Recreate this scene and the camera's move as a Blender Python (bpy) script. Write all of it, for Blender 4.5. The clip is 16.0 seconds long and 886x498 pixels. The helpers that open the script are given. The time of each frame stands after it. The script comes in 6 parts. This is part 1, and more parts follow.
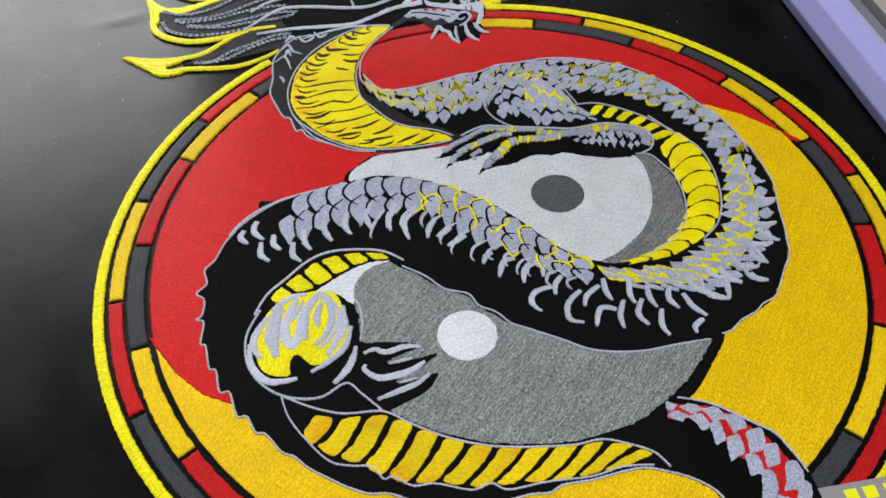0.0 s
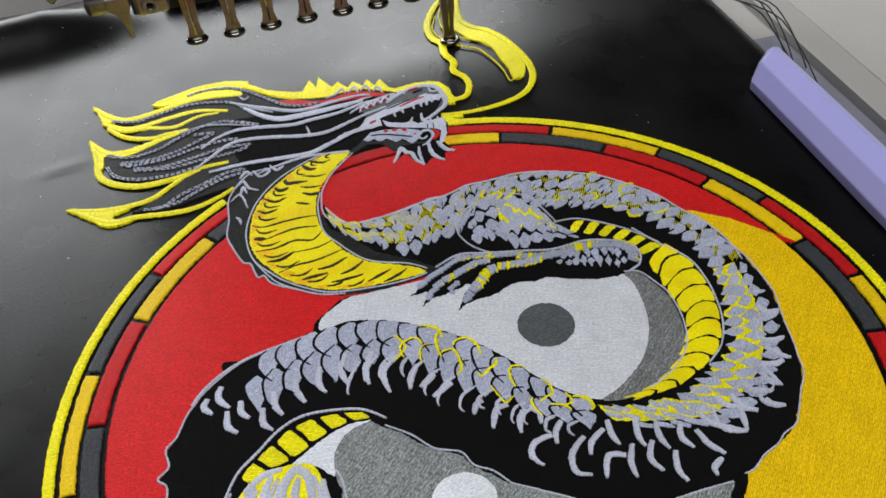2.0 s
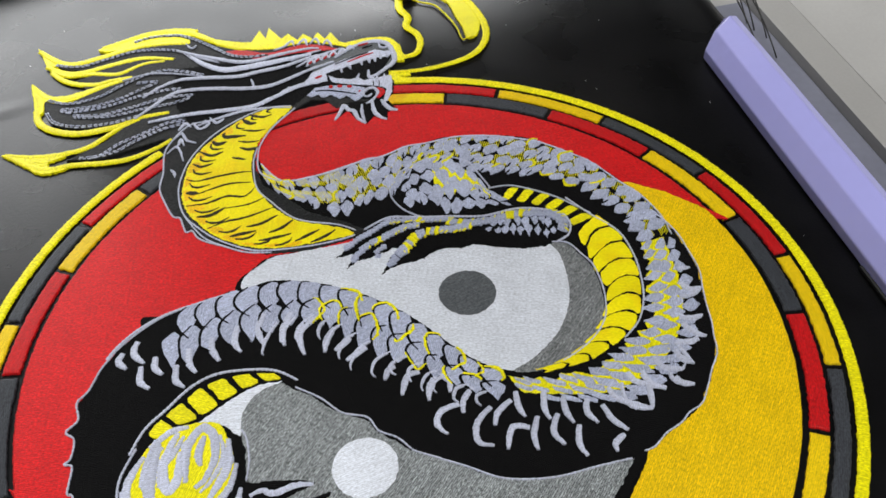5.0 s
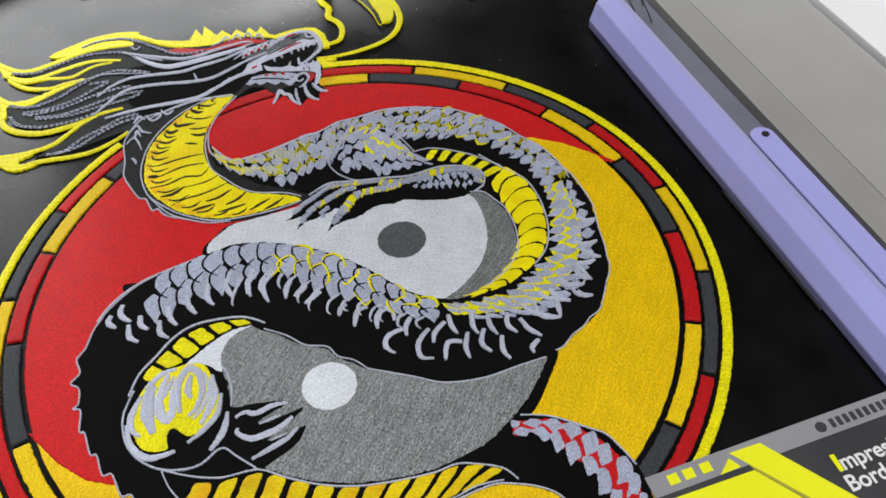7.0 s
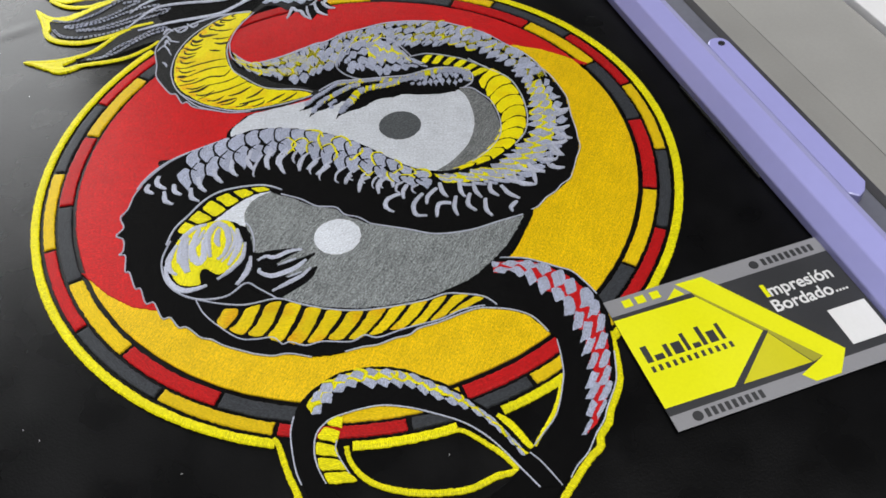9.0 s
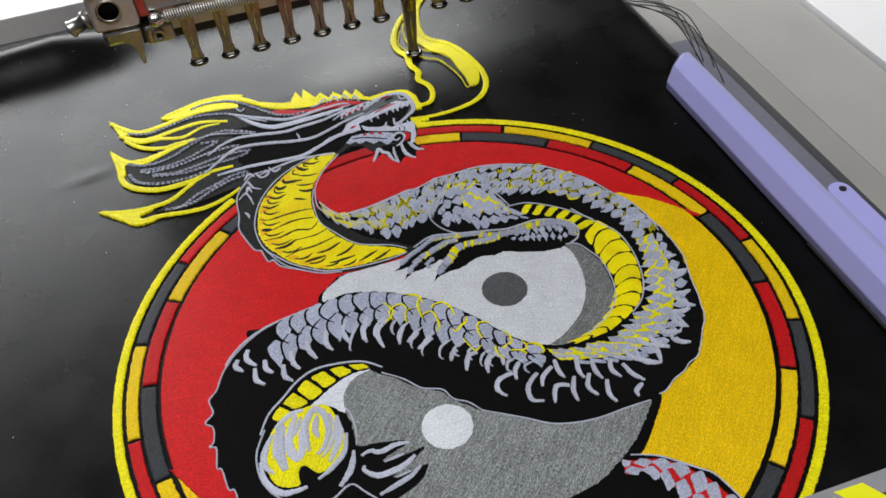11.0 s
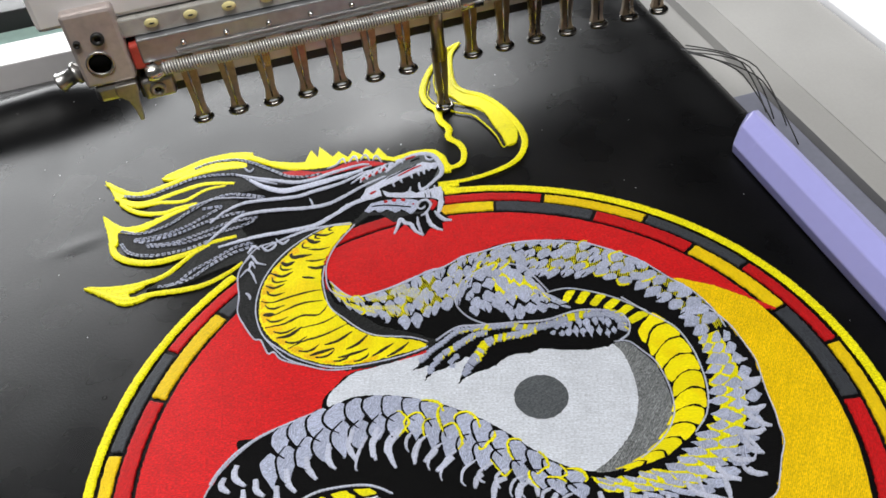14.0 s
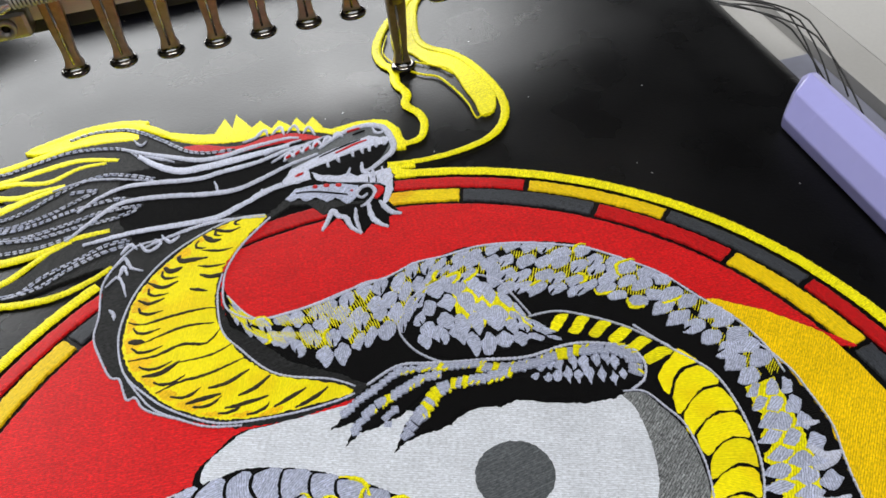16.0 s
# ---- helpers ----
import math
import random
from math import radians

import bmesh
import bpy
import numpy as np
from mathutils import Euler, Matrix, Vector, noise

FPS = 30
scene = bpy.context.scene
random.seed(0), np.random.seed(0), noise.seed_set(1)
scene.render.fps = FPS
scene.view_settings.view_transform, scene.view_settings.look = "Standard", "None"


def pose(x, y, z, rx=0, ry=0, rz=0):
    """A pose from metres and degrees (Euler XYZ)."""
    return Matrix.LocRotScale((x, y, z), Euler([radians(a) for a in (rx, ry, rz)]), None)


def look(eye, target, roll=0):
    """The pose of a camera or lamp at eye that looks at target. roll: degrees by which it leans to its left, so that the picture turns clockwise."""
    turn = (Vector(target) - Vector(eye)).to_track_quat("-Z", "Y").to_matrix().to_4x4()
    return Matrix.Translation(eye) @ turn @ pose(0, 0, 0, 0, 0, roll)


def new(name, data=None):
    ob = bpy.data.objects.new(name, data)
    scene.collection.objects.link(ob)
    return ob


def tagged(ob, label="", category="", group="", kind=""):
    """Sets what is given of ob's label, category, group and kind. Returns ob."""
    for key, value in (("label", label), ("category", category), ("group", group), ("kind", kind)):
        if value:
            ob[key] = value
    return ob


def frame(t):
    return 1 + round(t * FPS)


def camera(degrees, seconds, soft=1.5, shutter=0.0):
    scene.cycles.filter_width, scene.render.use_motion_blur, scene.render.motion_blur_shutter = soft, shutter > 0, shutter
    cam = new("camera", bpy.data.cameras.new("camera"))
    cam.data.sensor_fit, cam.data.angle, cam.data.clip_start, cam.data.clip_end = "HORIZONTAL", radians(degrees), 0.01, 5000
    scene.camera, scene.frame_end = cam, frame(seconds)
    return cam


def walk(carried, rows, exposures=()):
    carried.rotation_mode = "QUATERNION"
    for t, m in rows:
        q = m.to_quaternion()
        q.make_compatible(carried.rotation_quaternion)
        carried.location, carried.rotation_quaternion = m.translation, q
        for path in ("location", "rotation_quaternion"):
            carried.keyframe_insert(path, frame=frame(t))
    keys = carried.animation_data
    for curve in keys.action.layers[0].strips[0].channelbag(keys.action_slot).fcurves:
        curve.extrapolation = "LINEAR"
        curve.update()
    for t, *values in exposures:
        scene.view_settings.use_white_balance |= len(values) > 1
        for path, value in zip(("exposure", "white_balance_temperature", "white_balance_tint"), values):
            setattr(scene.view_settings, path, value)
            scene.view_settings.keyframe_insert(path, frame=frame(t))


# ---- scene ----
# The camera and its way over the needlework
cam = camera(54.15, 16.0, 1.6)
ROWS = [
    (0, pose(0.0204, -0.1846, 0.2114, 40.34, 1.36, 10.66)),
    (0.5, pose(0.0095, -0.1784, 0.2106, 43.23, 2.36, 7.46)),
    (1, pose(0.0156, -0.1620, 0.2078, 44.78, 2.84, 6.32)),
    (1.5, pose(0.0198, -0.1679, 0.2068, 45.46, 3.39, 5.99)),
    (2, pose(0.0139, -0.1543, 0.2086, 45.13, 3.52, 5.69)),
    (2.5, pose(0.0107, -0.1308, 0.2031, 45.87, 3.50, 5.77)),
    (3, pose(0.0043, -0.1101, 0.2044, 45.21, 3.09, 7.17)),
    (3.5, pose(-0.0077, -0.0839, 0.1994, 43.33, 2.07, 7.21)),
    (4, pose(-0.0005, -0.0965, 0.1946, 41.96, 1.96, 7.26)),
    (4.5, pose(0.0227, -0.1105, 0.1971, 41.44, 2.06, 7.24)),
    (5, pose(0.0379, -0.1462, 0.2098, 41.75, 2.08, 7.51)),
    (5.2, pose(0.0404, -0.1625, 0.2270, 41.23, 1.86, 7.30)),
    (7.3, pose(0.0435, -0.1984, 0.2396, 40.14, 2.20, 0.73)),
    (7.5, pose(0.0421, -0.2117, 0.2402, 39.91, 2.25, 1.03)),
    (8, pose(0.0431, -0.2462, 0.2449, 39.61, 1.95, 0.93)),
    (8.2, pose(0.0477, -0.2532, 0.2442, 39.56, 1.94, 0.93)),
    (10.3, pose(0.0487, -0.2540, 0.2555, 42.74, 2.50, 1.88)),
    (10.5, pose(0.0355, -0.2348, 0.2577, 43.11, 2.65, 1.82)),
    (11, pose(0.0148, -0.2011, 0.2568, 43.63, 3.31, 2.13)),
    (11.5, pose(0.0097, -0.1714, 0.2500, 44.35, 3.58, 2.76)),
    (12, pose(0.0012, -0.1526, 0.2445, 44.34, 3.42, 3.24)),
    (12.5, pose(0.0109, -0.1679, 0.2434, 43.00, 2.82, 3.05)),
    (13, pose(0.0227, -0.1784, 0.2435, 42.95, 2.37, 2.89)),
    (13.5, pose(0.0310, -0.1866, 0.2477, 42.93, 2.97, 3.32)),
    (14, pose(0.0169, -0.1489, 0.2370, 45.49, 4.68, 4.79)),
    (14.5, pose(0.0070, -0.1129, 0.2025, 46.56, 4.79, 5.34)),
    (15, pose(-0.0103, -0.0741, 0.1857, 45.72, 3.89, 4.52)),
    (15.5, pose(-0.0035, -0.0800, 0.1759, 46.16, 3.13, 4.43)),
    (16, pose(0.0207, -0.0806, 0.1723, 45.32, 3.93, 5.18)),
]
EXPOSURES = [(0, -0.35), (0.5, -0.48), (2.5, -0.48), (3.2, -0.32), (4.5, -0.16), (5.2, -0.36), (7.3, -0.44), (8.2, -0.36), (10.3, -0.54),
             (11.6, -0.46), (12.2, 0.05), (13.5, -0.05), (14.5, -0.22), (15.0, -0.24), (16, -0.17)]
walk(cam, ROWS, EXPOSURES)

# ---- light ----
world = bpy.data.worlds.new("room_light")
scene.world = world
world.use_nodes = True
world.node_tree.nodes["Background"].inputs[0].default_value = (0.93, 0.96, 1.0, 1)
world.node_tree.nodes["Background"].inputs[1].default_value = 0.30


def area_light(name, eye, target, sx, sy, watts, colour):
    lamp = bpy.data.lights.new(name, "AREA")
    lamp.shape, lamp.size, lamp.size_y, lamp.energy, lamp.color = "RECTANGLE", sx, sy, watts, colour
    ob = new(name, lamp)
    ob.matrix_world = look(eye, target)
    return ob


area_light("ceiling_lamp", (0.15, -0.35, 1.6), (0.0, 0.05, 0), 1.2, 0.4, 34, (1.0, 0.99, 0.97))
area_light("window_light", (-0.90, 1.36, 0.72), (-0.15, 0.1, 0), 1.9, 0.92, 54.0, (0.97, 0.985, 1.0))
# unseen fill behind the head, added to brighten the cloth near the needle
area_light("head_fill", (-0.02, 0.30, 0.12), (-0.05, 0.20, 0), 0.20, 0.03, 0.35, (1.0, 1.0, 1.0))

# ---- helpers ----
from mathutils.geometry import delaunay_2d_cdt
MM = 0.001
TURN = radians(21.5)            # the machine stands at an angle to the design
UX, UY = math.cos(TURN), math.sin(TURN)
NEEDLE = (-27.0, 178.0)


def machine(u, v, z=0.0):
    """A point given along and across the machine, in millimetres, in metres of the world."""
    return Vector(((NEEDLE[0] + u * UX - v * UY) * MM, (NEEDLE[1] + u * UY + v * UX) * MM, z * MM))


def mesh_from(name, bm, material):
    me = bpy.data.meshes.new(name)
    bm.to_mesh(me)
    bm.free()
    for m in material if isinstance(material, (list, tuple)) else [material]:
        me.materials.append(m)
    return me


def part(name, bm, material, parent, label=""):
    ob = new(name, mesh_from(name, bm, material))
    ob.parent = parent
    return tagged(ob, label)


def thing(name, label, category, group="", kind=""):
    return tagged(new(name), label, category, group, kind)


def smooth_line(pts, closed=False, step=1.0):
    """A rounded line through a few points, with even steps."""
    p = np.array(pts, float)
    n = len(p)
    out = []
    for i in range(n if closed else n - 1):
        if closed:
            a, b, c, d = p[i - 1], p[i], p[(i + 1) % n], p[(i + 2) % n]
        else:
            a, b, c, d = p[max(i - 1, 0)], p[i], p[i + 1], p[min(i + 2, n - 1)]
        k = max(1, int(np.linalg.norm(c - b) / step))
        for j in range(k):
            t = j / k
            out.append(0.5 * (2 * b + (c - a) * t + (2 * a - 5 * b + 4 * c - d) * t * t + (3 * b - a - 3 * c + d) * t ** 3))
    if not closed:
        out.append(p[-1])
    return np.array(out)


def straight_line(pts, step=1.2):
    p = np.array(pts, float)
    out = []
    for b, c in zip(p, np.roll(p, -1, 0)):
        k = max(1, int(np.linalg.norm(c - b) / step))
        out += [b + (c - b) * j / k for j in range(k)]
    return np.array(out)


def fill(pts, z, angle, high=0.45, jag=0.10, soft=0.4, seed=0):
    """A stitched field: a flat top, rounded down along a slightly ragged edge. Millimetres."""
    rng = np.random.default_rng(seed + len(pts))
    p = np.array(pts, float)
    d = np.roll(p, -1, 0) - np.roll(p, 1, 0)
    nrm = np.stack([d[:, 1], -d[:, 0]], 1) / (np.linalg.norm(d, axis=1)[:, None] + 1e-9)
    area = 0.5 * np.sum(p[:, 0] * np.roll(p[:, 1], -1) - np.roll(p[:, 0], -1) * p[:, 1])
    if area < 0:
        nrm = -nrm
    p = p + nrm * rng.uniform(-jag, jag, (len(p), 1))
    bm = bmesh.new()
    uv = bm.loops.layers.uv.new("stitch")
    rings = []
    for off, h in ((0.0, z - high), (0.0, z - 0.22), (soft * 0.35, z - 0.06), (soft, z)):
        q = p - nrm * off
        rings.append([bm.verts.new((x * MM, y * MM, h * MM)) for x, y in q])
    n = len(p)
    for a, b in zip(rings, rings[1:]):
        for i in range(n):
            bm.faces.new((a[i], a[(i + 1) % n], b[(i + 1) % n], b[i]))
    ring = [Vector(((x - nx * soft) , (y - ny * soft))) for (x, y), (nx, ny) in zip(p, nrm)]
    vs, _, fs, _, _, _ = delaunay_2d_cdt(ring, [(i, (i + 1) % n) for i in range(n)], [], 1, 1e-4)
    tops = [bm.verts.new((v.x * MM, v.y * MM, z * MM)) for v in vs]
    flat = []
    for f in fs:
        flat.append(bm.faces.new([tops[i] for i in f]))
    bmesh.ops.remove_doubles(bm, verts=rings[-1] + tops, dist=2e-6)
    bmesh.ops.recalc_face_normals(bm, faces=bm.faces)
    ca, sa = math.cos(radians(angle)), math.sin(radians(angle))
    for f in bm.faces:
        f.smooth = abs(f.normal.z) < 0.98
        if abs(f.normal.z) > 0.99 and f.normal.z < 0:
            f.normal_flip()
        for lo in f.loops:
            x, y = lo.vert.co.x, lo.vert.co.y
            lo[uv].uv = (x * ca + y * sa, -x * sa + y * ca)
    return bm


def satin(pts, width, z, high=0.55, taper=(0.5, 0.5), jag=0.07, closed=False, seed=0, step=0.8, bead=0.0):
    """A satin-stitched line: a low rounded ridge whose threads lie across it. Millimetres."""
    c = smooth_line(pts, closed, step)
    rng = np.random.default_rng(seed + len(c))
    n = len(c)
    d = np.roll(c, -1, 0) - np.roll(c, 1, 0) if closed else np.gradient(c, axis=0)
    side = np.stack([-d[:, 1], d[:, 0]], 1) / (np.linalg.norm(d, axis=1)[:, None] + 1e-9)
    run = np.r_[0, np.cumsum(np.linalg.norm(np.diff(c, axis=0), axis=1))]
    w = np.full(n, width / 2.0)
    if not closed:
        t = run / max(run[-1], 1e-6)
        w *= np.minimum(1, taper[0] + (1 - taper[0]) * np.minimum(1, t / 0.35)) * np.minimum(1, taper[1] + (1 - taper[1]) * np.minimum(1, (1 - t) / 0.35))
    if bead:
        w = w * (1 - bead + 1.6 * bead * np.abs(np.sin(math.pi * run / 1.35)))
    bm = bmesh.new()
    uv = bm.loops.layers.uv.new("stitch")
    cross = ((-1.0, -1.0), (-0.92, 0.45), (-0.5, 0.88), (0.0, 1.0), (0.5, 0.88), (0.92, 0.45), (1.0, -1.0))
    rows = []
    for i in range(n):
        a, b = rng.uniform(-jag, jag, 2)
        row = []
        for k, h in cross:
            off = k * w[i] + (a if k < -0.6 else b if k > 0.6 else 0)
            q = c[i] + side[i] * off
            row.append(bm.verts.new((q[0] * MM, q[1] * MM, (z + h * high * 0.5) * MM)))
        rows.append(row)
    pairs = [(i, (i + 1) % n) for i in range(n if closed else n - 1)]
    for i, j in pairs:
        ui, uj = run[i], run[j] if j > i else run[-1] + step
        for k in range(len(cross) - 1):
            f = bm.faces.new((rows[i][k], rows[j][k], rows[j][k + 1], rows[i][k + 1]))
            f.smooth = True
            for lo, u, kk in zip(f.loops, (ui, uj, uj, ui), (k, k, k + 1, k + 1)):
                lo[uv].uv = (cross[kk][0] * w[i] * MM, u * MM)
    if not closed:
        bm.faces.new(rows[0])
        bm.faces.new(list(reversed(rows[-1])))
    bmesh.ops.recalc_face_normals(bm, faces=bm.faces)
    return bm


def band(edge_a, edge_b):
    """Maps (along, across) in 0..1 to the strip between two edges."""
    a, b = smooth_line(edge_a, step=0.5), smooth_line(edge_b, step=0.5)

    def even(c):
        run = np.r_[0, np.cumsum(np.linalg.norm(np.diff(c, axis=0), axis=1))]
        return run / run[-1], run[-1]
    (ra, la), (rb, lb) = even(a), even(b)

    def at(u, v):
        p = np.array([np.interp(u, ra, a[:, 0]), np.interp(u, ra, a[:, 1])])
        q = np.array([np.interp(u, rb, b[:, 0]), np.interp(u, rb, b[:, 1])])
        return p + (q - p) * v
    at.length = 0.5 * (la + lb)
    return at


def box(bm, x0, x1, y0, y1, z0, z1, m=None, index=0):
    vs = [Vector((x, y, z)) for x in (x0, x1) for y in (y0, y1) for z in (z0, z1)]
    vs = [bm.verts.new((m @ v) if m else v) for v in vs]
    for f in ((0, 1, 3, 2), (4, 6, 7, 5), (0, 4, 5, 1), (2, 3, 7, 6), (0, 2, 6, 4), (1, 5, 7, 3)):
        bm.faces.new([vs[i] for i in f]).material_index = index


def bevelled(bm, width, segments=2):
    bmesh.ops.recalc_face_normals(bm, faces=bm.faces)
    bmesh.ops.bevel(bm, geom=bm.edges[:], offset=width, segments=segments, affect="EDGES", profile=0.5)
    return bm


def lathe(profile, m=None, n=20, bm=None):
    """Turns (radius, height) pairs round z."""
    bm = bm or bmesh.new()
    rings = []
    for r, h in profile:
        ring = []
        for i in range(n):
            v = Vector((r * math.cos(2 * math.pi * i / n), r * math.sin(2 * math.pi * i / n), h))
            ring.append(bm.verts.new((m @ v) if m else v))
        rings.append(ring)
    for a, b in zip(rings, rings[1:]):
        for i in range(n):
            f = bm.faces.new((a[i], a[(i + 1) % n], b[(i + 1) % n], b[i]))
            f.smooth = True
    bm.faces.new(list(reversed(rings[0])))
    bm.faces.new(rings[-1])
    return bm


def tube(pts, radius, n=8, bm=None):
    """A round wire through points, in metres."""
    bm = bm or bmesh.new()
    p = [Vector(q) for q in pts]
    rings = []
    for i, q in enumerate(p):
        d = (p[min(i + 1, len(p) - 1)] - p[max(i - 1, 0)]).normalized()
        s = d.orthogonal().normalized() if not rings else (prev - d * prev.dot(d)).normalized()
        prev = s
        t = d.cross(s)
        r = radius[i] if isinstance(radius, (list, tuple)) else radius
        rings.append([bm.verts.new(q + s * r * math.cos(2 * math.pi * k / n) + t * r * math.sin(2 * math.pi * k / n)) for k in range(n)])
    for a, b in zip(rings, rings[1:]):
        for k in range(n):
            f = bm.faces.new((a[k], a[(k + 1) % n], b[(k + 1) % n], b[k]))
            f.smooth = True
    bm.faces.new(list(reversed(rings[0])))
    bm.faces.new(rings[-1])
    bmesh.ops.recalc_face_normals(bm, faces=bm.faces)
    return bm


# ---- materials ----
def material(name, colour, rough=0.5, metal=0.0, grain=None, spread=0.12, bump=0.1, specular=0.5):
    """A plain surface with fine and coarse unevenness. grain: size of the fine pattern in metres."""
    m = bpy.data.materials.new(name)
    m.use_nodes = True
    nt = m.node_tree
    b = nt.nodes["Principled BSDF"]
    b.inputs["Roughness"].default_value, b.inputs["Metallic"].default_value = rough, metal
    b.inputs["Specular IOR Level"].default_value = specular
    co = nt.nodes.new("ShaderNodeTexCoord")
    fine, coarse = nt.nodes.new("ShaderNodeTexNoise"), nt.nodes.new("ShaderNodeTexNoise")
    fine.inputs["Scale"].default_value, coarse.inputs["Scale"].default_value = 1 / (grain or 0.001), 40
    fine.inputs["Detail"].default_value = coarse.inputs["Detail"].default_value = 3
    mix = nt.nodes.new("ShaderNodeMath")
    mix.operation = "ADD"
    ramp = nt.nodes.new("ShaderNodeMapRange")
    ramp.inputs["From Min"].default_value, ramp.inputs["From Max"].default_value = 0.6, 1.4
    ramp.inputs["To Min"].default_value, ramp.inputs["To Max"].default_value = 1 - spread, 1 + spread
    hsv = nt.nodes.new("ShaderNodeHueSaturation")
    hsv.inputs["Color"].default_value = (*colour, 1)
    bp = nt.nodes.new("ShaderNodeBump")
    bp.inputs["Strength"].default_value, bp.inputs["Distance"].default_value = bump, 0.0004
    for s in (fine, coarse):
        nt.links.new(co.outputs["Object"], s.inputs["Vector"])
    nt.links.new(fine.outputs["Fac"], mix.inputs[0])
    nt.links.new(coarse.outputs["Fac"], mix.inputs[1])
    nt.links.new(mix.outputs[0], ramp.inputs["Value"])
    nt.links.new(ramp.outputs[0], hsv.inputs["Value"])
    nt.links.new(hsv.outputs["Color"], b.inputs["Base Color"])
    wear = nt.nodes.new("ShaderNodeMapRange")
    wear.inputs["From Min"].default_value, wear.inputs["From Max"].default_value = 0.35, 0.65
    wear.inputs["To Min"].default_value, wear.inputs["To Max"].default_value = rough * 0.88, min(1.0, rough * 1.12)
    nt.links.new(coarse.outputs["Fac"], wear.inputs["Value"])
    nt.links.new(wear.outputs[0], b.inputs["Roughness"])
    nt.links.new(fine.outputs["Fac"], bp.inputs["Height"])
    nt.links.new(bp.outputs["Normal"], b.inputs["Normal"])
    return m


def thread(name, colour, pitch=0.55, stitch=4.0, rough=0.45, contrast=0.3, bump=0.9, specular=0.18, second=None):
    """Shiny embroidery thread laid side by side in stitches."""
    m = bpy.data.materials.new(name)
    m.use_nodes = True
    nt = m.node_tree
    b = nt.nodes["Principled BSDF"]
    b.inputs["Roughness"].default_value = rough
    b.inputs["Specular IOR Level"].default_value = specular
    b.inputs["Sheen Weight"].default_value = 0.02
    uv = nt.nodes.new("ShaderNodeUVMap")
    uv.uv_map = "stitch"
    brick = nt.nodes.new("ShaderNodeTexBrick")
    brick.offset, brick.offset_frequency, brick.squash = 0.37, 2, 1.0
    for key, value in (("Scale", 1000.0), ("Mortar Size", 0.07), ("Mortar Smooth", 0.9), ("Bias", 0.0), ("Brick Width", stitch), ("Row Height", pitch)):
        brick.inputs[key].default_value = value
    brick.inputs["Color1"].default_value = (1, 1, 1, 1)
    k = 1 - contrast * 0.6
    brick.inputs["Color2"].default_value = (k, k, k, 1)
    k = 1 - contrast * 2.0
    brick.inputs["Mortar"].default_value = (k, k, k, 1)
    warp = nt.nodes.new("ShaderNodeTexNoise")
    warp.inputs["Scale"].default_value = 350
    add = nt.nodes.new("ShaderNodeVectorMath")
    add.operation = "MULTIPLY_ADD"
    add.inputs[1].default_value = (0.0006, 0.0006, 0)
    nt.links.new(uv.outputs[0], warp.inputs["Vector"])
    nt.links.new(warp.outputs["Color"], add.inputs[0])
    nt.links.new(uv.outputs[0], add.inputs[2])
    nt.links.new(add.outputs[0], brick.inputs["Vector"])
    patchy = nt.nodes.new("ShaderNodeTexNoise")
    patchy.inputs["Scale"].default_value, patchy.inputs["Detail"].default_value = 90, 4
    nt.links.new(uv.outputs[0], patchy.inputs["Vector"])
    ramp = nt.nodes.new("ShaderNodeMapRange")
    ramp.inputs["From Min"].default_value, ramp.inputs["From Max"].default_value = 0.3, 0.7
    ramp.inputs["To Min"].default_value, ramp.inputs["To Max"].default_value = 0.93, 1.06
    nt.links.new(patchy.outputs["Fac"], ramp.inputs["Value"])
    mul = nt.nodes.new("ShaderNodeMix")
    mul.data_type, mul.blend_type = "RGBA", "MULTIPLY"
    mul.inputs[0].default_value = 1.0
    mul.inputs[6].default_value = (*colour, 1)
    # fuzz, and glints of single stitches put into the colour as light flecks
    fleck = nt.nodes.new("ShaderNodeTexNoise")
    fleck.inputs["Scale"].default_value, fleck.inputs["Detail"].default_value = 2300, 2
    stretch = nt.nodes.new("ShaderNodeMapping")
    stretch.inputs["Scale"].default_value = (0.45, 1, 1)
    nt.links.new(uv.outputs[0], stretch.inputs["Vector"])
    nt.links.new(stretch.outputs[0], fleck.inputs["Vector"])
    glint = nt.nodes.new("ShaderNodeMapRange")
    glint.inputs["From Min"].default_value, glint.inputs["From Max"].default_value = 0.32, 0.68
    glint.inputs["To Min"].default_value, glint.inputs["To Max"].default_value = 1 - contrast, 1 + contrast
    nt.links.new(fleck.outputs["Fac"], glint.inputs["Value"])
    both = nt.nodes.new("ShaderNodeMath")
    both.operation = "MULTIPLY"
    nt.links.new(ramp.outputs[0], both.inputs[0])
    nt.links.new(glint.outputs[0], both.inputs[1])
    if second:
        tone = nt.nodes.new("ShaderNodeMix")
        tone.data_type = "RGBA"
        tone.inputs[6].default_value, tone.inputs[7].default_value = (*colour, 1), (*second, 1)
        large = nt.nodes.new("ShaderNodeTexNoise")
        large.inputs["Scale"].default_value, large.inputs["Detail"].default_value = 75, 3
        edge = nt.nodes.new("ShaderNodeMapRange")
        edge.inputs["From Min"].default_value, edge.inputs["From Max"].default_value = 0.50, 0.66
        nt.links.new(uv.outputs[0], large.inputs["Vector"])
        nt.links.new(large.outputs["Fac"], edge.inputs["Value"])
        nt.links.new(edge.outputs[0], tone.inputs[0])
        nt.links.new(tone.outputs[2], mul.inputs[6])
    nt.links.new(brick.outputs["Color"], mul.inputs[7])
    info = nt.nodes.new("ShaderNodeObjectInfo")
    each = nt.nodes.new("ShaderNodeMapRange")
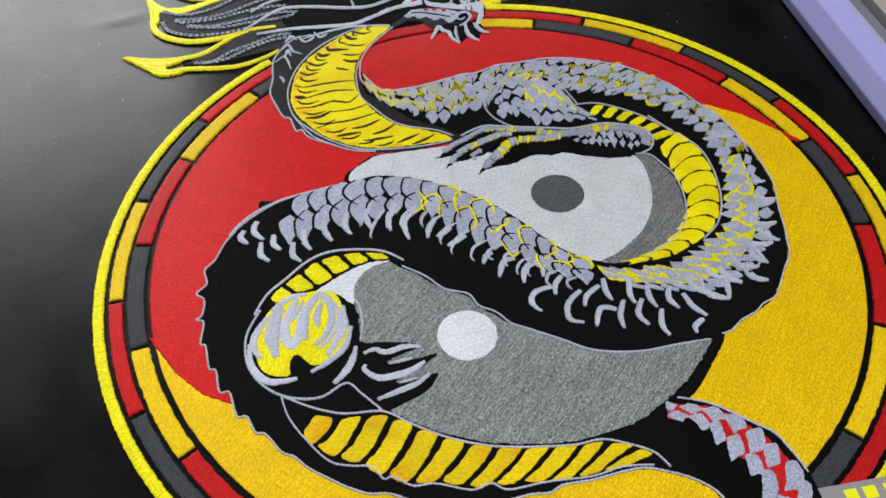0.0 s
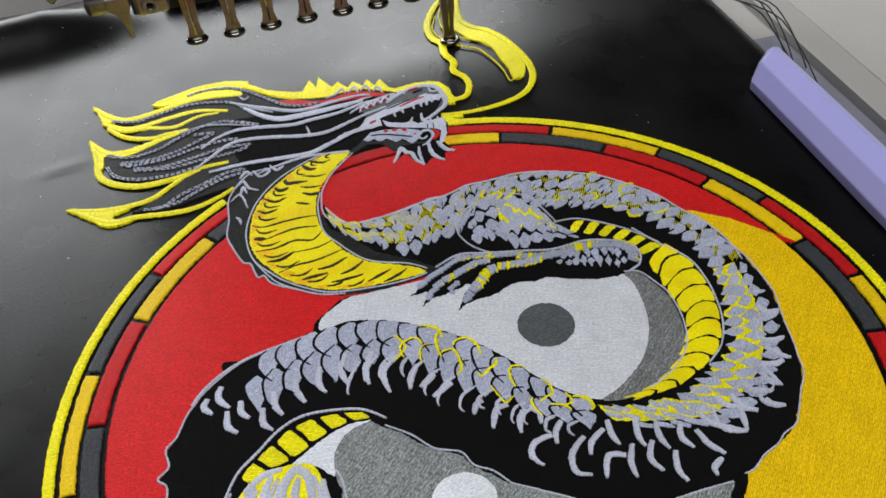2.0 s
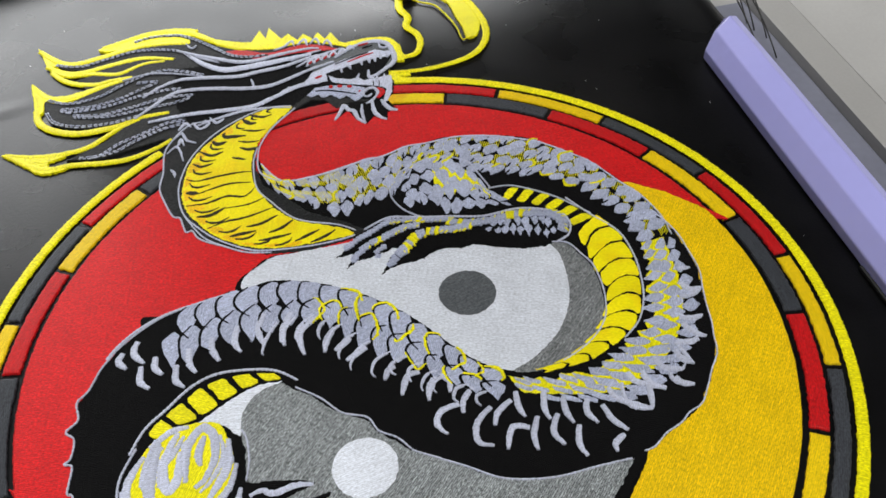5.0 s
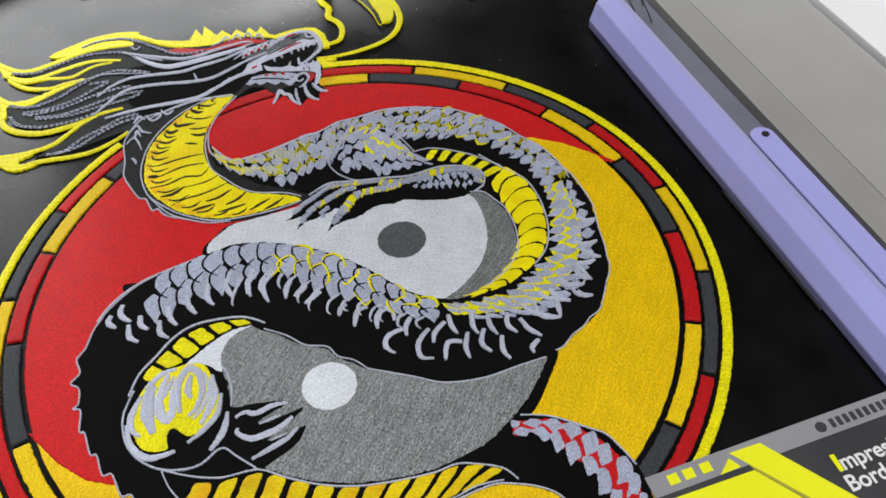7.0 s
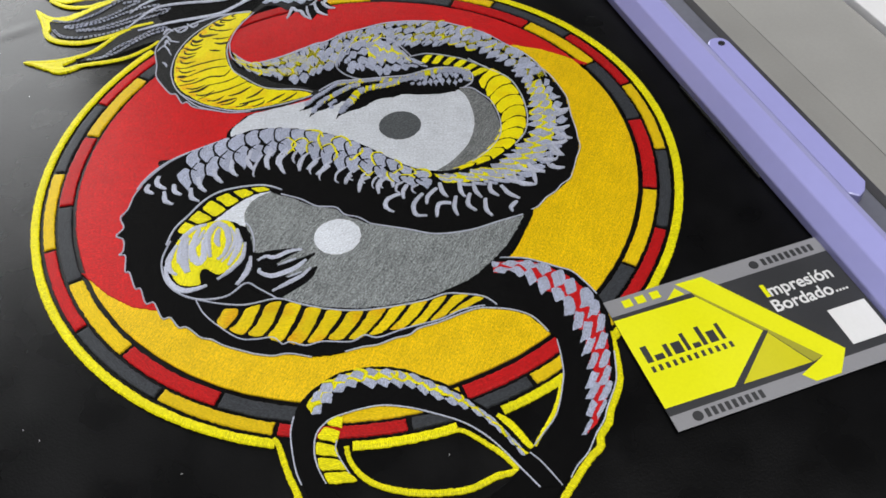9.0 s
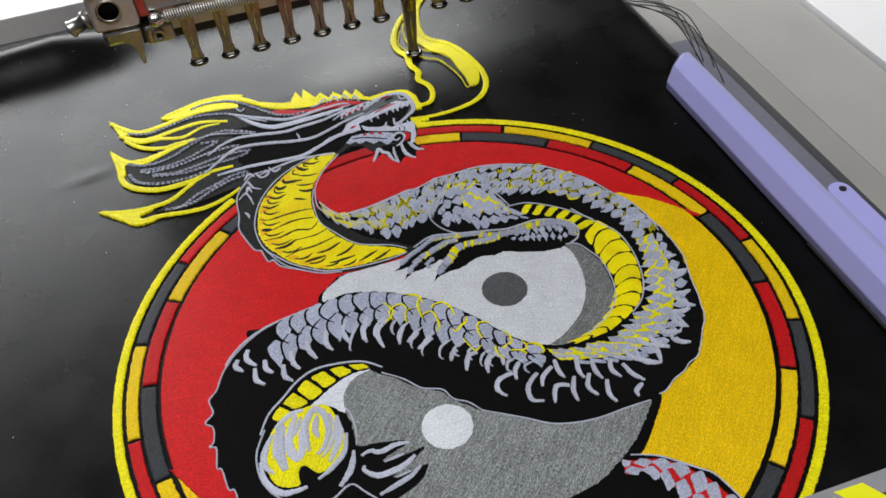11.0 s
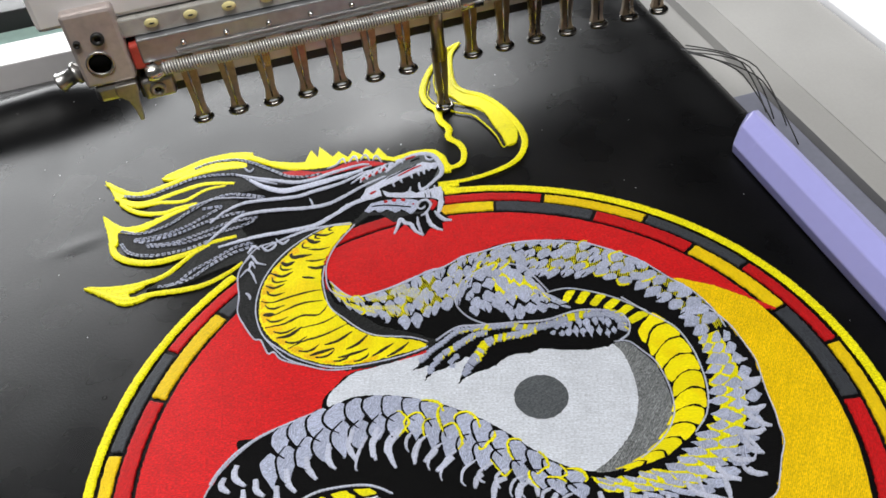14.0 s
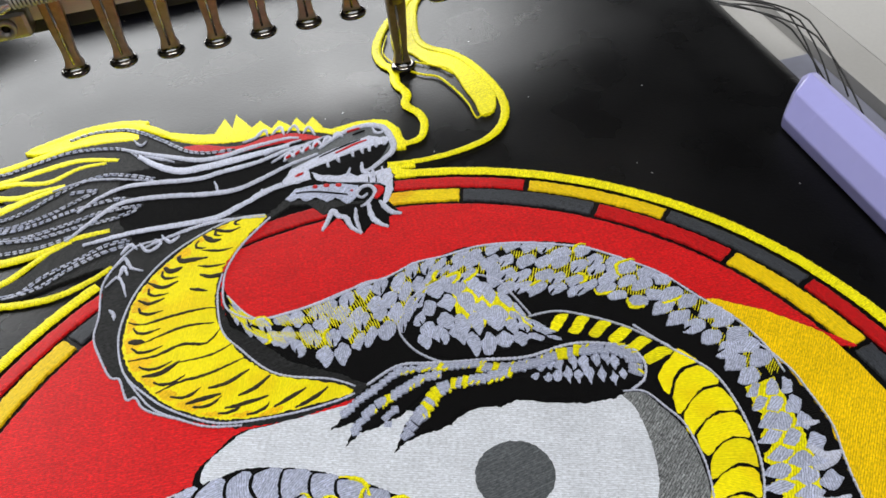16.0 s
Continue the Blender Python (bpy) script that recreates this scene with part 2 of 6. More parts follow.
    each.inputs["To Min"].default_value, each.inputs["To Max"].default_value = 0.90, 1.08
    nt.links.new(info.outputs["Random"], each.inputs["Value"])
    whole = nt.nodes.new("ShaderNodeMath")
    whole.operation = "MULTIPLY"
    nt.links.new(both.outputs[0], whole.inputs[0])
    nt.links.new(each.outputs[0], whole.inputs[1])
    hsv = nt.nodes.new("ShaderNodeHueSaturation")
    nt.links.new(mul.outputs[2], hsv.inputs["Color"])
    nt.links.new(whole.outputs[0], hsv.inputs["Value"])
    nt.links.new(hsv.outputs["Color"], b.inputs["Base Color"])
    bp = nt.nodes.new("ShaderNodeBump")
    bp.inputs["Strength"].default_value, bp.inputs["Distance"].default_value = bump, 0.0004
    nt.links.new(brick.outputs["Color"], bp.inputs["Height"])
    nt.links.new(bp.outputs["Normal"], b.inputs["Normal"])
    return m


RED = thread("red_thread", (0.68, 0.010, 0.012), stitch=2.6, contrast=0.30)
DEEP = thread("ring_red_thread", (0.60, 0.008, 0.010))
AMBER = thread("amber_thread", (0.86, 0.56, 0.001), contrast=0.24)
LEMON = thread("lemon_thread", (0.92, 0.84, 0.002), pitch=0.6, stitch=30, contrast=0.24)
THROATY = thread("throat_thread", (0.92, 0.80, 0.002), pitch=0.6, stitch=30, contrast=0.11, second=(0.90, 0.70, 0.002))
GOLD = thread("gold_thread", (0.88, 0.66, 0.003), contrast=0.18, second=(0.84, 0.46, 0.002))
RINGGOLD = thread("ring_gold_thread", (0.84, 0.58, 0.003), contrast=0.18)
WHITE = thread("white_thread", (0.74, 0.78, 0.86), contrast=0.18)
SILVER = thread("silver_thread", (0.46, 0.50, 0.66), contrast=0.30)
# silver thread again, paler, with the sheen and glare put into its colour
STRAND = thread("sheen_silver_thread", (0.57, 0.60, 0.74), contrast=0.2)
SLATE = thread("slate_thread", (0.32, 0.345, 0.355), contrast=0.62, bump=1.0)
MIDGREY = thread("mid_grey_thread", (0.25, 0.265, 0.272), contrast=0.6, bump=1.0)
ORANGE = thread("orange_thread", (0.88, 0.55, 0.002), pitch=0.6, stitch=30, contrast=0.2)
DARKGREY = thread("dark_grey_thread", (0.10, 0.11, 0.12), contrast=0.35)
RINGGREY = thread("ring_grey_thread", (0.05, 0.055, 0.064), contrast=0.35)
BLACK = thread("black_thread", (0.0030, 0.0030, 0.0033), rough=0.75, specular=0.04)
# lifted from black: the bare cloth's sheen between the locks is in this colour
CHARCOAL = thread("sheen_charcoal_thread", (0.022, 0.023, 0.024), rough=0.6, contrast=0.8, specular=0.14)
BROWN = thread("dark_crease_thread", (0.03, 0.022, 0.012), rough=0.6)

CLOTH = material("black_cloth", (0.003, 0.003, 0.0034), rough=0.29, grain=0.0007, spread=0.5, bump=0.16, specular=0.22)
LILAC = material("lilac_plastic", (0.36, 0.36, 0.72), rough=0.22, grain=0.004, spread=0.02, bump=0.03)
TABLE = material("grey_table_laminate", (0.27, 0.265, 0.255), rough=0.5, grain=0.0012, spread=0.05, bump=0.04)
BOARD = material("pale_grey_board_laminate", (0.32, 0.315, 0.305), rough=0.5, grain=0.0012, spread=0.05, bump=0.04)
# the clamp's shadow and lilac reflection on the table, put into a colour
CLAMP_SHADOW = material("blue_grey_clamp_shadow", (0.135, 0.14, 0.178), rough=0.5, grain=0.003, spread=0.1, bump=0.04)
# near-black that holds the shade of a bored hole
PIT = material("bore_shade_black", (0.002, 0.002, 0.002), rough=0.95, grain=0.001, spread=0.1, specular=0.05)
RAIL = material("grey_steel_rail", (0.36, 0.37, 0.39), rough=0.36, metal=0.8, grain=0.004, spread=0.2, bump=0.06)
PALE = material("pale_table_laminate", (0.74, 0.74, 0.76), rough=0.5, grain=0.0012, spread=0.03, bump=0.04)
STEEL = material("polished_steel", (0.62, 0.60, 0.57), rough=0.22, metal=1.0, grain=0.0015, spread=0.12, bump=0.05)
BRUSHED = material("worn_steel", (0.42, 0.41, 0.40), rough=0.36, metal=1.0, grain=0.002, spread=0.25, bump=0.1)
SPRINGY = material("pale_spring_steel", (0.66, 0.64, 0.62), rough=0.42, metal=0.75, grain=0.004, spread=0.1, bump=0.02)
BRONZE = material("oiled_steel", (0.36, 0.28, 0.19), rough=0.3, metal=0.9, grain=0.002, spread=0.35, bump=0.1)
ENAMEL = material("white_enamel", (0.72, 0.70, 0.70), rough=0.35, grain=0.006, spread=0.05, bump=0.03)
IVORY = material("ivory_eyelet", (0.75, 0.66, 0.32), rough=0.35, grain=0.001, spread=0.08, bump=0.03)
BLACKIRON = material("black_iron", (0.012, 0.012, 0.012), rough=0.5, grain=0.001, spread=0.2)
GREEN = material("green_print", (0.02, 0.30, 0.20), rough=0.5, grain=0.001, spread=0.05)
GLASS = material("green_tinted_rail", (0.30, 0.42, 0.38), rough=0.15, grain=0.004, spread=0.08, bump=0.02)

# ---- the machine's table ----
def slab(name, u0, u1, v0, v1, z0, z1, mat, label="", bevel=0.6):
    """A board lying square to the machine; millimetres."""
    m = Matrix.Translation(machine(0, 0)) @ Matrix.Rotation(TURN, 4, "Z")
    bm = bmesh.new()
    box(bm, u0 * MM, u1 * MM, v0 * MM, v1 * MM, z0 * MM, z1 * MM, m)
    bevelled(bm, bevel * MM)
    ob = new(name, mesh_from(name, bm, mat))
    return tagged(ob, label, "", "", "structure")


slab("table_ground", -900, 1200, -900, 800, -30, -14, TABLE, "grey laminate machine table top")
slab("table_base", -700, 1000, -700, 600, -770, -30.2, TABLE, "grey base that carries the table top")
# thin added strip that carries the clamp's shadow as its colour
slab("clamp_shadow_strip", 118, 148.8, -900, -22, -13.9, -12.6, CLAMP_SHADOW, "blue-grey strip for the clamp's shadow and lilac reflection")
slab("table_board", 149, 163.6, -900, 700, -14, -8.2, TABLE, "grey laminate table edge board", 0.1)
slab("table_board_step", 163.6, 215, -900, 700, -14, -7.9, BOARD, "pale grey laminate table board", 0.1)
slab("pale_table", 216.4, 600, -900, 700, -14, -4.5, PALE, "pale grey worktop beyond the machine table")
slab("machine_bed", -700, -130, 128, 152, -14, 6, ENAMEL, "white enamelled machine bed behind the cloth")
slab("bed_rail", -700, -130, 152.6, 172, -14, 3, GLASS, "greenish glassy rail behind the machine bed")
slab("bed_back", -700, -130, 172.6, 300, -14, 14, BLACKIRON, "dark housing behind the rail")

# ---- the embroidered cloth ----
cloth_thing = thing("embroidered_cloth", "black satin cloth clamped flat with a stitched dragon disc", "fabric")


def cloth_height(u, v):
    """Gentle waves, and a rolled fold towards the back on the left."""
    w = 0.35 * noise.noise(Vector((u * 0.018, v * 0.018, 2.0))) + 0.18 * noise.noise(Vector((u * 0.06, v * 0.05, 7.0)))
    x, y = NEEDLE[0] + u * UX - v * UY, NEEDLE[1] + u * UY + v * UX
    far = min(1.0, max(0.0, (math.hypot(x, y) - 232) / 50))
    ridge = math.exp(-((v - 80 - 0.10 * (u + 200)) / 17) ** 2) * min(1, max(0, (-u - 118) / 60))
    crease = math.exp(-((v + 24.5 - 0.15 * (u + 165)) / 2.6) ** 2) * math.exp(-((u + 168) / 10) ** 2)
    sag = -9.0 * min(1, max(0, (v - 112) / 18)) * (1 if u < -120 else 0)
    return (w * (0.25 + 2.2 * far)) - 0.45 + 13 * ridge + 0.45 * crease + sag


bm = bmesh.new()
us = np.concatenate([np.linspace(-460, -300, 12), np.linspace(-292, 127, 150)])
vs = np.concatenate([np.linspace(-520, -330, 10), np.linspace(-322, 128, 150)])
grid = []
for u in us:
    row = []
    for v in vs:
        p = machine(u, v)
        drop = -2.5 * max(0.0, (u - 118) / 8) ** 2
        row.append(bm.verts.new((p.x, p.y, (cloth_height(u, v) + drop) * MM)))
    grid.append(row)
for i in range(len(us) - 1):
    for j in range(len(vs) - 1):
        bm.faces.new((grid[i][j], grid[i + 1][j], grid[i + 1][j + 1], grid[i][j + 1])).smooth = True
ext = bmesh.ops.extrude_face_region(bm, geom=bm.faces[:])
for v in ext["geom"]:
    if isinstance(v, bmesh.types.BMVert):
        v.co.z -= 0.0008
bmesh.ops.recalc_face_normals(bm, faces=bm.faces)
part("cloth", bm, CLOTH, cloth_thing)

# outlines of the needlework, in millimetres from the middle of the disc
BODY = [(-67.3, 75.7), (-61.6, 69.1), (-54.9, 64.8), (-45.3, 67.7), (-33.6, 74.2), (-27.7, 78.4), (-21.5, 80.4), (-15.5, 85.9), (-8.1, 88.7), (-1.9, 92.3), (5.7, 94), (13.3, 95.3), (28.5, 95.2), (36, 92.7), (43.3, 89.5), (50.4, 85.9), (57.4, 80.6), (64, 74.3), (69.5, 69.9), (74.6, 62.5), (78.6, 54.1), (82, 45.3), (85.2, 35.3), (86.7, 26.3), (88.3, 17.6), (88.6, 9.2), (88.2, 0.4), (86, -6.6), (82.9, -13.7), (76.3, -20.5), (70.1, -25.7), (68.8, -31.7), (61.9, -47.8), (58.6, -51.8), (53.1, -54.1), (15, -63.8), (-48.8, -45), (-81.2, -3.6), (-75.8, 2.6), (-67.9, 8), (-57.9, 12.7), (-57.1, 18.2), (-53.6, 24.1), (-49.2, 29.4), (-37.2, 33.6), (-23.9, 39.9), (-41.1, 49.2), (-51.4, 56.1), (-60.5, 60.7)]
NECK = [(-58.4, 104.6), (-70.3, 104.9), (-80.4, 101.2), (-89.7, 94), (-97, 90.8), (-100.3, 84), (-101.5, 74.8), (-98.3, 64), (-96.7, 56), (-92.2, 49.2), (-87.5, 43.6), (-84.7, 42.9), (-80.8, 37.1), (-78.6, 37.6), (-74.5, 34.1), (-64.8, 31.8), (-50.7, 30.1), (-37.2, 33.2), (-23.9, 39.9), (-20.6, 44), (-29.1, 47.4), (-41.1, 49.9), (-51.5, 56.8), (-60.6, 61.4), (-66, 70.3), (-68.8, 81.3), (-67.3, 92.6), (-63, 99.1)]
LOOP = [(-56.3, 4.3), (-67.8, 7.5), (-75.7, 2), (-81.1, -4.2), (-85.1, -10.7), (-86.9, -15.9), (-87.8, -19.5), (-88.4, -26.3), (-90.1, -30.6), (-87.5, -35.8), (-89.3, -39.9), (-86, -41.9), (-84.6, -47.3), (-85.6, -49.4), (-83.1, -50), (-81.3, -57.3), (-79.5, -57.9), (-75.7, -65), (-73.5, -65.5), (-70, -71.9), (-67.1, -71.7), (-62.6, -78.4), (-59.7, -78.2), (-55.8, -82.4), (-52.9, -82.4), (-47.2, -86.6), (-43.2, -87.5), (-38.9, -89.8), (-32.8, -91.8), (-26.9, -93.4), (-21.1, -94.1), (-15.5, -93.2), (-7.8, -94.6), (-2.2, -94), (3.3, -92.5), (3.7, -73.4), (-24.5, -37.1)]
LOOP_B = [(-2.2, -94), (3.3, -92.5), (8.8, -90.7), (14.4, -89.6), (20, -87), (24.7, -85.7), (27.9, -83), (35.1, -80.3), (42.8, -76.6), (48.7, -74.5), (54.5, -74.6), (60.2, -75.3), (65.9, -77.5), (69.5, -80.9), (72.1, -84.4), (80.7, -83.3), (82, -69.3), (73.1, -56.1), (56.2, -51.5), (45, -56.5), (30.9, -61.5), (15, -63.8), (-4.8, -66.1)]
TAIL = [(56.2, -51.5), (61.3, -51.8), (67.3, -52.4), (77.1, -56.1), (82, -58.2), (86.5, -63.2), (89.9, -68.1), (92.5, -74.1), (93.9, -83.4), (93.4, -92.3), (93, -102.9), (90.8, -109.4), (88.9, -114), (87.7, -117.9), (84.9, -122.7), (81.7, -129.2), (77.8, -134.1), (74, -140), (66.7, -149.3), (51.8, -157.5), (32.7, -160.8), (13.5, -159.3), (1.4, -151.2), (9.4, -147.8), (22.7, -150.3), (39, -148.6), (52.3, -142.6), (61, -133.8), (64.8, -127.4), (68.5, -122.7), (72.4, -116.9), (74.3, -111), (75.5, -104.9), (76.1, -100.7), (75.7, -94.3), (74.7, -87.8), (72.1, -84.4), (65.9, -77.5), (60.5, -70.3)]
COIL = [(1.5, -152), (-4.6, -140.9), (-7.8, -135.6), (-10, -128.3), (-11.1, -122.6), (-10.8, -117.2), (-10.3, -113.8), (-7.2, -108.7), (-3.1, -104.6), (2.1, -100.9), (9.4, -98.8), (16.8, -98.4), (24.2, -99.5), (31.7, -102.7), (38.1, -105.4), (44.4, -109.9), (50.6, -113.9), (56.5, -119.8), (60.7, -124.6), (63.8, -129.2), (67.8, -132.9), (72.7, -139.8), (68.1, -140.8), (64.9, -139.1), (60.2, -133.8), (54.5, -127.4), (49.5, -123), (42.5, -118.8), (35.5, -116.3), (30.1, -114.9), (24.7, -113.9), (17.5, -113.3), (10.4, -114.4), (5.2, -116.2), (0.9, -117.8), (-2.3, -121.7), (-3.2, -125.5), (-2.7, -130.1), (-1, -134.7), (2, -139.5), (9.4, -147.8)]
WHITE_DROP = [(-54.4, 15), (-47.1, 19), (-38.2, 20), (-27, 19.3), (-15.7, 16.6), (-4.5, 12.2), (6.4, 5.7), (14.9, -0.4), (23.2, -4.7), (30.4, -6.3), (33.1, -5.8), (38.3, -0.6), (43, 6.1), (46, 13), (47.3, 21.6), (46.4, 30.4), (43.7, 39.7), (40.5, 43.5), (38.2, 42.9), (31.3, 41.2), (22.2, 40.7), (14.2, 41.8), (10.7, 39.6), (5, 37.8), (0.5, 34.8), (-5.2, 35.8), (-11, 37.2), (-16.7, 36.3), (-22.6, 38.6), (-28.3, 36.8), (-41.7, 31.8), (-48.3, 29.4), (-52.3, 24.9), (-55.7, 19.4)]
CRESCENT = [(40.6, 43.8), (45.2, 44.4), (49.4, 40.5), (53.5, 35.8), (56.2, 28.8), (57.7, 21.4), (57.8, 15.7), (55, 8.7), (50.7, 3.3), (45.1, -2.5), (38.6, -5.8), (32.4, -6.3), (37.9, -1.1), (42.7, 5.6), (45.6, 12.7), (47.1, 21.6), (46.2, 30.4), (43.4, 39.1)]
GREY = [(-42.9, -29), (-41.5, -24.1), (-37.8, -19.7), (-33.7, -17.4), (-29, -19.2), (-24.5, -20.5), (-17.4, -24.4), (-10.7, -26), (-6.3, -26.9), (-2.8, -30.4), (1.6, -31.9), (7.1, -34.7), (13.5, -35.4), (20, -37.1), (26.3, -39.1), (32.6, -39.8), (38.9, -39.3), (45.2, -38), (51.5, -35.9), (57.9, -33.2), (66, -30.5), (62.9, -38.2), (59.5, -45), (56.3, -49.4), (53.1, -53.5), (49, -58.4), (44.9, -62.1), (37.9, -66), (31.1, -69.6), (23.3, -71.9), (15.5, -73.5), (5.8, -74.7), (-6.1, -73.8), (-14.2, -71.9), (-22.5, -69.1), (-31.7, -60.9), (-36.1, -45.2), (-37.8, -39.7), (-41, -34.1)]
SLIVER = [(-53.4, -33.4), (-49.6, -28.3), (-45.9, -24), (-42.1, -20.5), (-38, -18.2), (-33.3, -17.1), (-37.7, -20.3), (-40.4, -24.1), (-41.4, -29.3), (-40.4, -35.5), (-45.5, -33.2), (-49.3, -32.6)]
PAW = [(-37.4, -50.5), (-31.4, -48.4), (-24.3, -46.9), (-16.6, -46.7), (-20.8, -50.1), (-25.5, -54.3), (-18.5, -52), (-11.8, -48.9), (-15.2, -53.9), (-21.6, -60.2), (-15.7, -58.5), (-10.4, -55.2), (-12, -61.1), (-16.9, -66), (-23.4, -69.6), (-35.3, -63.8)]
BALL = [(-64, -58), (-65.8, -50.2), (-65.1, -42.9), (-61, -36.7), (-55.2, -33.4), (-47.8, -32.3), (-42.5, -38.3), (-39.3, -45.1), (-39.3, -51.8), (-41.7, -55.7), (-46.3, -59), (-52, -56.1), (-53.2, -59.4), (-52.1, -63.2), (-56.5, -64.4), (-60.9, -62.6)]
RED_R = [(97.5, 60.7), (89, 65.6), (78, 71.4), (65.3, 75.3), (42.1, 69.5), (-5.6, 46.9)]
RED_L = [(-43.2, -53.1), (-65.3, -75.1), (-74.6, -73.6), (-85.2, -67.9), (-97.8, -57.7)]
THROAT = [(-61.2, 104.5), (-68.7, 103.4), (-75.1, 98.7), (-80.3, 93.3), (-84.8, 85.8), (-88.3, 78.5), (-90.2, 69.5), (-89.6, 61.1), (-87.8, 53.1), (-83.9, 46.7), (-78.4, 41.7), (-71.6, 36.9), (-63.9, 33.8), (-55.9, 32.4), (-48.4, 32.9), (-39.7, 35.3), (-31, 38.5), (-24.4, 41.3), (-26.3, 43.4), (-34.9, 44.8), (-44.5, 46), (-52.3, 49.9), (-57.2, 54.2), (-62.4, 59.7), (-66, 66.5), (-68.2, 73.8), (-68.7, 81.5), (-67.6, 87.4), (-65.2, 94.8)]
HAIR = [(-167.8, 123.6), (-153.2, 123.6), (-140.5, 134.3), (-126.9, 144.1), (-117, 146.2), (-105.3, 141.9), (-92.2, 139), (-72.8, 143.7), (-61.4, 148.6), (-48.7, 145.1), (-41.2, 149.4), (-32.4, 152), (-28.4, 145.3), (-27, 136.5), (-29.2, 129.2), (-24.6, 124.1), (-24.8, 117.4), (-26.7, 112), (-36.2, 107.3), (-44.2, 105.3), (-49.5, 110), (-55, 109.5), (-59.6, 103.9), (-71.9, 101), (-82.1, 96.9), (-88.4, 92.6), (-95.7, 85.9), (-97.8, 77.6), (-104.6, 82), (-114.4, 76), (-124.6, 69.4), (-136.5, 67.6), (-125.7, 79.6), (-122.3, 88.2), (-135.9, 84.5), (-148.7, 85.8), (-155.9, 91.3), (-161.2, 101.2), (-149.4, 99.1), (-144.6, 106.7), (-153.2, 113.3), (-145.3, 119.1), (-162.3, 120.5)]
CREST = [(-106.3, 145.8), (-93.5, 144.4), (-89, 144.8), (-87.6, 153.4), (-83.5, 147.7), (-84.3, 155.6), (-76.8, 148.3), (-75, 152.2), (-69.9, 147.9), (-68.7, 152.7), (-63.6, 149.4), (-62.7, 154.2), (-58.5, 149.8), (-57.2, 154.6), (-52.2, 148.5), (-49.5, 147.5), (-41.5, 151.8), (-35.6, 153), (-31.1, 152.7), (-26.7, 148.4), (-23.7, 141.2), (-23, 137.5), (-26.5, 137.2), (-28.3, 143.8), (-32.2, 149.5), (-37.2, 149.7), (-42.2, 148.7), (-48.2, 144.5), (-54.9, 146.1), (-63.2, 146.9), (-70.9, 144.7), (-76.4, 141.2), (-82.2, 140.1), (-86.2, 139.5), (-92.4, 139.9), (-103.3, 142)]
CREST_RED = [(-97.9, 137.3), (-92.2, 139), (-81.8, 138.1), (-76.1, 139.7), (-68.8, 144.3), (-60.9, 145.3), (-51.4, 143), (-60.1, 140.8), (-69.7, 138.2), (-79, 134.4), (-87, 134), (-93.3, 135.3)]
SNOUT = [(-63, 134.3), (-56.1, 140.8), (-48.3, 142.1), (-41.1, 148.2), (-33.4, 151), (-29.2, 145.2), (-27.3, 137.4), (-29.8, 131.4), (-31.8, 126.2), (-33.3, 127.5), (-30.5, 134.2), (-29.9, 139.8), (-36, 138.7), (-43.4, 135.1), (-49.4, 128.9), (-55.1, 124.2), (-56.2, 119.4), (-59.1, 120.5), (-58.1, 126.2), (-60.3, 130.2)]
MOUTH = [(-49.6, 126.1), (-41.2, 132.5), (-34.1, 138.9), (-28.8, 140.8), (-29.7, 134.3), (-31.9, 127.6), (-30.3, 124.7), (-38, 122.4), (-43.6, 121.4), (-49.8, 122.5)]
JAW = [(-57.9, 117.9), (-53, 121.1), (-45.5, 121.7), (-37.8, 120.3), (-28.3, 119.5), (-25.1, 123), (-24.3, 116.1), (-27, 110.2), (-31.2, 111.9), (-38.6, 111.7), (-44.3, 112.8), (-51.6, 112.1), (-57.4, 112.6)]
FLAME = [(-26.9, 241.0), (-29.3, 231.5), (-29.0, 219.1), (-27.0, 207.2), (-23.3, 199.6), (-16.7, 195.0), (-9.4, 191.3), (-3.3, 183.1), (1.5, 174.0), (4.6, 166.5), (4.3, 158.2), (0.5, 155.8), (-2.6, 163.5), (-7.0, 172.1), (-10.4, 179.8), (-14.4, 184.3), (-20.6, 186.9), (-27.0, 193.0), (-31.5, 197.9), (-34.4, 205.5), (-35.3, 217.2), (-33.7, 228.3), (-30.4, 236.7)]
FLAME_JOIN = [(-28.2, 130.7), (-19.9, 132), (-18.7, 128.8), (-23.4, 127.5), (-18.6, 126.8), (-18.4, 124.1), (-26.4, 122.9)]
TIPFILL1 = [(-178, 133), (-170, 128.7), (-164.1, 125.7), (-163.2, 121.6), (-168.8, 121.1)]
TIPFILL2 = [(-168.6, 108.9), (-161.5, 104.4), (-158.5, 102), (-159.1, 98.7), (-162, 97.2)]
TIPFILL3 = [(-161.4, 68.6), (-153.3, 68.7), (-144.4, 69.1), (-141.9, 63.3), (-149.3, 63.7)]
BODY_R = [(67.4, 65.4), (74.6, 60.2), (80.3, 53.3), (83.4, 46.6), (86.8, 37.5), (87.4, 30.7), (88.1, 24), (89.2, 17.5), (89.5, 12.5), (90, 6.3), (88.1, 0.3), (86.6, -5.6), (84.7, -11.3), (81.1, -14.7), (78.8, -18.1), (74.7, -21.8), (71.6, -26.1), (68.7, -27.9), (65.5, -33.1), (63.4, -37.2), (55.1, -30.3), (44.7, -22.1), (60, -13), (71.2, 6), (73.8, 31.8), (71.6, 51.7)]
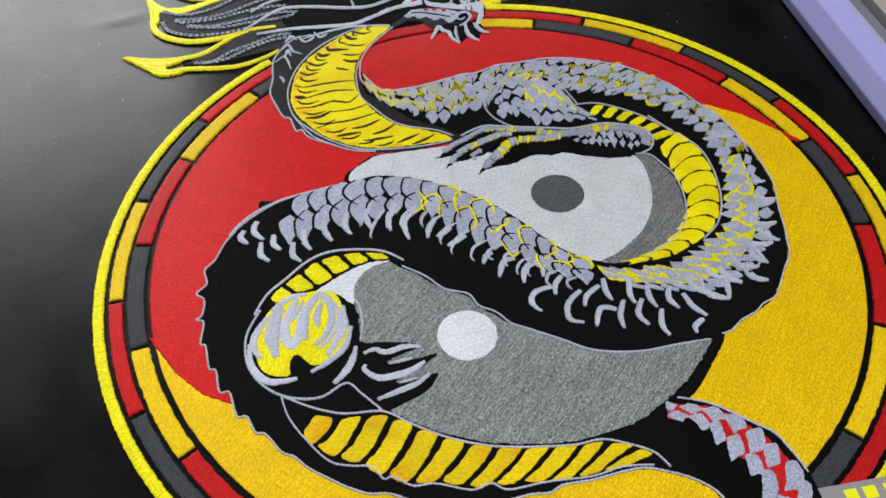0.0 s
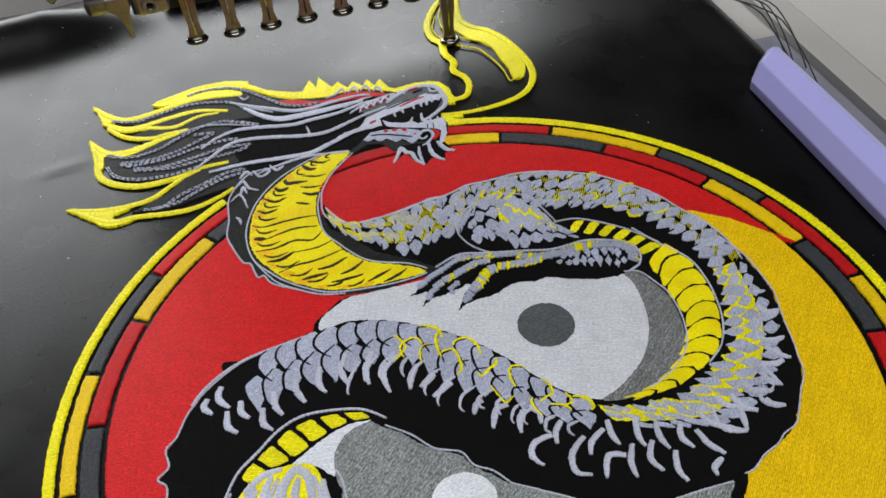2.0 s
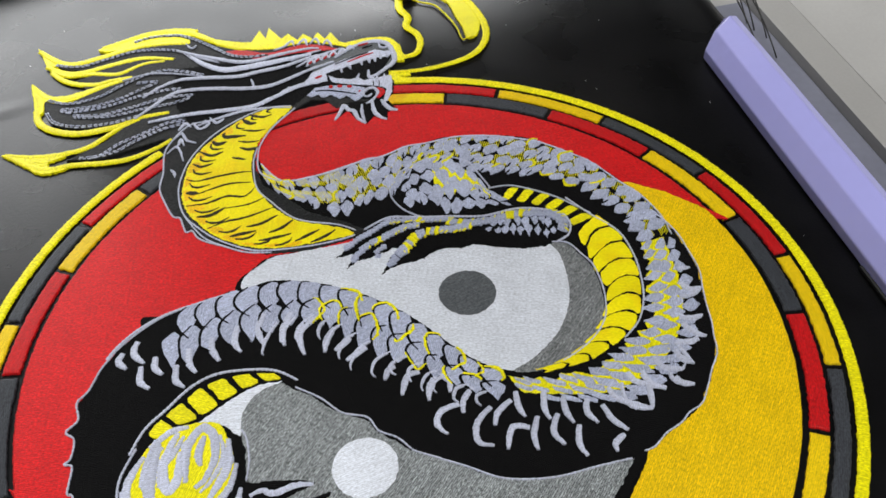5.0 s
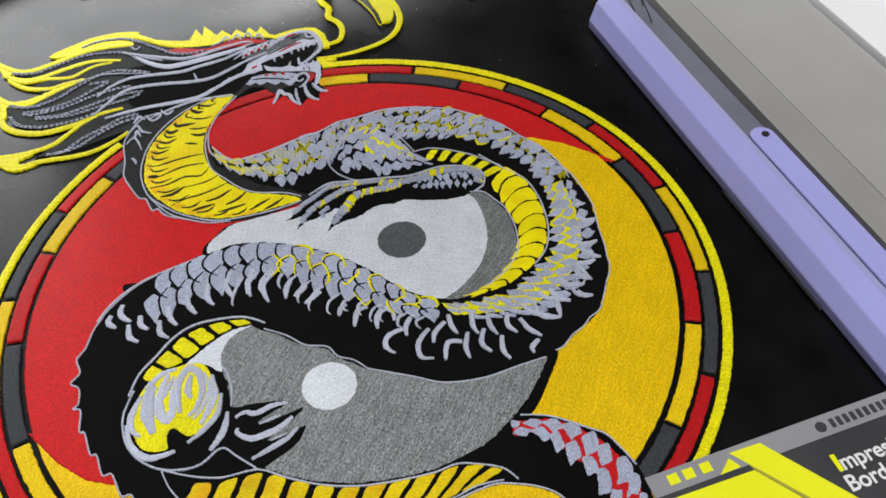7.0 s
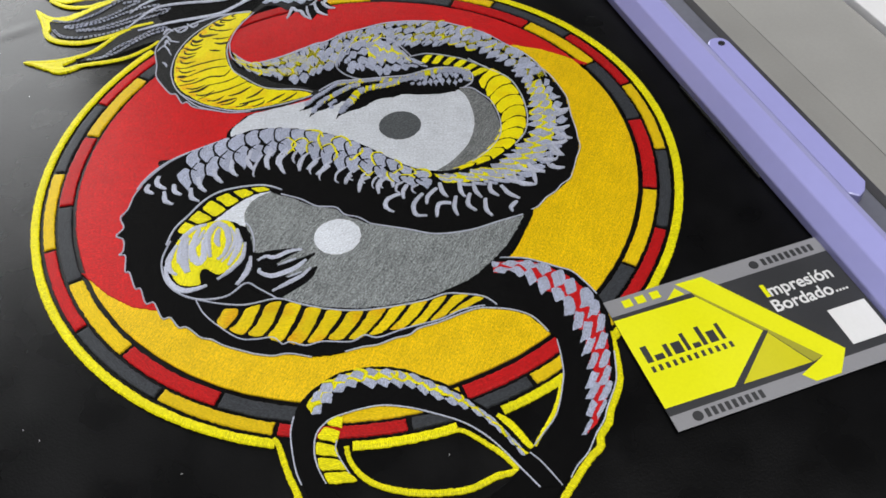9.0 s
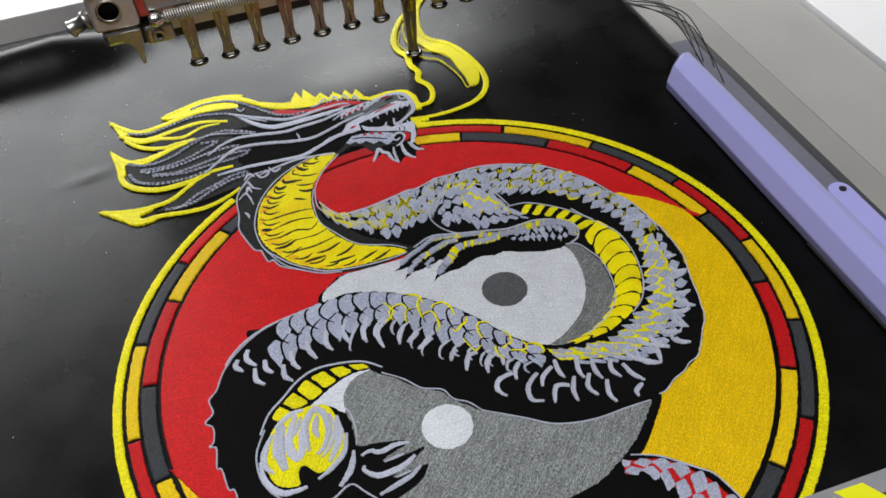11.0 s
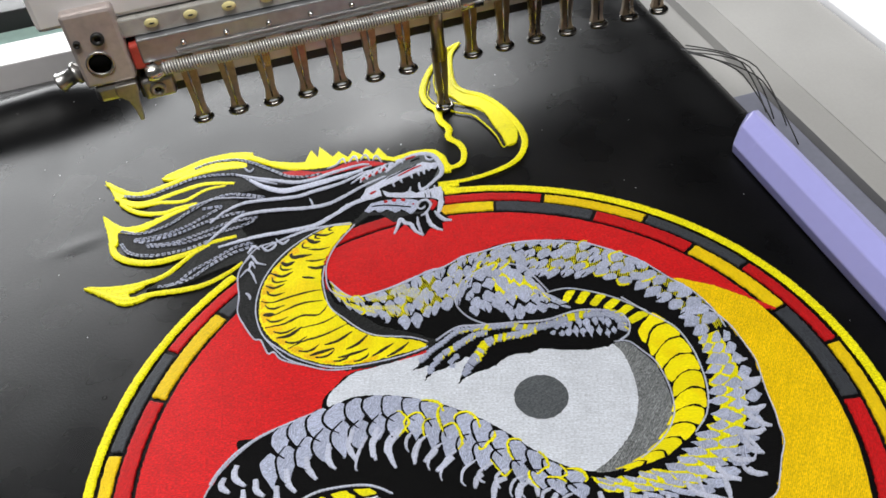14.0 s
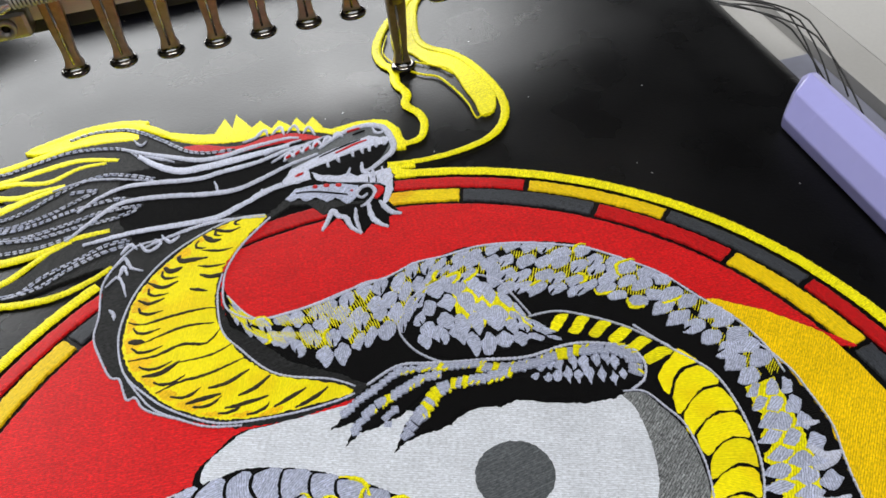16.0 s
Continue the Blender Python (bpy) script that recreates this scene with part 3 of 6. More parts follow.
LOCK1 = [(-151.8, 134.5), (-145.1, 140.8), (-136.1, 147.8), (-126.2, 151.7), (-114.8, 152.1), (-116.2, 146.4), (-115, 141.6), (-125.9, 139.9), (-133.5, 138.2), (-140.9, 135.7), (-146.9, 133.2)]
LOCK3 = [(-169.9, 109.5), (-162.5, 104.5), (-155.6, 103), (-147.9, 106.8), (-141.6, 111.4), (-143.7, 105.7), (-148.6, 101.1), (-155.3, 98.5), (-159.4, 99.2), (-157.6, 92.6), (-160.3, 90.8), (-162.7, 96.3)]
LOCK4 = [(-162, 68.2), (-149.8, 67.7), (-138.6, 70.1), (-142.2, 66.4), (-148.6, 64.4), (-140.1, 63.8), (-132.5, 65.8), (-138.1, 61.2), (-143.4, 59.6), (-150.3, 62.4), (-157.4, 65.6)]
LIP = [(-60, 120.1), (-58.4, 126.5), (-53.3, 131), (-48.2, 135.5), (-41, 140.5), (-36.1, 143.9), (-31.8, 143), (-28.7, 143.8), (-29.4, 139.6), (-33.4, 138.4), (-37.9, 136.7), (-42.8, 133.4), (-47, 130.1), (-50.4, 128.1), (-52.7, 126.5), (-51, 121.7), (-54.8, 119.3), (-58.2, 118.5)]
CHIN = [(-57.2, 111.9), (-54.9, 117), (-48.6, 118.9), (-41.1, 119.7), (-35.5, 118.9), (-34.6, 115.4), (-35.7, 112), (-37.5, 110.4), (-41.6, 113.1), (-43.8, 111.2), (-47.8, 113.1), (-50.6, 111.2), (-52.8, 112.7), (-55.1, 111.2)]
LOWER_LIP = [(-51.5, 124.9), (-47.7, 123.7), (-42.8, 123.3), (-39.2, 124.9), (-36.5, 123.3), (-33.6, 124.9), (-29.2, 126.5), (-26.7, 127.7), (-25.4, 124.1), (-24.3, 117.4), (-25.2, 111.6), (-26.9, 108.6), (-26.9, 113.5), (-26.9, 118.5), (-29, 120.1), (-34.9, 120.5), (-41.2, 120.1), (-48.9, 120.9)]
BEARD = [(-42.9, 98.2), (-42.3, 108.5), (-37.5, 110.1), (-25.3, 112.4), (-20.3, 106.3), (-24.1, 105.2), (-23.2, 100.4), (-28.7, 101.9), (-30.5, 97.5), (-35.1, 99.6), (-39.3, 104.8)]
THIGH = [(-14.4, 63.4), (-14, 70.1), (-10, 76.2), (-3.6, 80), (2.2, 81), (8.8, 77), (13.7, 73.3), (18.4, 66.7), (24.5, 64.4), (30.5, 60.2), (25.8, 58), (18.2, 58.4), (10.5, 55), (6, 52.7), (-1.7, 52.8), (-9.5, 54.8), (-13.8, 59.6)]
FINGERS = [(0.1, 50.7), (-7.1, 49.4), (-12.2, 48.2), (-18.1, 43.6), (-22.9, 38.5), (-28.1, 30.4), (-22.7, 32.9), (-23.5, 25.9), (-20.6, 30.0), (-17.1, 31.5), (-11.8, 35.1), (-7.0, 41.7), (-0.9, 46.7)]
THUMB = [(16.3, 47.8), (0.1, 46.2), (-5.0, 43.2), (-8.5, 36.3), (-10.8, 32.6), (-12.1, 24.8), (-9.7, 27.7), (-6.8, 29.7), (-2.8, 31.4), (0.7, 33.2), (2.7, 37.7), (6.1, 39.0), (12.0, 38.6), (15.1, 40.9), (30.9, 40.5), (38.9, 42.4), (45.3, 47.0), (39.2, 49.7)]
BANDA0 = [(-64.5, 72.1), (-54.8, 64.4), (-45.3, 67), (-38.7, 70.4), (-31.2, 75.2), (-21.5, 80.1), (-14.3, 85.8), (-6.8, 88.6), (3.2, 92.9), (13.3, 94.5), (23.4, 94.2), (33.5, 92.8), (43.2, 88.7), (52.7, 83.6), (61.7, 75.4), (69.4, 68.9), (75.5, 60.5), (79, 51.8)]
BANDA1 = [(-60.8, 63.2), (-54, 57.9), (-43.9, 53.6), (-36.5, 50.8), (-27, 51.3), (-21.4, 57.2), (-14.4, 60.4), (-10.1, 73.6), (0.9, 79.5), (8.3, 75.7), (18.1, 75.4), (27.9, 75.2), (36.3, 75), (44.7, 72.3), (51.5, 67.5), (60.3, 60.5), (64.5, 55.4), (69.3, 47.1)]
BANDB0 = [(79, 51.8), (82.2, 42.1), (84.4, 34.4), (85.7, 25.4), (85, 16.8), (82.5, 7.1), (78.2, -0.9), (72.2, -7.3), (65.5, -12.3), (57.3, -14), (47.2, -14.7), (37, -15.4)]
BANDB1 = [(69.3, 47.1), (70.2, 39.2), (70.6, 30.1), (70, 21.3), (68.3, 14.2), (64.7, 7.3), (58.9, 1.9), (52.2, -3.3), (45.8, -5.8), (39.5, -7.9), (34.4, -8.4), (30.3, -7.8)]
BANDC0 = [(-73.6, 2.5), (-66.7, 7.7), (-59.6, 12.2), (-53.3, 15), (-46.9, 17.8), (-38.1, 19.4), (-26.9, 18.7), (-15.7, 16), (-4.5, 11.6), (6.4, 5.1), (14.9, -0.9), (23.1, -5.7), (33.4, -7.8)]
BANDC1 = [(-73, -12.9), (-65.3, -14.2), (-58.9, -7.8), (-51.9, -3.9), (-44.6, -2.6), (-36.5, 2.8), (-25.9, 5.4), (-16.9, -0.1), (-6.1, -5.5), (2.3, -6.9), (10.6, -10.8), (18.8, -13.4), (28.9, -15.9)]
BANDT0 = [(53.1, -53.5), (61.3, -52.6), (67.3, -52.9), (77.1, -56.9), (84.5, -63.2), (89.2, -70.5), (91.6, -78.8), (92.4, -87.9), (92.3, -96.6), (91.3, -105), (88.6, -113), (85.9, -118.9)]
BANDT1 = [(53.9, -60.4), (61, -59.2), (65.7, -63), (71.3, -69.2), (76.7, -74), (80, -81), (83, -88.9), (83.2, -96.5), (83.3, -104.9), (81.9, -113), (81.9, -118.9), (80.4, -124.6)]
BANDU0 = [(-7.7, -112.8), (-3.8, -106.3), (2.2, -101.7), (9.4, -99.6), (16.8, -99.2), (24.3, -100.5), (31.7, -103.7), (39, -107.2), (46.1, -111.9), (53.1, -117.9), (59.7, -125.5), (63.8, -129.8)]
BANDU1 = [(-4.5, -117.8), (1.2, -111.8), (6.3, -107.1), (13.5, -106.3), (20.8, -106), (28.1, -107.8), (35.4, -110.9), (42.6, -113.9), (49.6, -117.9), (55.5, -123.6), (59.6, -128.3), (62, -131)]
THIGHA0 = [(-13.3, 68.6), (-10, 75.6), (-3.6, 79.6), (2.2, 80.6), (8.8, 76.5), (13.7, 72.9), (18.4, 66.7), (24.5, 64)]
THIGHA1 = [(-10.4, 56.1), (-4.1, 56.1), (1.3, 56.7), (5.9, 54), (10.5, 56.8), (15.1, 58.1), (19.8, 59.7), (26.6, 59.2)]
BELLYL0 = [(-45.7, -73.5), (-35.6, -74.6), (-28, -72.5), (-20.2, -71.3), (-12.1, -73.3), (-4, -74.8), (5.8, -75.4), (15.5, -74.3), (23.3, -72.4), (30.1, -71.3), (36, -69.1), (43.9, -68.5), (50.3, -70)]
BELLYL1 = [(-42.2, -81.8), (-33.9, -85.3), (-27, -86), (-18, -88.6), (-10.3, -89.3), (-2.8, -87.5), (4.8, -87.6), (12.3, -85.6), (19.8, -83.4), (25.6, -82.3), (33.2, -79.5), (38, -77.3), (46.7, -73.8)]
BELLYR0 = [(55, 58.3), (61.7, 51.2), (65.8, 42.4), (68.1, 34.7), (68.8, 25.7), (68.4, 18.4), (65.4, 11.4), (60.3, 5.4), (53.5, -0.7), (48.1, -3), (43.8, -5.1), (39.2, -6.6)]
BELLYR1 = [(48.2, 49.2), (52.2, 42.1), (54, 35.8), (56.4, 31.2), (58.5, 27.3), (58.4, 21.4), (57.2, 15.7), (54.9, 10.1), (50.8, 3.9), (46.2, -0.6), (41.9, -3.7), (38.2, -5.5)]
BELLYS0 = [(22.3, 68.2), (28.8, 68.4), (36, 66.9), (41.8, 64.7), (47.5, 61.1), (53.5, 57.3)]
BELLYS1 = [(23.2, 62.3), (28.6, 62.2), (35.7, 60.7), (41.4, 57.9), (45.4, 55.1), (49.1, 50.8)]
BELLYI0 = [(-66.2, -37.4), (-63.1, -31.6), (-59.7, -26.7), (-55.3, -20.9), (-49.2, -17.4), (-42.9, -15.4), (-34.1, -14.3)]
BELLYI1 = [(-63.8, -41), (-58.3, -34.2), (-53, -30.8), (-48.9, -25.7), (-44.8, -21.4), (-39.8, -18.2), (-33.9, -16.2)]
BELLYC0 = [(4.3, -116.2), (0.9, -118.4), (-1.7, -122.2), (-2.6, -126), (-2.2, -130.1), (-0.1, -135.6), (3.1, -140.1)]
BELLYC1 = [(5, -117.8), (4.8, -121.7), (4, -125.5), (3.9, -128.3), (5.6, -132), (8.5, -136), (12.5, -140)]
GOLD_LINES = []
GOLD_LINES.append((2.68, [(-150.5, 135.6), (-143, 141.2), (-134.4, 147.3), (-124.4, 149.8), (-115.6, 148.9), (-106.1, 144.9), (-96.8, 141), (-88.4, 140.5)]))
GOLD_LINES.append((2.66, [(-176.4, 131.2), (-166.4, 125.2), (-157.6, 124.1), (-147.4, 130.1), (-137.3, 137), (-127.8, 140.3), (-115.4, 142.3)]))
GOLD_LINES.append((2.41, [(-168.8, 121.1), (-159.2, 117.9), (-151.5, 119.1), (-141.4, 125.2), (-130.8, 130.3), (-117.6, 130.8)]))
GOLD_LINES.append((1.99, [(-165.7, 118.8), (-157.4, 116.1), (-148.1, 118.3), (-137.2, 119.2), (-129.5, 126.3), (-121.2, 129.3)]))
GOLD_LINES.append((2.16, [(-165.1, 117.4), (-158.2, 113.2), (-151.4, 111.3), (-143.5, 111.7), (-138.6, 114.6), (-130.7, 117.8)]))
GOLD_LINES.append((2.51, [(-166.7, 106.1), (-160.4, 101.8), (-154.5, 101.8), (-147.5, 104), (-140.1, 110.6), (-131, 117)]))
GOLD_LINES.append((2.6, [(-164.9, 103), (-161.5, 98), (-159.2, 91), (-155.1, 85.9), (-147.4, 82.7), (-137.1, 82.7), (-125.8, 87.6), (-118.4, 93.3), (-108, 97.5)]))
GOLD_LINES.append((1.96, [(-160, 68), (-151.2, 68), (-141.2, 70.1), (-132.1, 74.8), (-127.9, 80.5), (-123.7, 86.9), (-118.1, 92.3)]))
GOLD_LINES.append((2.09, [(-159.8, 67.6), (-149.1, 63.3), (-141.4, 62.1), (-133.8, 65.2), (-120.6, 68), (-112.8, 71.2), (-105.8, 77.3), (-101.7, 82.5)]))
GOLD_LINES.append((2.8, [(-24.3, 141.2), (-23.0, 140.4), (-18.9, 143.5), (-18.3, 150.5), (-20.7, 156.5), (-25.9, 161.5), (-26.6, 168.4), (-30.9, 174.4), (-33.3, 182.6), (-37.8, 187.2), (-41.0, 194.4), (-41.5, 204.5), (-39.7, 216.2), (-36.2, 225.4), (-32.2, 235.1), (-26.7, 241.0)]))
GOLD_LINES.append((2.5, [(-27.4, 240.1), (-30.4, 229.5), (-29.3, 215.1), (-26.8, 204.1), (-22.0, 197.7), (-13.5, 193.9), (-6.3, 187.7), (0.6, 178.0), (5.8, 168.1), (8.1, 158.7), (7.0, 149.8), (2.6, 142.6), (-4.8, 137.1), (-12.9, 133.2), (-19.8, 131.0), (-25.1, 129.8)]))
GOLD_LINES.append((0.62, [(-38.8, 206), (-38.8, 200), (-38.2, 193.3), (-31.9, 185.3), (-23.5, 180.3), (-16.4, 178.2), (-9.3, 169.9), (-4.5, 161.9), (-1.4, 154.3), (0.7, 155.5), (4.5, 157.5)]))
GOLD_LINES.append((0.6, [(-33.5, 229.5), (-36.6, 217.3), (-36.8, 205.5), (-32.6, 192.4), (-25.8, 188.0), (-17.5, 185.1), (-11.4, 180.5)]))
GOLD_LINES.append((2, [(-16.4, -124.9), (-14.6, -126.8), (-11.4, -133.8), (-8.1, -140.1), (-1.6, -150.4), (12.1, -161.7), (32.8, -163.1), (51.7, -159.9)]))
GOLD_LINES.append((2.07, [(93.4, -84.5), (94.1, -92.3), (94.3, -102.9), (92.2, -109.4), (90, -114.6), (89, -118.9), (86.1, -123.3), (85.6, -127.4), (82.6, -130.5), (79.5, -134.7), (76, -140), (68.3, -150.2), (52.6, -159.6)]))
GOLD_LINES.append((1.87, [(7, -127.4), (8.1, -131.1), (11, -135.6), (17.2, -140), (29.1, -142.6), (44, -141.7), (53.3, -137.3), (59.6, -135), (56.1, -130.5), (50.2, -126.1), (44.2, -122.3), (40.8, -121.5)]))
GOLD_LINES.append((1.58, [(65.7, -127.4), (67.6, -123.6), (71.6, -116.9), (73.8, -111), (74.8, -104.9)]))
GOLD_LINES.append((2.26, [(54, -116.3), (58.3, -119.8), (61.5, -124), (64.8, -127.7)]))
SILVER_LINES = []
SILVER_LINES.append((1.02, [(-138.5, 140.6), (-131.5, 145), (-121.4, 146.8), (-114.6, 145.1), (-107.3, 141.7), (-100.1, 137.7), (-94.2, 134.9), (-87.1, 134.6), (-79.4, 136.5)]))
SILVER_LINES.append((1.41, [(-165.2, 122.3), (-154.8, 122.3), (-146.4, 127.5), (-136.2, 134), (-124.5, 136.3), (-115.9, 135.5), (-108.3, 130.4), (-101.2, 126.7)]))
SILVER_LINES.append((2.56, [(-110.9, 132.3), (-103.6, 127.9), (-94.8, 125.2), (-85.5, 127.8), (-74.6, 132.5), (-67.3, 136), (-61.8, 138.6)]))
SILVER_LINES.append((1.59, [(-118.2, 136.2), (-109.3, 133.9), (-98.5, 131.9), (-90.2, 130.8), (-82.6, 132.6), (-75.5, 136.8), (-64.3, 141.9), (-59.4, 142.4)]))
SILVER_LINES.append((1.55, [(-121.3, 104.8), (-116.8, 111.9), (-110.5, 117.1), (-101.2, 119.3), (-87.9, 121.3), (-80.9, 124.7), (-70.1, 129.9), (-61.4, 136.5), (-54.9, 139.1)]))
SILVER_LINES.append((1.52, [(-119.9, 92.1), (-111.3, 107), (-104.8, 111.1), (-93.7, 113.1), (-82.4, 114.1), (-73.3, 116.6), (-66.6, 121.8), (-60, 128), (-51.2, 134.2)]))
SILVER_LINES.append((1.67, [(-113.8, 90.7), (-100.6, 96.4), (-86.6, 100.2), (-76.2, 103.7), (-69.9, 109.4), (-61.9, 116.8), (-53, 121.1)]))
SILVER_LINES.append((1.09, [(-94.9, 89.6), (-88.9, 94.5), (-79.2, 100.4), (-70.5, 102.9), (-61.4, 104)]))
SILVER_LINES.append((0.58, [(-158.7, 100.1), (-149.3, 98.8), (-139.4, 103.7), (-132.6, 111.8), (-125.2, 119.5), (-116.3, 123.1), (-101.7, 121.2)]))
SILVER_LINES.append((0.59, [(-133.5, 114.5), (-125.2, 119.5), (-115.6, 120.9), (-101.4, 120.1)]))
SILVER_LINES.append((0.76, [(-151.1, 94.8), (-139.2, 97.9), (-129.8, 104), (-122.5, 111.4), (-119.4, 115.2), (-127.2, 113.7)]))
SILVER_LINES.append((0.57, [(-150.9, 94.3), (-145.4, 94), (-133.6, 98.5), (-124.3, 105), (-114.3, 110.2), (-107, 111.9)]))
SILVER_LINES.append((0.94, [(-144.9, 91.8), (-133.6, 93.4), (-122.4, 99.5), (-112.8, 105.5), (-101.2, 108.7)]))
SILVER_LINES.append((0.56, [(-144.1, 90.9), (-129.7, 93), (-118.3, 98.6), (-108.1, 102.8), (-101.9, 107.6)]))
SILVER_LINES.append((0.92, [(-155.8, 92.6), (-150.3, 87.3), (-142, 85.7), (-133.2, 87.2), (-125, 90.4), (-118, 94.8)]))
SILVER_LINES.append((0.53, [(-132.4, 68.7), (-125.2, 70.9), (-120.5, 77.7), (-113.5, 84.2), (-106.4, 90.9), (-99.7, 93.5)]))
SILVER_LINES.append((0.53, [(-128.3, 69.5), (-120.6, 73.2), (-114.2, 80.6), (-107.1, 87.2), (-99.2, 91.6)]))
SILVER_LINES.append((0.82, [(-115.9, 141), (-112.6, 138.2), (-111.1, 140.4)]))
SILVER_LINES.append((0.8, [(-109.3, 132.4), (-102.4, 130.9), (-98, 129.6)]))
SILVER_LINES.append((0.76, [(-81.8, 119.9), (-80.1, 117), (-79.6, 115.5)]))
SILVER_LINES.append((0.75, [(-65.6, 116.4), (-64.8, 114.1)]))
SILVER_LINES.append((1.83, [(-51.5, 136.7), (-46.6, 143.5), (-41.8, 147.7), (-36.7, 149.5), (-31.8, 148.1), (-28, 141.7), (-27, 136.2), (-29.6, 131.3), (-33, 126.5), (-35.4, 125.7)]))
SILVER_LINES.append((1.06, [(-35.5, 148.1), (-33.6, 145.1), (-30.6, 146.8)]))
SILVER_LINES.append((1.3, [(-35.8, 140.9), (-34.4, 135.4)]))
SILVER_LINES.append((1.31, [(-33.5, 141.7), (-32.6, 137.5)]))
SILVER_LINES.append((1.31, [(-31, 143), (-30.1, 138.8)]))
SILVER_LINES.append((1.04, [(-37.8, 137.9), (-36.4, 134.2)]))
SILVER_LINES.append((1.04, [(-40.5, 135.9), (-39.3, 132.6)]))
SILVER_LINES.append((1.03, [(-44.7, 132.6), (-43.3, 129.7)]))
SILVER_LINES.append((1.03, [(-47.5, 130.1), (-46.4, 127.3)]))
SILVER_LINES.append((1.02, [(-39.4, 126.9), (-39.8, 123.3)]))
SILVER_LINES.append((1.28, [(-36.1, 129.7), (-34.9, 125.3), (-32, 124.5)]))
SILVER_LINES.append((1.02, [(-32.2, 126.5), (-31.3, 122.5)]))
SILVER_LINES.append((1.02, [(-29.3, 127.7), (-28.6, 123.3)]))
SILVER_LINES.append((1.25, [(-32, 115), (-33.6, 113.1), (-35.3, 115), (-34.1, 118.1), (-31.4, 118.5), (-29.8, 115.4), (-31.1, 111.2), (-33.1, 108.9)]))
SILVER_LINES.append((1.47, [(-42.9, 98.2), (-42, 102.6), (-41.3, 107), (-39.3, 104.8), (-36.8, 104.1), (-34.4, 100), (-30.9, 97.5)]))
SILVER_LINES.append((1.22, [(-31.2, 97.8), (-33.5, 103.3), (-34.5, 108.2)]))
SILVER_LINES.append((1.47, [(-31.4, 111.6), (-29.3, 105.2), (-26.8, 102.2), (-23.5, 100.4)]))
SILVER_LINES.append((1.48, [(-27.7, 111.6), (-23.8, 107.1), (-20.3, 106.3)]))
SILVER_LINES.append((1.06, [(-77.8, 139.8), (-74.2, 142.3), (-72, 146.6), (-69.9, 143.1)]))
SILVER_LINES.append((1.07, [(-68.9, 144), (-67, 148.3), (-64.7, 144)]))
SILVER_LINES.append((1.07, [(-63.8, 144.8), (-62.3, 149.2), (-59.5, 144.8)]))
SILVER_LINES.append((1.06, [(-58.4, 144.8), (-57.1, 148.3), (-54.1, 143.9)]))
SILVER_LINES.append((1.05, [(-65.5, 129.3), (-61.2, 134.7), (-55.3, 139.7), (-50.5, 143.1)]))
SILVER_LINES.append((0.92, [(-68.7, 133), (-63.8, 138), (-58.2, 141.4)]))
SILVER_LINES.append((1.3, [(-61.5, 130.1), (-60.8, 134.3), (-58.7, 132.2)]))
SILVER_LINES.append((1.3, [(-59, 132.2), (-58.3, 136.3), (-56.1, 134.3)]))
SILVER_LINES.append((1.31, [(-56.4, 134.3), (-55.7, 138.4), (-53.6, 136.3)]))
SILVER_LINES.append((1.31, [(-53.6, 136.3), (-52.8, 140.5), (-50.7, 138.4)]))
SILVER_LINES.append((1.32, [(-50.5, 138.8), (-49.7, 143.1), (-47.8, 140.5)]))
SILVER_LINES.append((1.32, [(-47.7, 141.3), (-46.8, 145.2), (-44.7, 143)]))
SILVER_LINES.append((1.52, [(-59.8, 119.3), (-63.4, 116.2), (-67.5, 113.1)]))
SILVER_LINES.append((1.08, [(-100.6, 87.1), (-99.1, 91.1), (-96.4, 89.4)]))
SILVER_LINES.append((1.06, [(-100.4, 82), (-98.9, 85.6), (-95.5, 81.9), (-91.6, 80.9)]))
SILVER_LINES.append((1.05, [(-97.8, 77.6), (-97.9, 82.2), (-95.6, 79)]))
SILVER_LINES.append((0.87, [(-100.3, 74), (-98.5, 78), (-96.1, 76), (-93.2, 70.9)]))
SILVER_LINES.append((1.01, [(-96.1, 65.7), (-94.6, 64.8), (-93.4, 62.3)]))
SILVER_LINES.append((1.08, [(-96.5, 91.8), (-92.8, 88.6), (-90.1, 92), (-92.3, 93.5)]))
SILVER_LINES.append((1.09, [(-90.9, 95.3), (-87.5, 92.7), (-85.4, 95.3)]))
SILVER_LINES.append((1.9, [(-64.7, -44.8), (-66.2, -52.3), (-64.9, -56.7), (-61.6, -59.3)]))
SILVER_LINES.append((3.55, [(-62.6, -39.4), (-61.4, -50.2), (-57.8, -58.1)]))
SILVER_LINES.append((2.47, [(-57.8, -36.7), (-58.7, -46.3), (-55.2, -53.4), (-53.5, -50.3), (-55.2, -42.2)]))
SILVER_LINES.append((2.2, [(-50.9, -50.9), (-53.6, -40.9), (-51.7, -34.5), (-47.8, -36.3), (-45.4, -42.4), (-46, -49.1), (-48, -52)]))
SILVER_LINES.append((1.94, [(-50.2, -36.8), (-50.1, -42.3), (-48.3, -45.6)]))
SILVER_LINES.append((2.19, [(-43.4, -36.9), (-41.2, -45.1), (-43.3, -54.9)]))
SILVER_LINES.append((1.62, [(-38.9, -43.8), (-39, -51), (-42.5, -57.2), (-46.3, -61.2)]))
SILVER_LINES.append((1.86, [(-67, -55.4), (-63.6, -62.6), (-57.1, -66.4), (-49.5, -64)]))
SILVER_LINES.append((1.87, [(-35.7, -50.5), (-35.9, -57.5), (-38.8, -63.8)]))
SILVER_LINES.append((1.68, [(-64.2, -42.1), (-59.9, -36.7), (-55.4, -34.5)]))
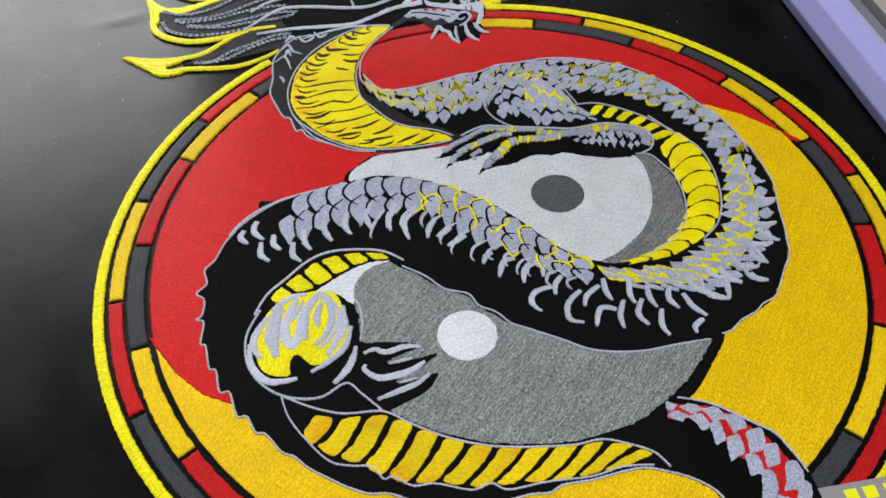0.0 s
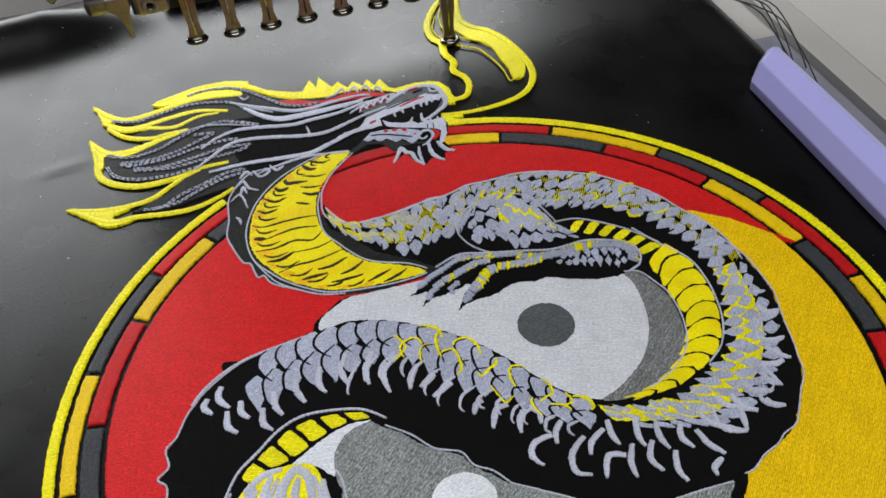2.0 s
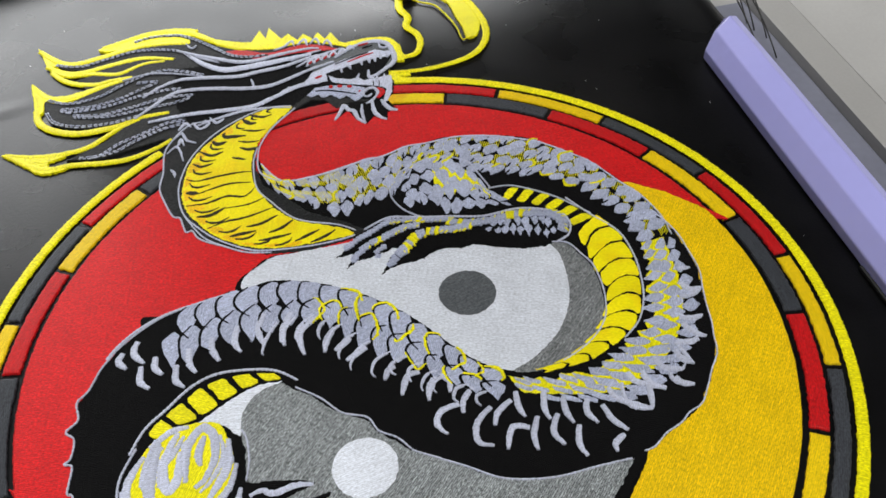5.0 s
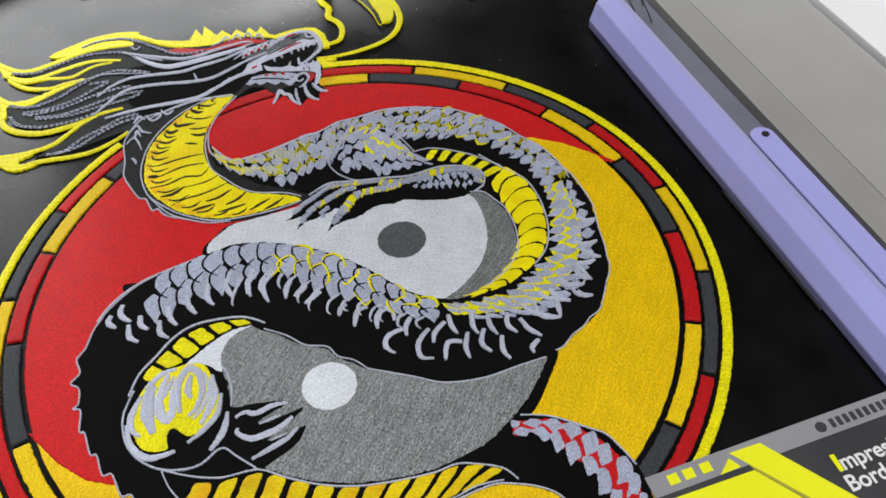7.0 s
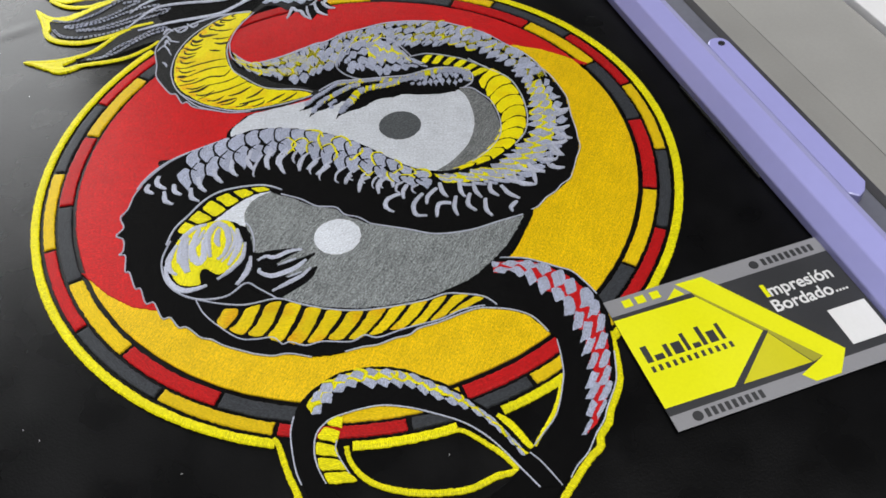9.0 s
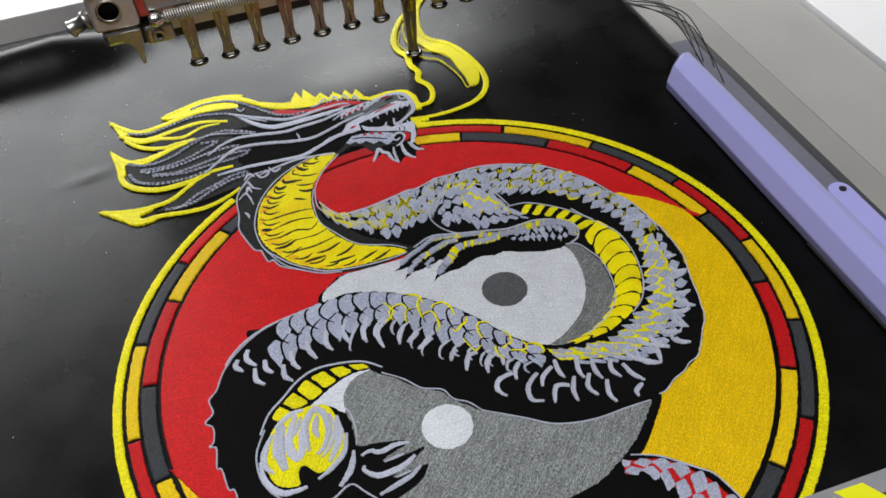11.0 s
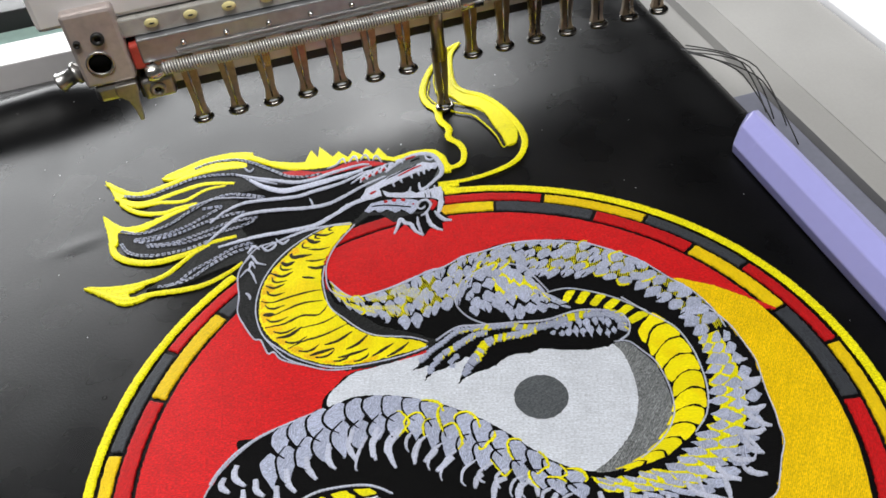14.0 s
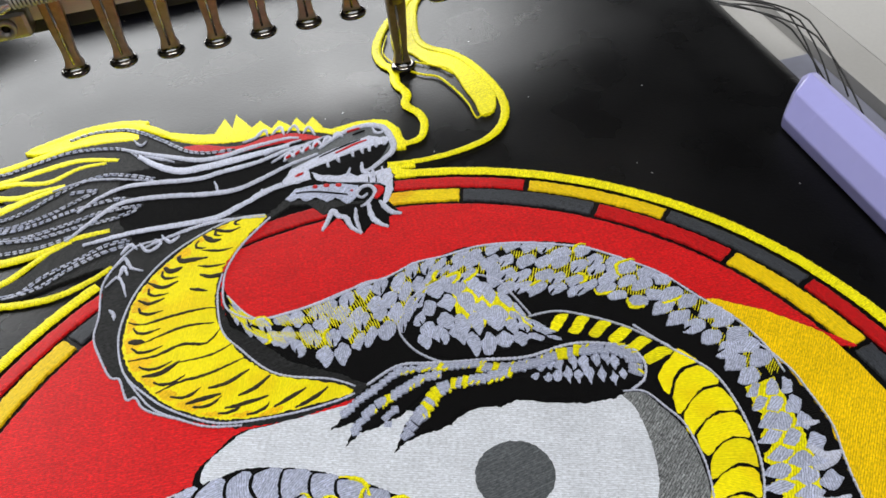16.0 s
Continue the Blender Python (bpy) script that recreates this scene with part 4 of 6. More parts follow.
SILVER_LINES.append((1.62, [(-32.9, -52.6), (-30.1, -50.6), (-26.9, -51.1), (-21.1, -48), (-17, -47.3)]))
SILVER_LINES.append((1.87, [(-31.6, -56.3), (-31, -58.3), (-25.8, -59.7), (-19, -56.4), (-14.8, -52.3)]))
SILVER_LINES.append((1.07, [(-25, -54.8), (-18.6, -51.7)]))
SILVER_LINES.append((1.58, [(-25.4, -66.7), (-20.2, -63.2), (-15.6, -59.8), (-12.7, -56)]))
SILVER_LINES.append((0.79, [(-20.6, -60.5), (-15.8, -58)]))
SILVER_LINES.append((1.6, [(-60.5, -41.5), (-62.8, -47.5), (-62.4, -53.5)]))
SILVER_LINES.append((1.5, [(-55.8, -37.5), (-57.0, -43.0), (-58.6, -48.5), (-57.6, -53.0)]))
SILVER_LINES.append((1.5, [(-52.6, -35.2), (-54.6, -40.5), (-52.6, -46.5), (-51.2, -49.8)]))
SILVER_LINES.append((1.4, [(-46.0, -36.0), (-43.2, -42.0), (-44.0, -48.5), (-46.2, -53.2)]))
INK_LINES = []
INK_LINES.append((0.79, [(-41.4, 143.9), (-37.7, 146.4)]))
INK_LINES.append((0.79, [(-34.3, 146.8), (-32.1, 146)]))
INK_LINES.append((0.57, [(-50.4, 132.2), (-44.5, 137.1), (-38.5, 141.3)]))
INK_LINES.append((0.63, [(-54.3, 114.6), (-48.2, 115.4), (-38, 114.3)]))
INK_LINES.append((0.51, [(-32.8, 122.5), (-32.3, 120.1)]))
INK_LINES.append((0.51, [(-30.6, 123.3), (-30, 120.1)]))
SCARLET_LINES = []
SCARLET_LINES.append((1.28, [(-56.2, 122.5), (-54, 124.5)]))
SCARLET_LINES.append((1.77, [(-49.5, 118.1), (-48.2, 117.4)]))
SCARLET_LINES.append((1.77, [(-46.3, 118.5), (-44.5, 118.5)]))
SCARLET_LINES.append((1.77, [(-42.5, 118.9), (-40.7, 118.5)]))
SCARLET_LINES.append((1.26, [(-37.4, 116.2), (-36.7, 116.2)]))
SCARLET_LINES.append((2, [(-30.4, 118.5), (-28, 117), (-29.3, 112.7)]))
SCARLET_LINES.append((0.91, [(-45.5, 134.2), (-40.7, 138.4), (-36.4, 141.3)]))
SCARLET_LINES.append((1.06, [(-43.7, 145.6), (-39.7, 147.7)]))
SCARLET_LINES.append((1.04, [(-61.2, 131.4), (-60.2, 133.4)]))
SCARLET_LINES.append((1.04, [(-58.6, 133.4), (-57.6, 135.5)]))
SCARLET_LINES.append((1.05, [(-55.8, 135.5), (-54.8, 137.6)]))
SCARLET_LINES.append((1.05, [(-53.2, 137.6), (-52.2, 139.7)]))
HOOK_LINES = []
HOOK_LINES.append((1.04, [(80.2, 37.1), (84, 38)]))
HOOK_LINES.append((1.02, [(80.3, 25.7), (83.4, 26.6), (86.8, 29.3)]))
HOOK_LINES.append((1, [(79.5, 18.9), (82.3, 17.9), (86.7, 19.5)]))
HOOK_LINES.append((0.85, [(81.1, 16.1), (83.6, 12.6), (87, 11.7)]))
HOOK_LINES.append((0.84, [(77.8, 8.1), (81.8, 8.6), (85.1, 11.7)]))
HOOK_LINES.append((0.97, [(78.3, 8.6), (80.7, 4.9), (83.2, 1.4)]))
HOOK_LINES.append((0.82, [(73.2, 0.7), (76.2, -1.1), (79.7, -0.6), (81, 2.1)]))
HOOK_LINES.append((0.95, [(76.1, -2.3), (78, -5.1), (83, -5.6)]))
HOOK_LINES.append((0.95, [(68.5, -2.5), (71.1, -6.4), (75, -8.1)]))
HOOK_LINES.append((0.94, [(62.7, -7.2), (63.5, -11.8), (65.8, -14.6), (71.3, -14.9)]))
HOOK_LINES.append((0.8, [(70.1, -8.7), (71.1, -13.6)]))
HOOK_LINES.append((1.49, [(-83.2, -12.8), (-83.4, -15.9), (-80.1, -17.9)]))
HOOK_LINES.append((1.5, [(-80.3, -8.2), (-80.1, -12.3), (-75.7, -15.4)]))
HOOK_LINES.append((1.48, [(-73, -12.9), (-71.9, -16.7), (-68.8, -18.5)]))
HOOK_LINES.append((1.47, [(-76.1, -16.7), (-74.5, -21.7), (-71, -23.7)]))
HOOK_LINES.append((1.47, [(-65.8, -15), (-64.4, -20), (-60.9, -22.2)]))
HOOK_LINES.append((1.48, [(-64, -9), (-62.1, -14.2), (-59.2, -16.8)]))
HOOK_LINES.append((1.49, [(-58.3, -4.3), (-57.1, -8.3), (-53.6, -12.2)]))
HOOK_LINES.append((1.5, [(-51.9, 0.7), (-51.1, -5.2), (-48.1, -8.4)]))
HOOK_LINES.append((1.51, [(-45.1, 6.1), (-45.3, 0.1), (-42.1, -5.2)]))
HOOK_LINES.append((1.51, [(-37, 7.4), (-37.8, 0.6), (-35.8, -4.8)]))
HOOK_LINES.append((1.5, [(-29.2, 6), (-32.4, 0), (-29.2, -7.4)]))
HOOK_LINES.append((1.5, [(-22.5, 3.2), (-23.7, -1.4), (-23.4, -5.9)]))
HOOK_LINES.append((1.49, [(-16.9, -0.1), (-18.9, -2.8), (-20.5, -4.9)]))
HOOK_LINES.append((1.48, [(-11.5, -2.8), (-14.5, -6), (-16.5, -8)]))
HOOK_LINES.append((1.53, [(80.7, 31.4), (83.6, 29), (87.1, 30.4)]))
HOOK_LINES.append((1.49, [(79.9, 18.3), (83, 17.7), (86.4, 19)]))
HOOK_LINES.append((1.47, [(80.6, 15.4), (84.4, 12.6), (87.4, 11.7)]))
HOOK_LINES.append((1.46, [(78.6, 9.1), (81.7, 9), (85.1, 10.4)]))
HOOK_LINES.append((1.44, [(78.1, 5.8), (79.8, 3.1), (82.7, 1.7)]))
HOOK_LINES.append((1.44, [(72.4, 1.8), (75.1, -0.8), (80.3, -0.4)]))
HOOK_LINES.append((1.42, [(77.8, -3.5), (79.6, -5.3), (83, -5.3)]))
HOOK_LINES.append((1.42, [(68.6, -3.4), (71.3, -6.8), (75.2, -7.3)]))
HOOK_LINES.append((1.43, [(64.5, -3.4), (66.3, -6), (70.2, -6.8)]))
HOOK_LINES.append((1.35, [(-1.9, -8.6), (-3.6, -10.1), (-4, -13.6)]))
HOOK_LINES.append((1.34, [(5.4, -9.6), (2.2, -11.6), (1.7, -18)]))
HOOK_LINES.append((1.33, [(9.9, -10.8), (9, -14.6), (9.6, -18.9)]))
HOOK_LINES.append((1.34, [(11.5, -10.2), (14.4, -11.7), (15, -15.5)]))
HOOK_LINES.append((1.31, [(18, -19), (13.3, -21.8), (12.8, -26), (16.1, -28.8)]))
HOOK_LINES.append((1.32, [(21.2, -13.2), (19.1, -17.6), (19.6, -21.8)]))
HOOK_LINES.append((1.29, [(26.8, -19), (23.6, -24.7), (24.8, -30.2), (29, -30.7)]))
HOOK_LINES.append((1.31, [(32.2, -16.2), (29, -20.5), (28.6, -24.7)]))
HOOK_LINES.append((1.29, [(38.1, -24.2), (33.3, -24.7), (32.7, -31.6)]))
HOOK_LINES.append((1.29, [(39.9, -20.6), (39.3, -26.1), (40.8, -30.8)]))
HOOK_LINES.append((1.29, [(45.3, -19.2), (44.5, -24.8), (47.8, -28.4)]))
HOOK_LINES.append((1.28, [(51.3, -22), (51.5, -27.6), (53.9, -31.1)]))
HOOK_LINES.append((1.31, [(41.1, -11.9), (41.6, -17.7), (43.5, -21.1)]))
HOOK_LINES.append((1.31, [(46.6, -13.4), (47.5, -17.8), (50, -21.5)]))
HOOK_LINES.append((1.31, [(53.2, -13.5), (53.4, -17.8), (56.5, -20.7)]))
HOOK_LINES.append((1.3, [(57.5, -15), (60.5, -19.3), (64.6, -22.1)]))
HOOK_LINES.append((1.31, [(58.9, -9.2), (62, -12.7), (71.2, -14.5)]))
HOOK_LINES.append((1.32, [(70.1, -6.3), (70.9, -10.7), (71.2, -14.5)]))
HOOK_LINES.append((1.31, [(33.3, -13.3), (34.4, -17.7), (36.6, -21.1)]))
HOOK_LINES.append((1.28, [(63.5, -23.5), (61.2, -26.3), (61.6, -29)]))
LINE_LINES = []
LINE_LINES.append((0.65, [(-61.6, 105), (-70.5, 102.9), (-79.1, 95.9), (-86.6, 85.6), (-90.6, 73.8), (-91, 63), (-89.1, 54), (-84.1, 44.8), (-76.9, 39.1), (-68.7, 34.6), (-57.2, 31.4), (-48.2, 32.2), (-36.6, 35.3), (-28, 38.8), (-23.8, 41.3)]))
LINE_LINES.append((0.61, [(-82.8, 43.1), (-73.5, 34.9), (-63.3, 31.3), (-57, 30.2), (-49.5, 30.9)]))
LINE_LINES.append((0.68, [(-59.9, 103.9), (-64.9, 93.6), (-67.1, 85.1), (-67.1, 78.3), (-64.8, 69.8), (-61.1, 65.9), (-54.1, 63.9), (-47.7, 65.6), (-43.1, 67.7)]))
LINE_LINES.append((0.64, [(-68.1, 80.4), (-67.1, 71.7), (-62.4, 59.7), (-55.4, 53.4), (-48.8, 48.4), (-44.5, 46.4), (-39.7, 45.6), (-30.4, 45.3), (-24, 43.4)]))
LINE_LINES.append((0.66, [(-43.1, 67.7), (-36.8, 70.8), (-32.2, 74), (-26.8, 78.2), (-21.1, 79.4)]))
LINE_LINES.append((0.62, [(-16.6, 65.2), (-14.5, 59.5), (-9.5, 54.3), (-1.6, 51.3), (6.7, 52.6)]))
LINE_LINES.append((0.65, [(-15.3, 65.9), (-13.9, 72.2), (-7.6, 78.5), (0.5, 81.9), (8.8, 80.1), (13.7, 74.3), (18.4, 67.7)]))
LINE_LINES.append((0.62, [(17.6, 67.2), (24.7, 69.3), (32.5, 68.1), (41.5, 65.1), (48.7, 61.1), (52.9, 58.7)]))
LINE_LINES.append((0.85, [(-21.2, 43.9), (-14.3, 50.0), (-7.1, 51.1), (-1.0, 51.7), (7.3, 52.8), (17.5, 54.0), (28.0, 58.4), (36.3, 59.0), (43.3, 57.6), (46.3, 53.1), (45.8, 48.3), (42.8, 45.2)]))
LINE_LINES.append((0.67, [(44.2, 65.3), (53.1, 58), (61.8, 51.5), (66.5, 42.4), (68.8, 33.1), (69.5, 24.2), (68, 15.6), (63.8, 8.7)]))
LINE_LINES.append((0.54, [(40.6, 44.5), (45.6, 44.7), (50.5, 40.2), (54.2, 35.8), (57.2, 27.3), (58.2, 20), (57.7, 14.3), (55, 8.2), (51.2, 3.3), (46.2, -1.4)]))
LINE_LINES.append((0.87, [(-58.4, 12.7), (-65.7, 8.6), (-74.8, 3.1), (-81.3, -3.1), (-85.4, -9.7), (-87.4, -15.4)]))
LINE_LINES.append((0.88, [(-68.9, -44.8), (-67.5, -36.6), (-63.5, -29.5), (-59.4, -22.3), (-53.7, -17.1), (-45.3, -14.5), (-36.4, -13.7), (-29, -16.2)]))
LINE_LINES.append((0.54, [(-29.1, -18.6), (-21, -21.4), (-14.1, -25.3), (-6.8, -26), (-2.8, -29.8), (2.6, -31.3), (7.6, -34.7)]))
LINE_LINES.append((0.46, [(7.6, -34.7), (22.1, -37.7), (32.6, -40), (45.2, -38.3), (56.8, -33.7), (65.4, -30.5)]))
LINE_LINES.append((0.82, [(-67.7, -42.6), (-68.8, -50.1), (-68.1, -55.4), (-65.2, -61.8), (-60.1, -66.9), (-53.4, -69.9), (-46.3, -70.2), (-40.6, -68.3), (-35.4, -63.1), (-29.9, -65.9), (-23, -70.1)]))
LINE_LINES.append((0.69, [(-53.4, -69.9), (-44, -72.1), (-33.9, -72.7), (-23, -70.1), (-14.1, -72.6), (-4, -74.8), (5.8, -75.4), (15.5, -74.3), (29.1, -71.3), (37, -68.2), (44.8, -68.5), (50.7, -69.7), (54.9, -73.1)]))
LINE_LINES.append((0.58, [(-52.2, -70.6), (-48.1, -76.6), (-41.1, -82.5), (-33.6, -87.1), (-27.8, -87.4), (-22.1, -86.7), (-18.3, -89.5), (-16.1, -88.6), (-10.2, -90), (-4.7, -88.4), (4.9, -88.5), (9.4, -85.8), (14.3, -86.7), (23.7, -82.9), (35.1, -79.3), (42.8, -75.2), (50.6, -73.3)]))
LINE_LINES.append((0.64, [(-40.7, -33.6), (-38.3, -36.4), (-35.9, -42.5), (-35, -48.4)]))
LINE_LINES.append((0.61, [(-10.8, -117.2), (-11.1, -122.6), (-10, -128.3), (-7.8, -135.6), (-5.3, -140.6)]))
LINE_LINES.append((0.61, [(5.2, -116.2), (0.9, -118.2), (-2.3, -122), (-3.1, -125.8), (-2.6, -130.5), (-0.8, -135.3), (2.1, -140.1)]))
LINE_LINES.append((0.6, [(3.8, -125.5), (3.8, -128.7), (5.8, -132.3), (8.9, -136.7)]))
LINE_LINES.append((0.61, [(5.2, -116.2), (11.3, -114.2), (17.5, -113.1), (24.7, -113.7), (31, -115.1), (42.5, -118.8), (49.5, -123), (54.8, -127.7), (61, -134.7), (66.5, -140.8)]))
LINE_LINES.append((0.5, [(63.8, -129.4), (67.8, -133.2), (73.1, -140.1)]))
LINE_LINES.append((0.52, [(93.4, -92.3), (93, -102.9), (90.8, -109.4), (88.9, -114), (87.7, -117.9), (84.9, -122.7), (81.7, -129.2), (77.8, -134.1), (75.8, -137.7)]))
LINE_LINES.append((0.54, [(74.7, -87.8), (75.7, -94.3), (76.1, -100.7), (75.5, -104.9), (74.3, -111), (72.4, -116.9), (68.5, -122.7), (65.1, -127.2)]))
LINE_LINES.append((0.5, [(56.2, -51.8), (61.3, -51.8), (67.3, -52.7), (77.1, -56.4), (81.9, -58.4), (86.4, -63.5), (89.8, -68.4)]))
CREASE_LINES = []
CREASE_LINES.append((1.4, [(-85.7, 82.2), (-83.2, 80.8), (-80.4, 82.5)]))
CREASE_LINES.append((1.03, [(-88.6, 76.2), (-83.7, 74.5), (-80, 77.1)]))
CREASE_LINES.append((0.85, [(-89, 69.6), (-85.6, 68.4), (-81.9, 70.7)]))
CREASE_LINES.append((0.67, [(-88.9, 61.5), (-84.5, 61.1), (-77.7, 64.3), (-69.9, 67.2), (-66.2, 67.5)]))
CREASE_LINES.append((1.47, [(-86.6, 54.8), (-82, 55.1)]))
CREASE_LINES.append((0.66, [(-82, 55.1), (-73.4, 60.6), (-65.4, 62.4)]))
CREASE_LINES.append((0.65, [(-84.4, 48.6), (-77.6, 50.8), (-72, 54.7), (-65.6, 55.4), (-63, 60.6)]))
CREASE_LINES.append((1.11, [(-79.1, 44), (-74.6, 45.4), (-70.7, 49.4)]))
CREASE_LINES.append((0.48, [(-70.6, 49), (-63.1, 51.7), (-57.9, 56.1)]))
CREASE_LINES.append((0.63, [(-73.8, 39), (-69.1, 42.6), (-61.8, 45.8), (-54.1, 51.1)]))
CREASE_LINES.append((1.24, [(-83.2, 86.6), (-81.1, 85.2), (-74.2, 86.5)]))
CREASE_LINES.append((1.44, [(-78.1, 95.5), (-74.9, 93.4), (-72.3, 94.1)]))
CREASE_LINES.append((0.71, [(-76.7, 89.4), (-71.3, 89.4), (-67.9, 90.7)]))
CREASE_LINES.append((1.21, [(-74.5, 79.8), (-70.8, 79.1), (-67.3, 81)]))
CREASE_LINES.append((0.85, [(-75.8, 74.3), (-70.5, 73.8)]))
CREASE_LINES.append((0.93, [(-60.9, 41.3), (-56.5, 43), (-51.8, 47.5)]))
CREASE_LINES.append((0.92, [(-52.7, 39.4), (-49.2, 41.6), (-46, 45.9)]))
CREASE_LINES.append((1.07, [(-65.2, 36.3), (-60.3, 38.4), (-57.1, 39.7)]))
CREASE_LINES.append((0.91, [(-55, 35.5), (-50.7, 37), (-45, 39.7)]))
CREASE_LINES.append((0.91, [(-42.9, 36.4), (-39.5, 39.3), (-36.1, 42.4)]))
CREASE_LINES.append((0.91, [(-37.6, 36.4), (-33.5, 39.6), (-30.8, 42.9)]))
CREASE_LINES.append((0.91, [(-76.9, 98.6), (-71.2, 97.4), (-67.9, 99.4)]))
CREASE_LINES.append((0.7, [(-76.1, 83.1), (-71.7, 83.1), (-68.4, 84.3)]))


counter = [0]


def stitch_fill(name, pts, z, mat, angle=0, parent=None, rounded=True, label="", jag=0.17, soft=0.4, high=None, step=0.6):
    counter[0] += 1
    p = smooth_line(pts, True, step) if rounded else straight_line(pts, step)
    return part(name, fill(p, z, angle, high if high else z + 0.5, jag, soft, counter[0]), mat, parent or cloth_thing, label)


def stitch_line(name, pts, width, z, mat, parent=None, taper=(0.6, 0.6), high=0.55, label="", closed=False, step=0.7, bead=0.0, jag=0.07):
    counter[0] += 1
    return part(name, satin(pts, width, z, high, taper, jag, closed, counter[0], step, bead), mat, parent or cloth_thing, label)


def arc(radius, a0, a1, step=1.5):
    """Part of a ring; the cloth draws in a little, most towards the top of the disc."""
    n = max(2, int(abs(a1 - a0) / step))

    def drawn(a):
        return 0.994 - 0.008 * math.exp(-((((a - 75) + 180) % 360 - 180) / 35) ** 2)
    return [(radius * drawn(a) * math.cos(radians(a)), radius * drawn(a) * math.sin(radians(a))) for a in (a0 + (a1 - a0) * i / n for i in range(n + 1))]


# fields of the disc
stitch_fill("amber_field", arc(112.6, 0, 358.5), 0.35, AMBER, 70, label="amber yellow stitched half of the disc", step=1.5)
stitch_fill("red_field", arc(112.8, 33, 211) + RED_L[::-1] + RED_R[::-1], 0.47, RED, 15, rounded=False, label="red stitched half of the disc")

# the double ring of blocks and the lemon border
COLOURS = (RINGGOLD, RINGGREY, DEEP)
LABELS = ("golden yellow ring block", "dark grey ring block", "red ring block")
for k in range(18):
    a1 = 82 - 20 * k
    if not 102 < (a1 % 360) < 144:
        stitch_fill("ring_block", arc(121.0, a1 - 19.2, a1) + arc(125.2, a1, a1 - 19.2), 0.42, COLOURS[k % 3], a1 - 10 + 90, rounded=False, label=LABELS[k % 3], step=0.8, soft=0.8, jag=0.2)
for k in range(18):
    a1 = 91.4 - 20 * k
    if not 106 < (a1 % 360) < 150:
        stitch_fill("ring_block", arc(114.5, a1 - 19.2, a1) + arc(119.7, a1, a1 - 19.2), 0.42, COLOURS[(k + 1) % 3], a1 - 10 + 90, rounded=False, label=LABELS[(k + 1) % 3], step=0.8, soft=0.8, jag=0.2)
# the blocks that show again beside the head and the neck
stitch_fill("ring_block", arc(114.5, 92, 104) + arc(119.7, 104, 92), 0.42, GOLD, 180, rounded=False, label=LABELS[0])
stitch_fill("ring_block", arc(114.5, 108, 128) + arc(119.7, 128, 108), 0.42, DEEP, 180, rounded=False, label=LABELS[2])
stitch_line("ring_border", arc(128.3, 99, -38, 2), 3.3, 0.32, LEMON, taper=(1, 1), label="lemon satin border of the disc", step=0.6, jag=0.17)
stitch_line("ring_border", arc(128.3, 144, 263, 2), 3.3, 0.32, LEMON, taper=(1, 1), label="lemon satin border of the disc", step=0.6, jag=0.17)
stitch_line("ring_border", arc(128.3, 274, 289, 2), 3.3, 0.32, LEMON, taper=(1, 1), label="lemon satin border of the disc", step=0.6, jag=0.17)
stitch_line("ring_border", arc(128.3, 296, 322, 2), 3.3, 0.32, LEMON, taper=(1, 1), label="lemon satin border of the disc", step=0.6, jag=0.17)

# the dragon's black ground
dragon = stitch_fill("dragon_body", BODY, 0.60, BLACK, 35, label="black stitched ground of the dragon")
stitch_fill("dragon_ground", BODY_R, 0.615, BLACK, 20, dragon, rounded=False, jag=0.5, step=0.9)
stitch_fill("dragon_ground", LOOP, 0.62, BLACK, 20, dragon, rounded=False, jag=0.3)
stitch_fill("dragon_ground", LOOP_B, 0.64, BLACK, 20, dragon, rounded=False, jag=0.3)
stitch_fill("dragon_tail", TAIL, 0.66, BLACK, 60, dragon)
stitch_fill("dragon_ground", NECK, 0.70, CHARCOAL, 30, dragon, rounded=False, jag=0.3)
stitch_fill("tail_coil", COIL, 0.80, BLACK, 60, dragon)

# the two-part eye of the disc
stitch_fill("white_drop", WHITE_DROP, 0.72, WHITE, 0, label="white stitched half of the inner sign")
stitch_fill("grey_crescent", CRESCENT, 0.78, MIDGREY, 60, label="dark grey crescent beside the white")
stitch_fill("grey_drop", GREY, 0.74, SLATE, 65, label="grey stitched half of the inner sign", rounded=False, jag=0.25)
stitch_fill("white_sliver", SLIVER, 0.76, WHITE, 10)
stitch_fill("dark_dot", [(15.8 + 8.9 * math.cos(a * 0.2618), 20.9 + 8.9 * math.sin(a * 0.2618)) for a in range(24)], 0.86, DARKGREY, 30, label="dark grey round dot on the white")
stitch_fill("white_dot", [(-4.4 + 8.9 * math.cos(a * 0.2618), -41.0 + 8.9 * math.sin(a * 0.2618)) for a in range(24)], 0.90, WHITE, 30, label="white round dot on the grey")

# ball and paw
stitch_fill("paw_ground", PAW, 0.88, BLACK, 10, dragon)
stitch_fill("pearl", BALL, 0.80, LEMON, 80, dragon, label="lemon stitched pearl under the claw")

# throat, head, mane
throat = stitch_fill("throat", THROAT, 0.86, THROATY, 95, dragon, label="lemon yellow ribbed throat", jag=0.25)
mane = stitch_fill("mane", HAIR, 0.52, CHARCOAL, 75, dragon, label="streaming mane and head, ground coloured like cloth with sheen", rounded=False)
stitch_fill("head_ground", [(-114, 124), (-100, 129), (-86, 131), (-76, 135), (-62, 142), (-46, 141), (-32, 147), (-29, 140), (-48, 122), (-57, 112), (-61, 105), (-72, 101.5), (-85, 97), (-97, 91), (-106, 100), (-112, 112)], 0.56, BLACK, 20, mane, rounded=False, jag=0.4)
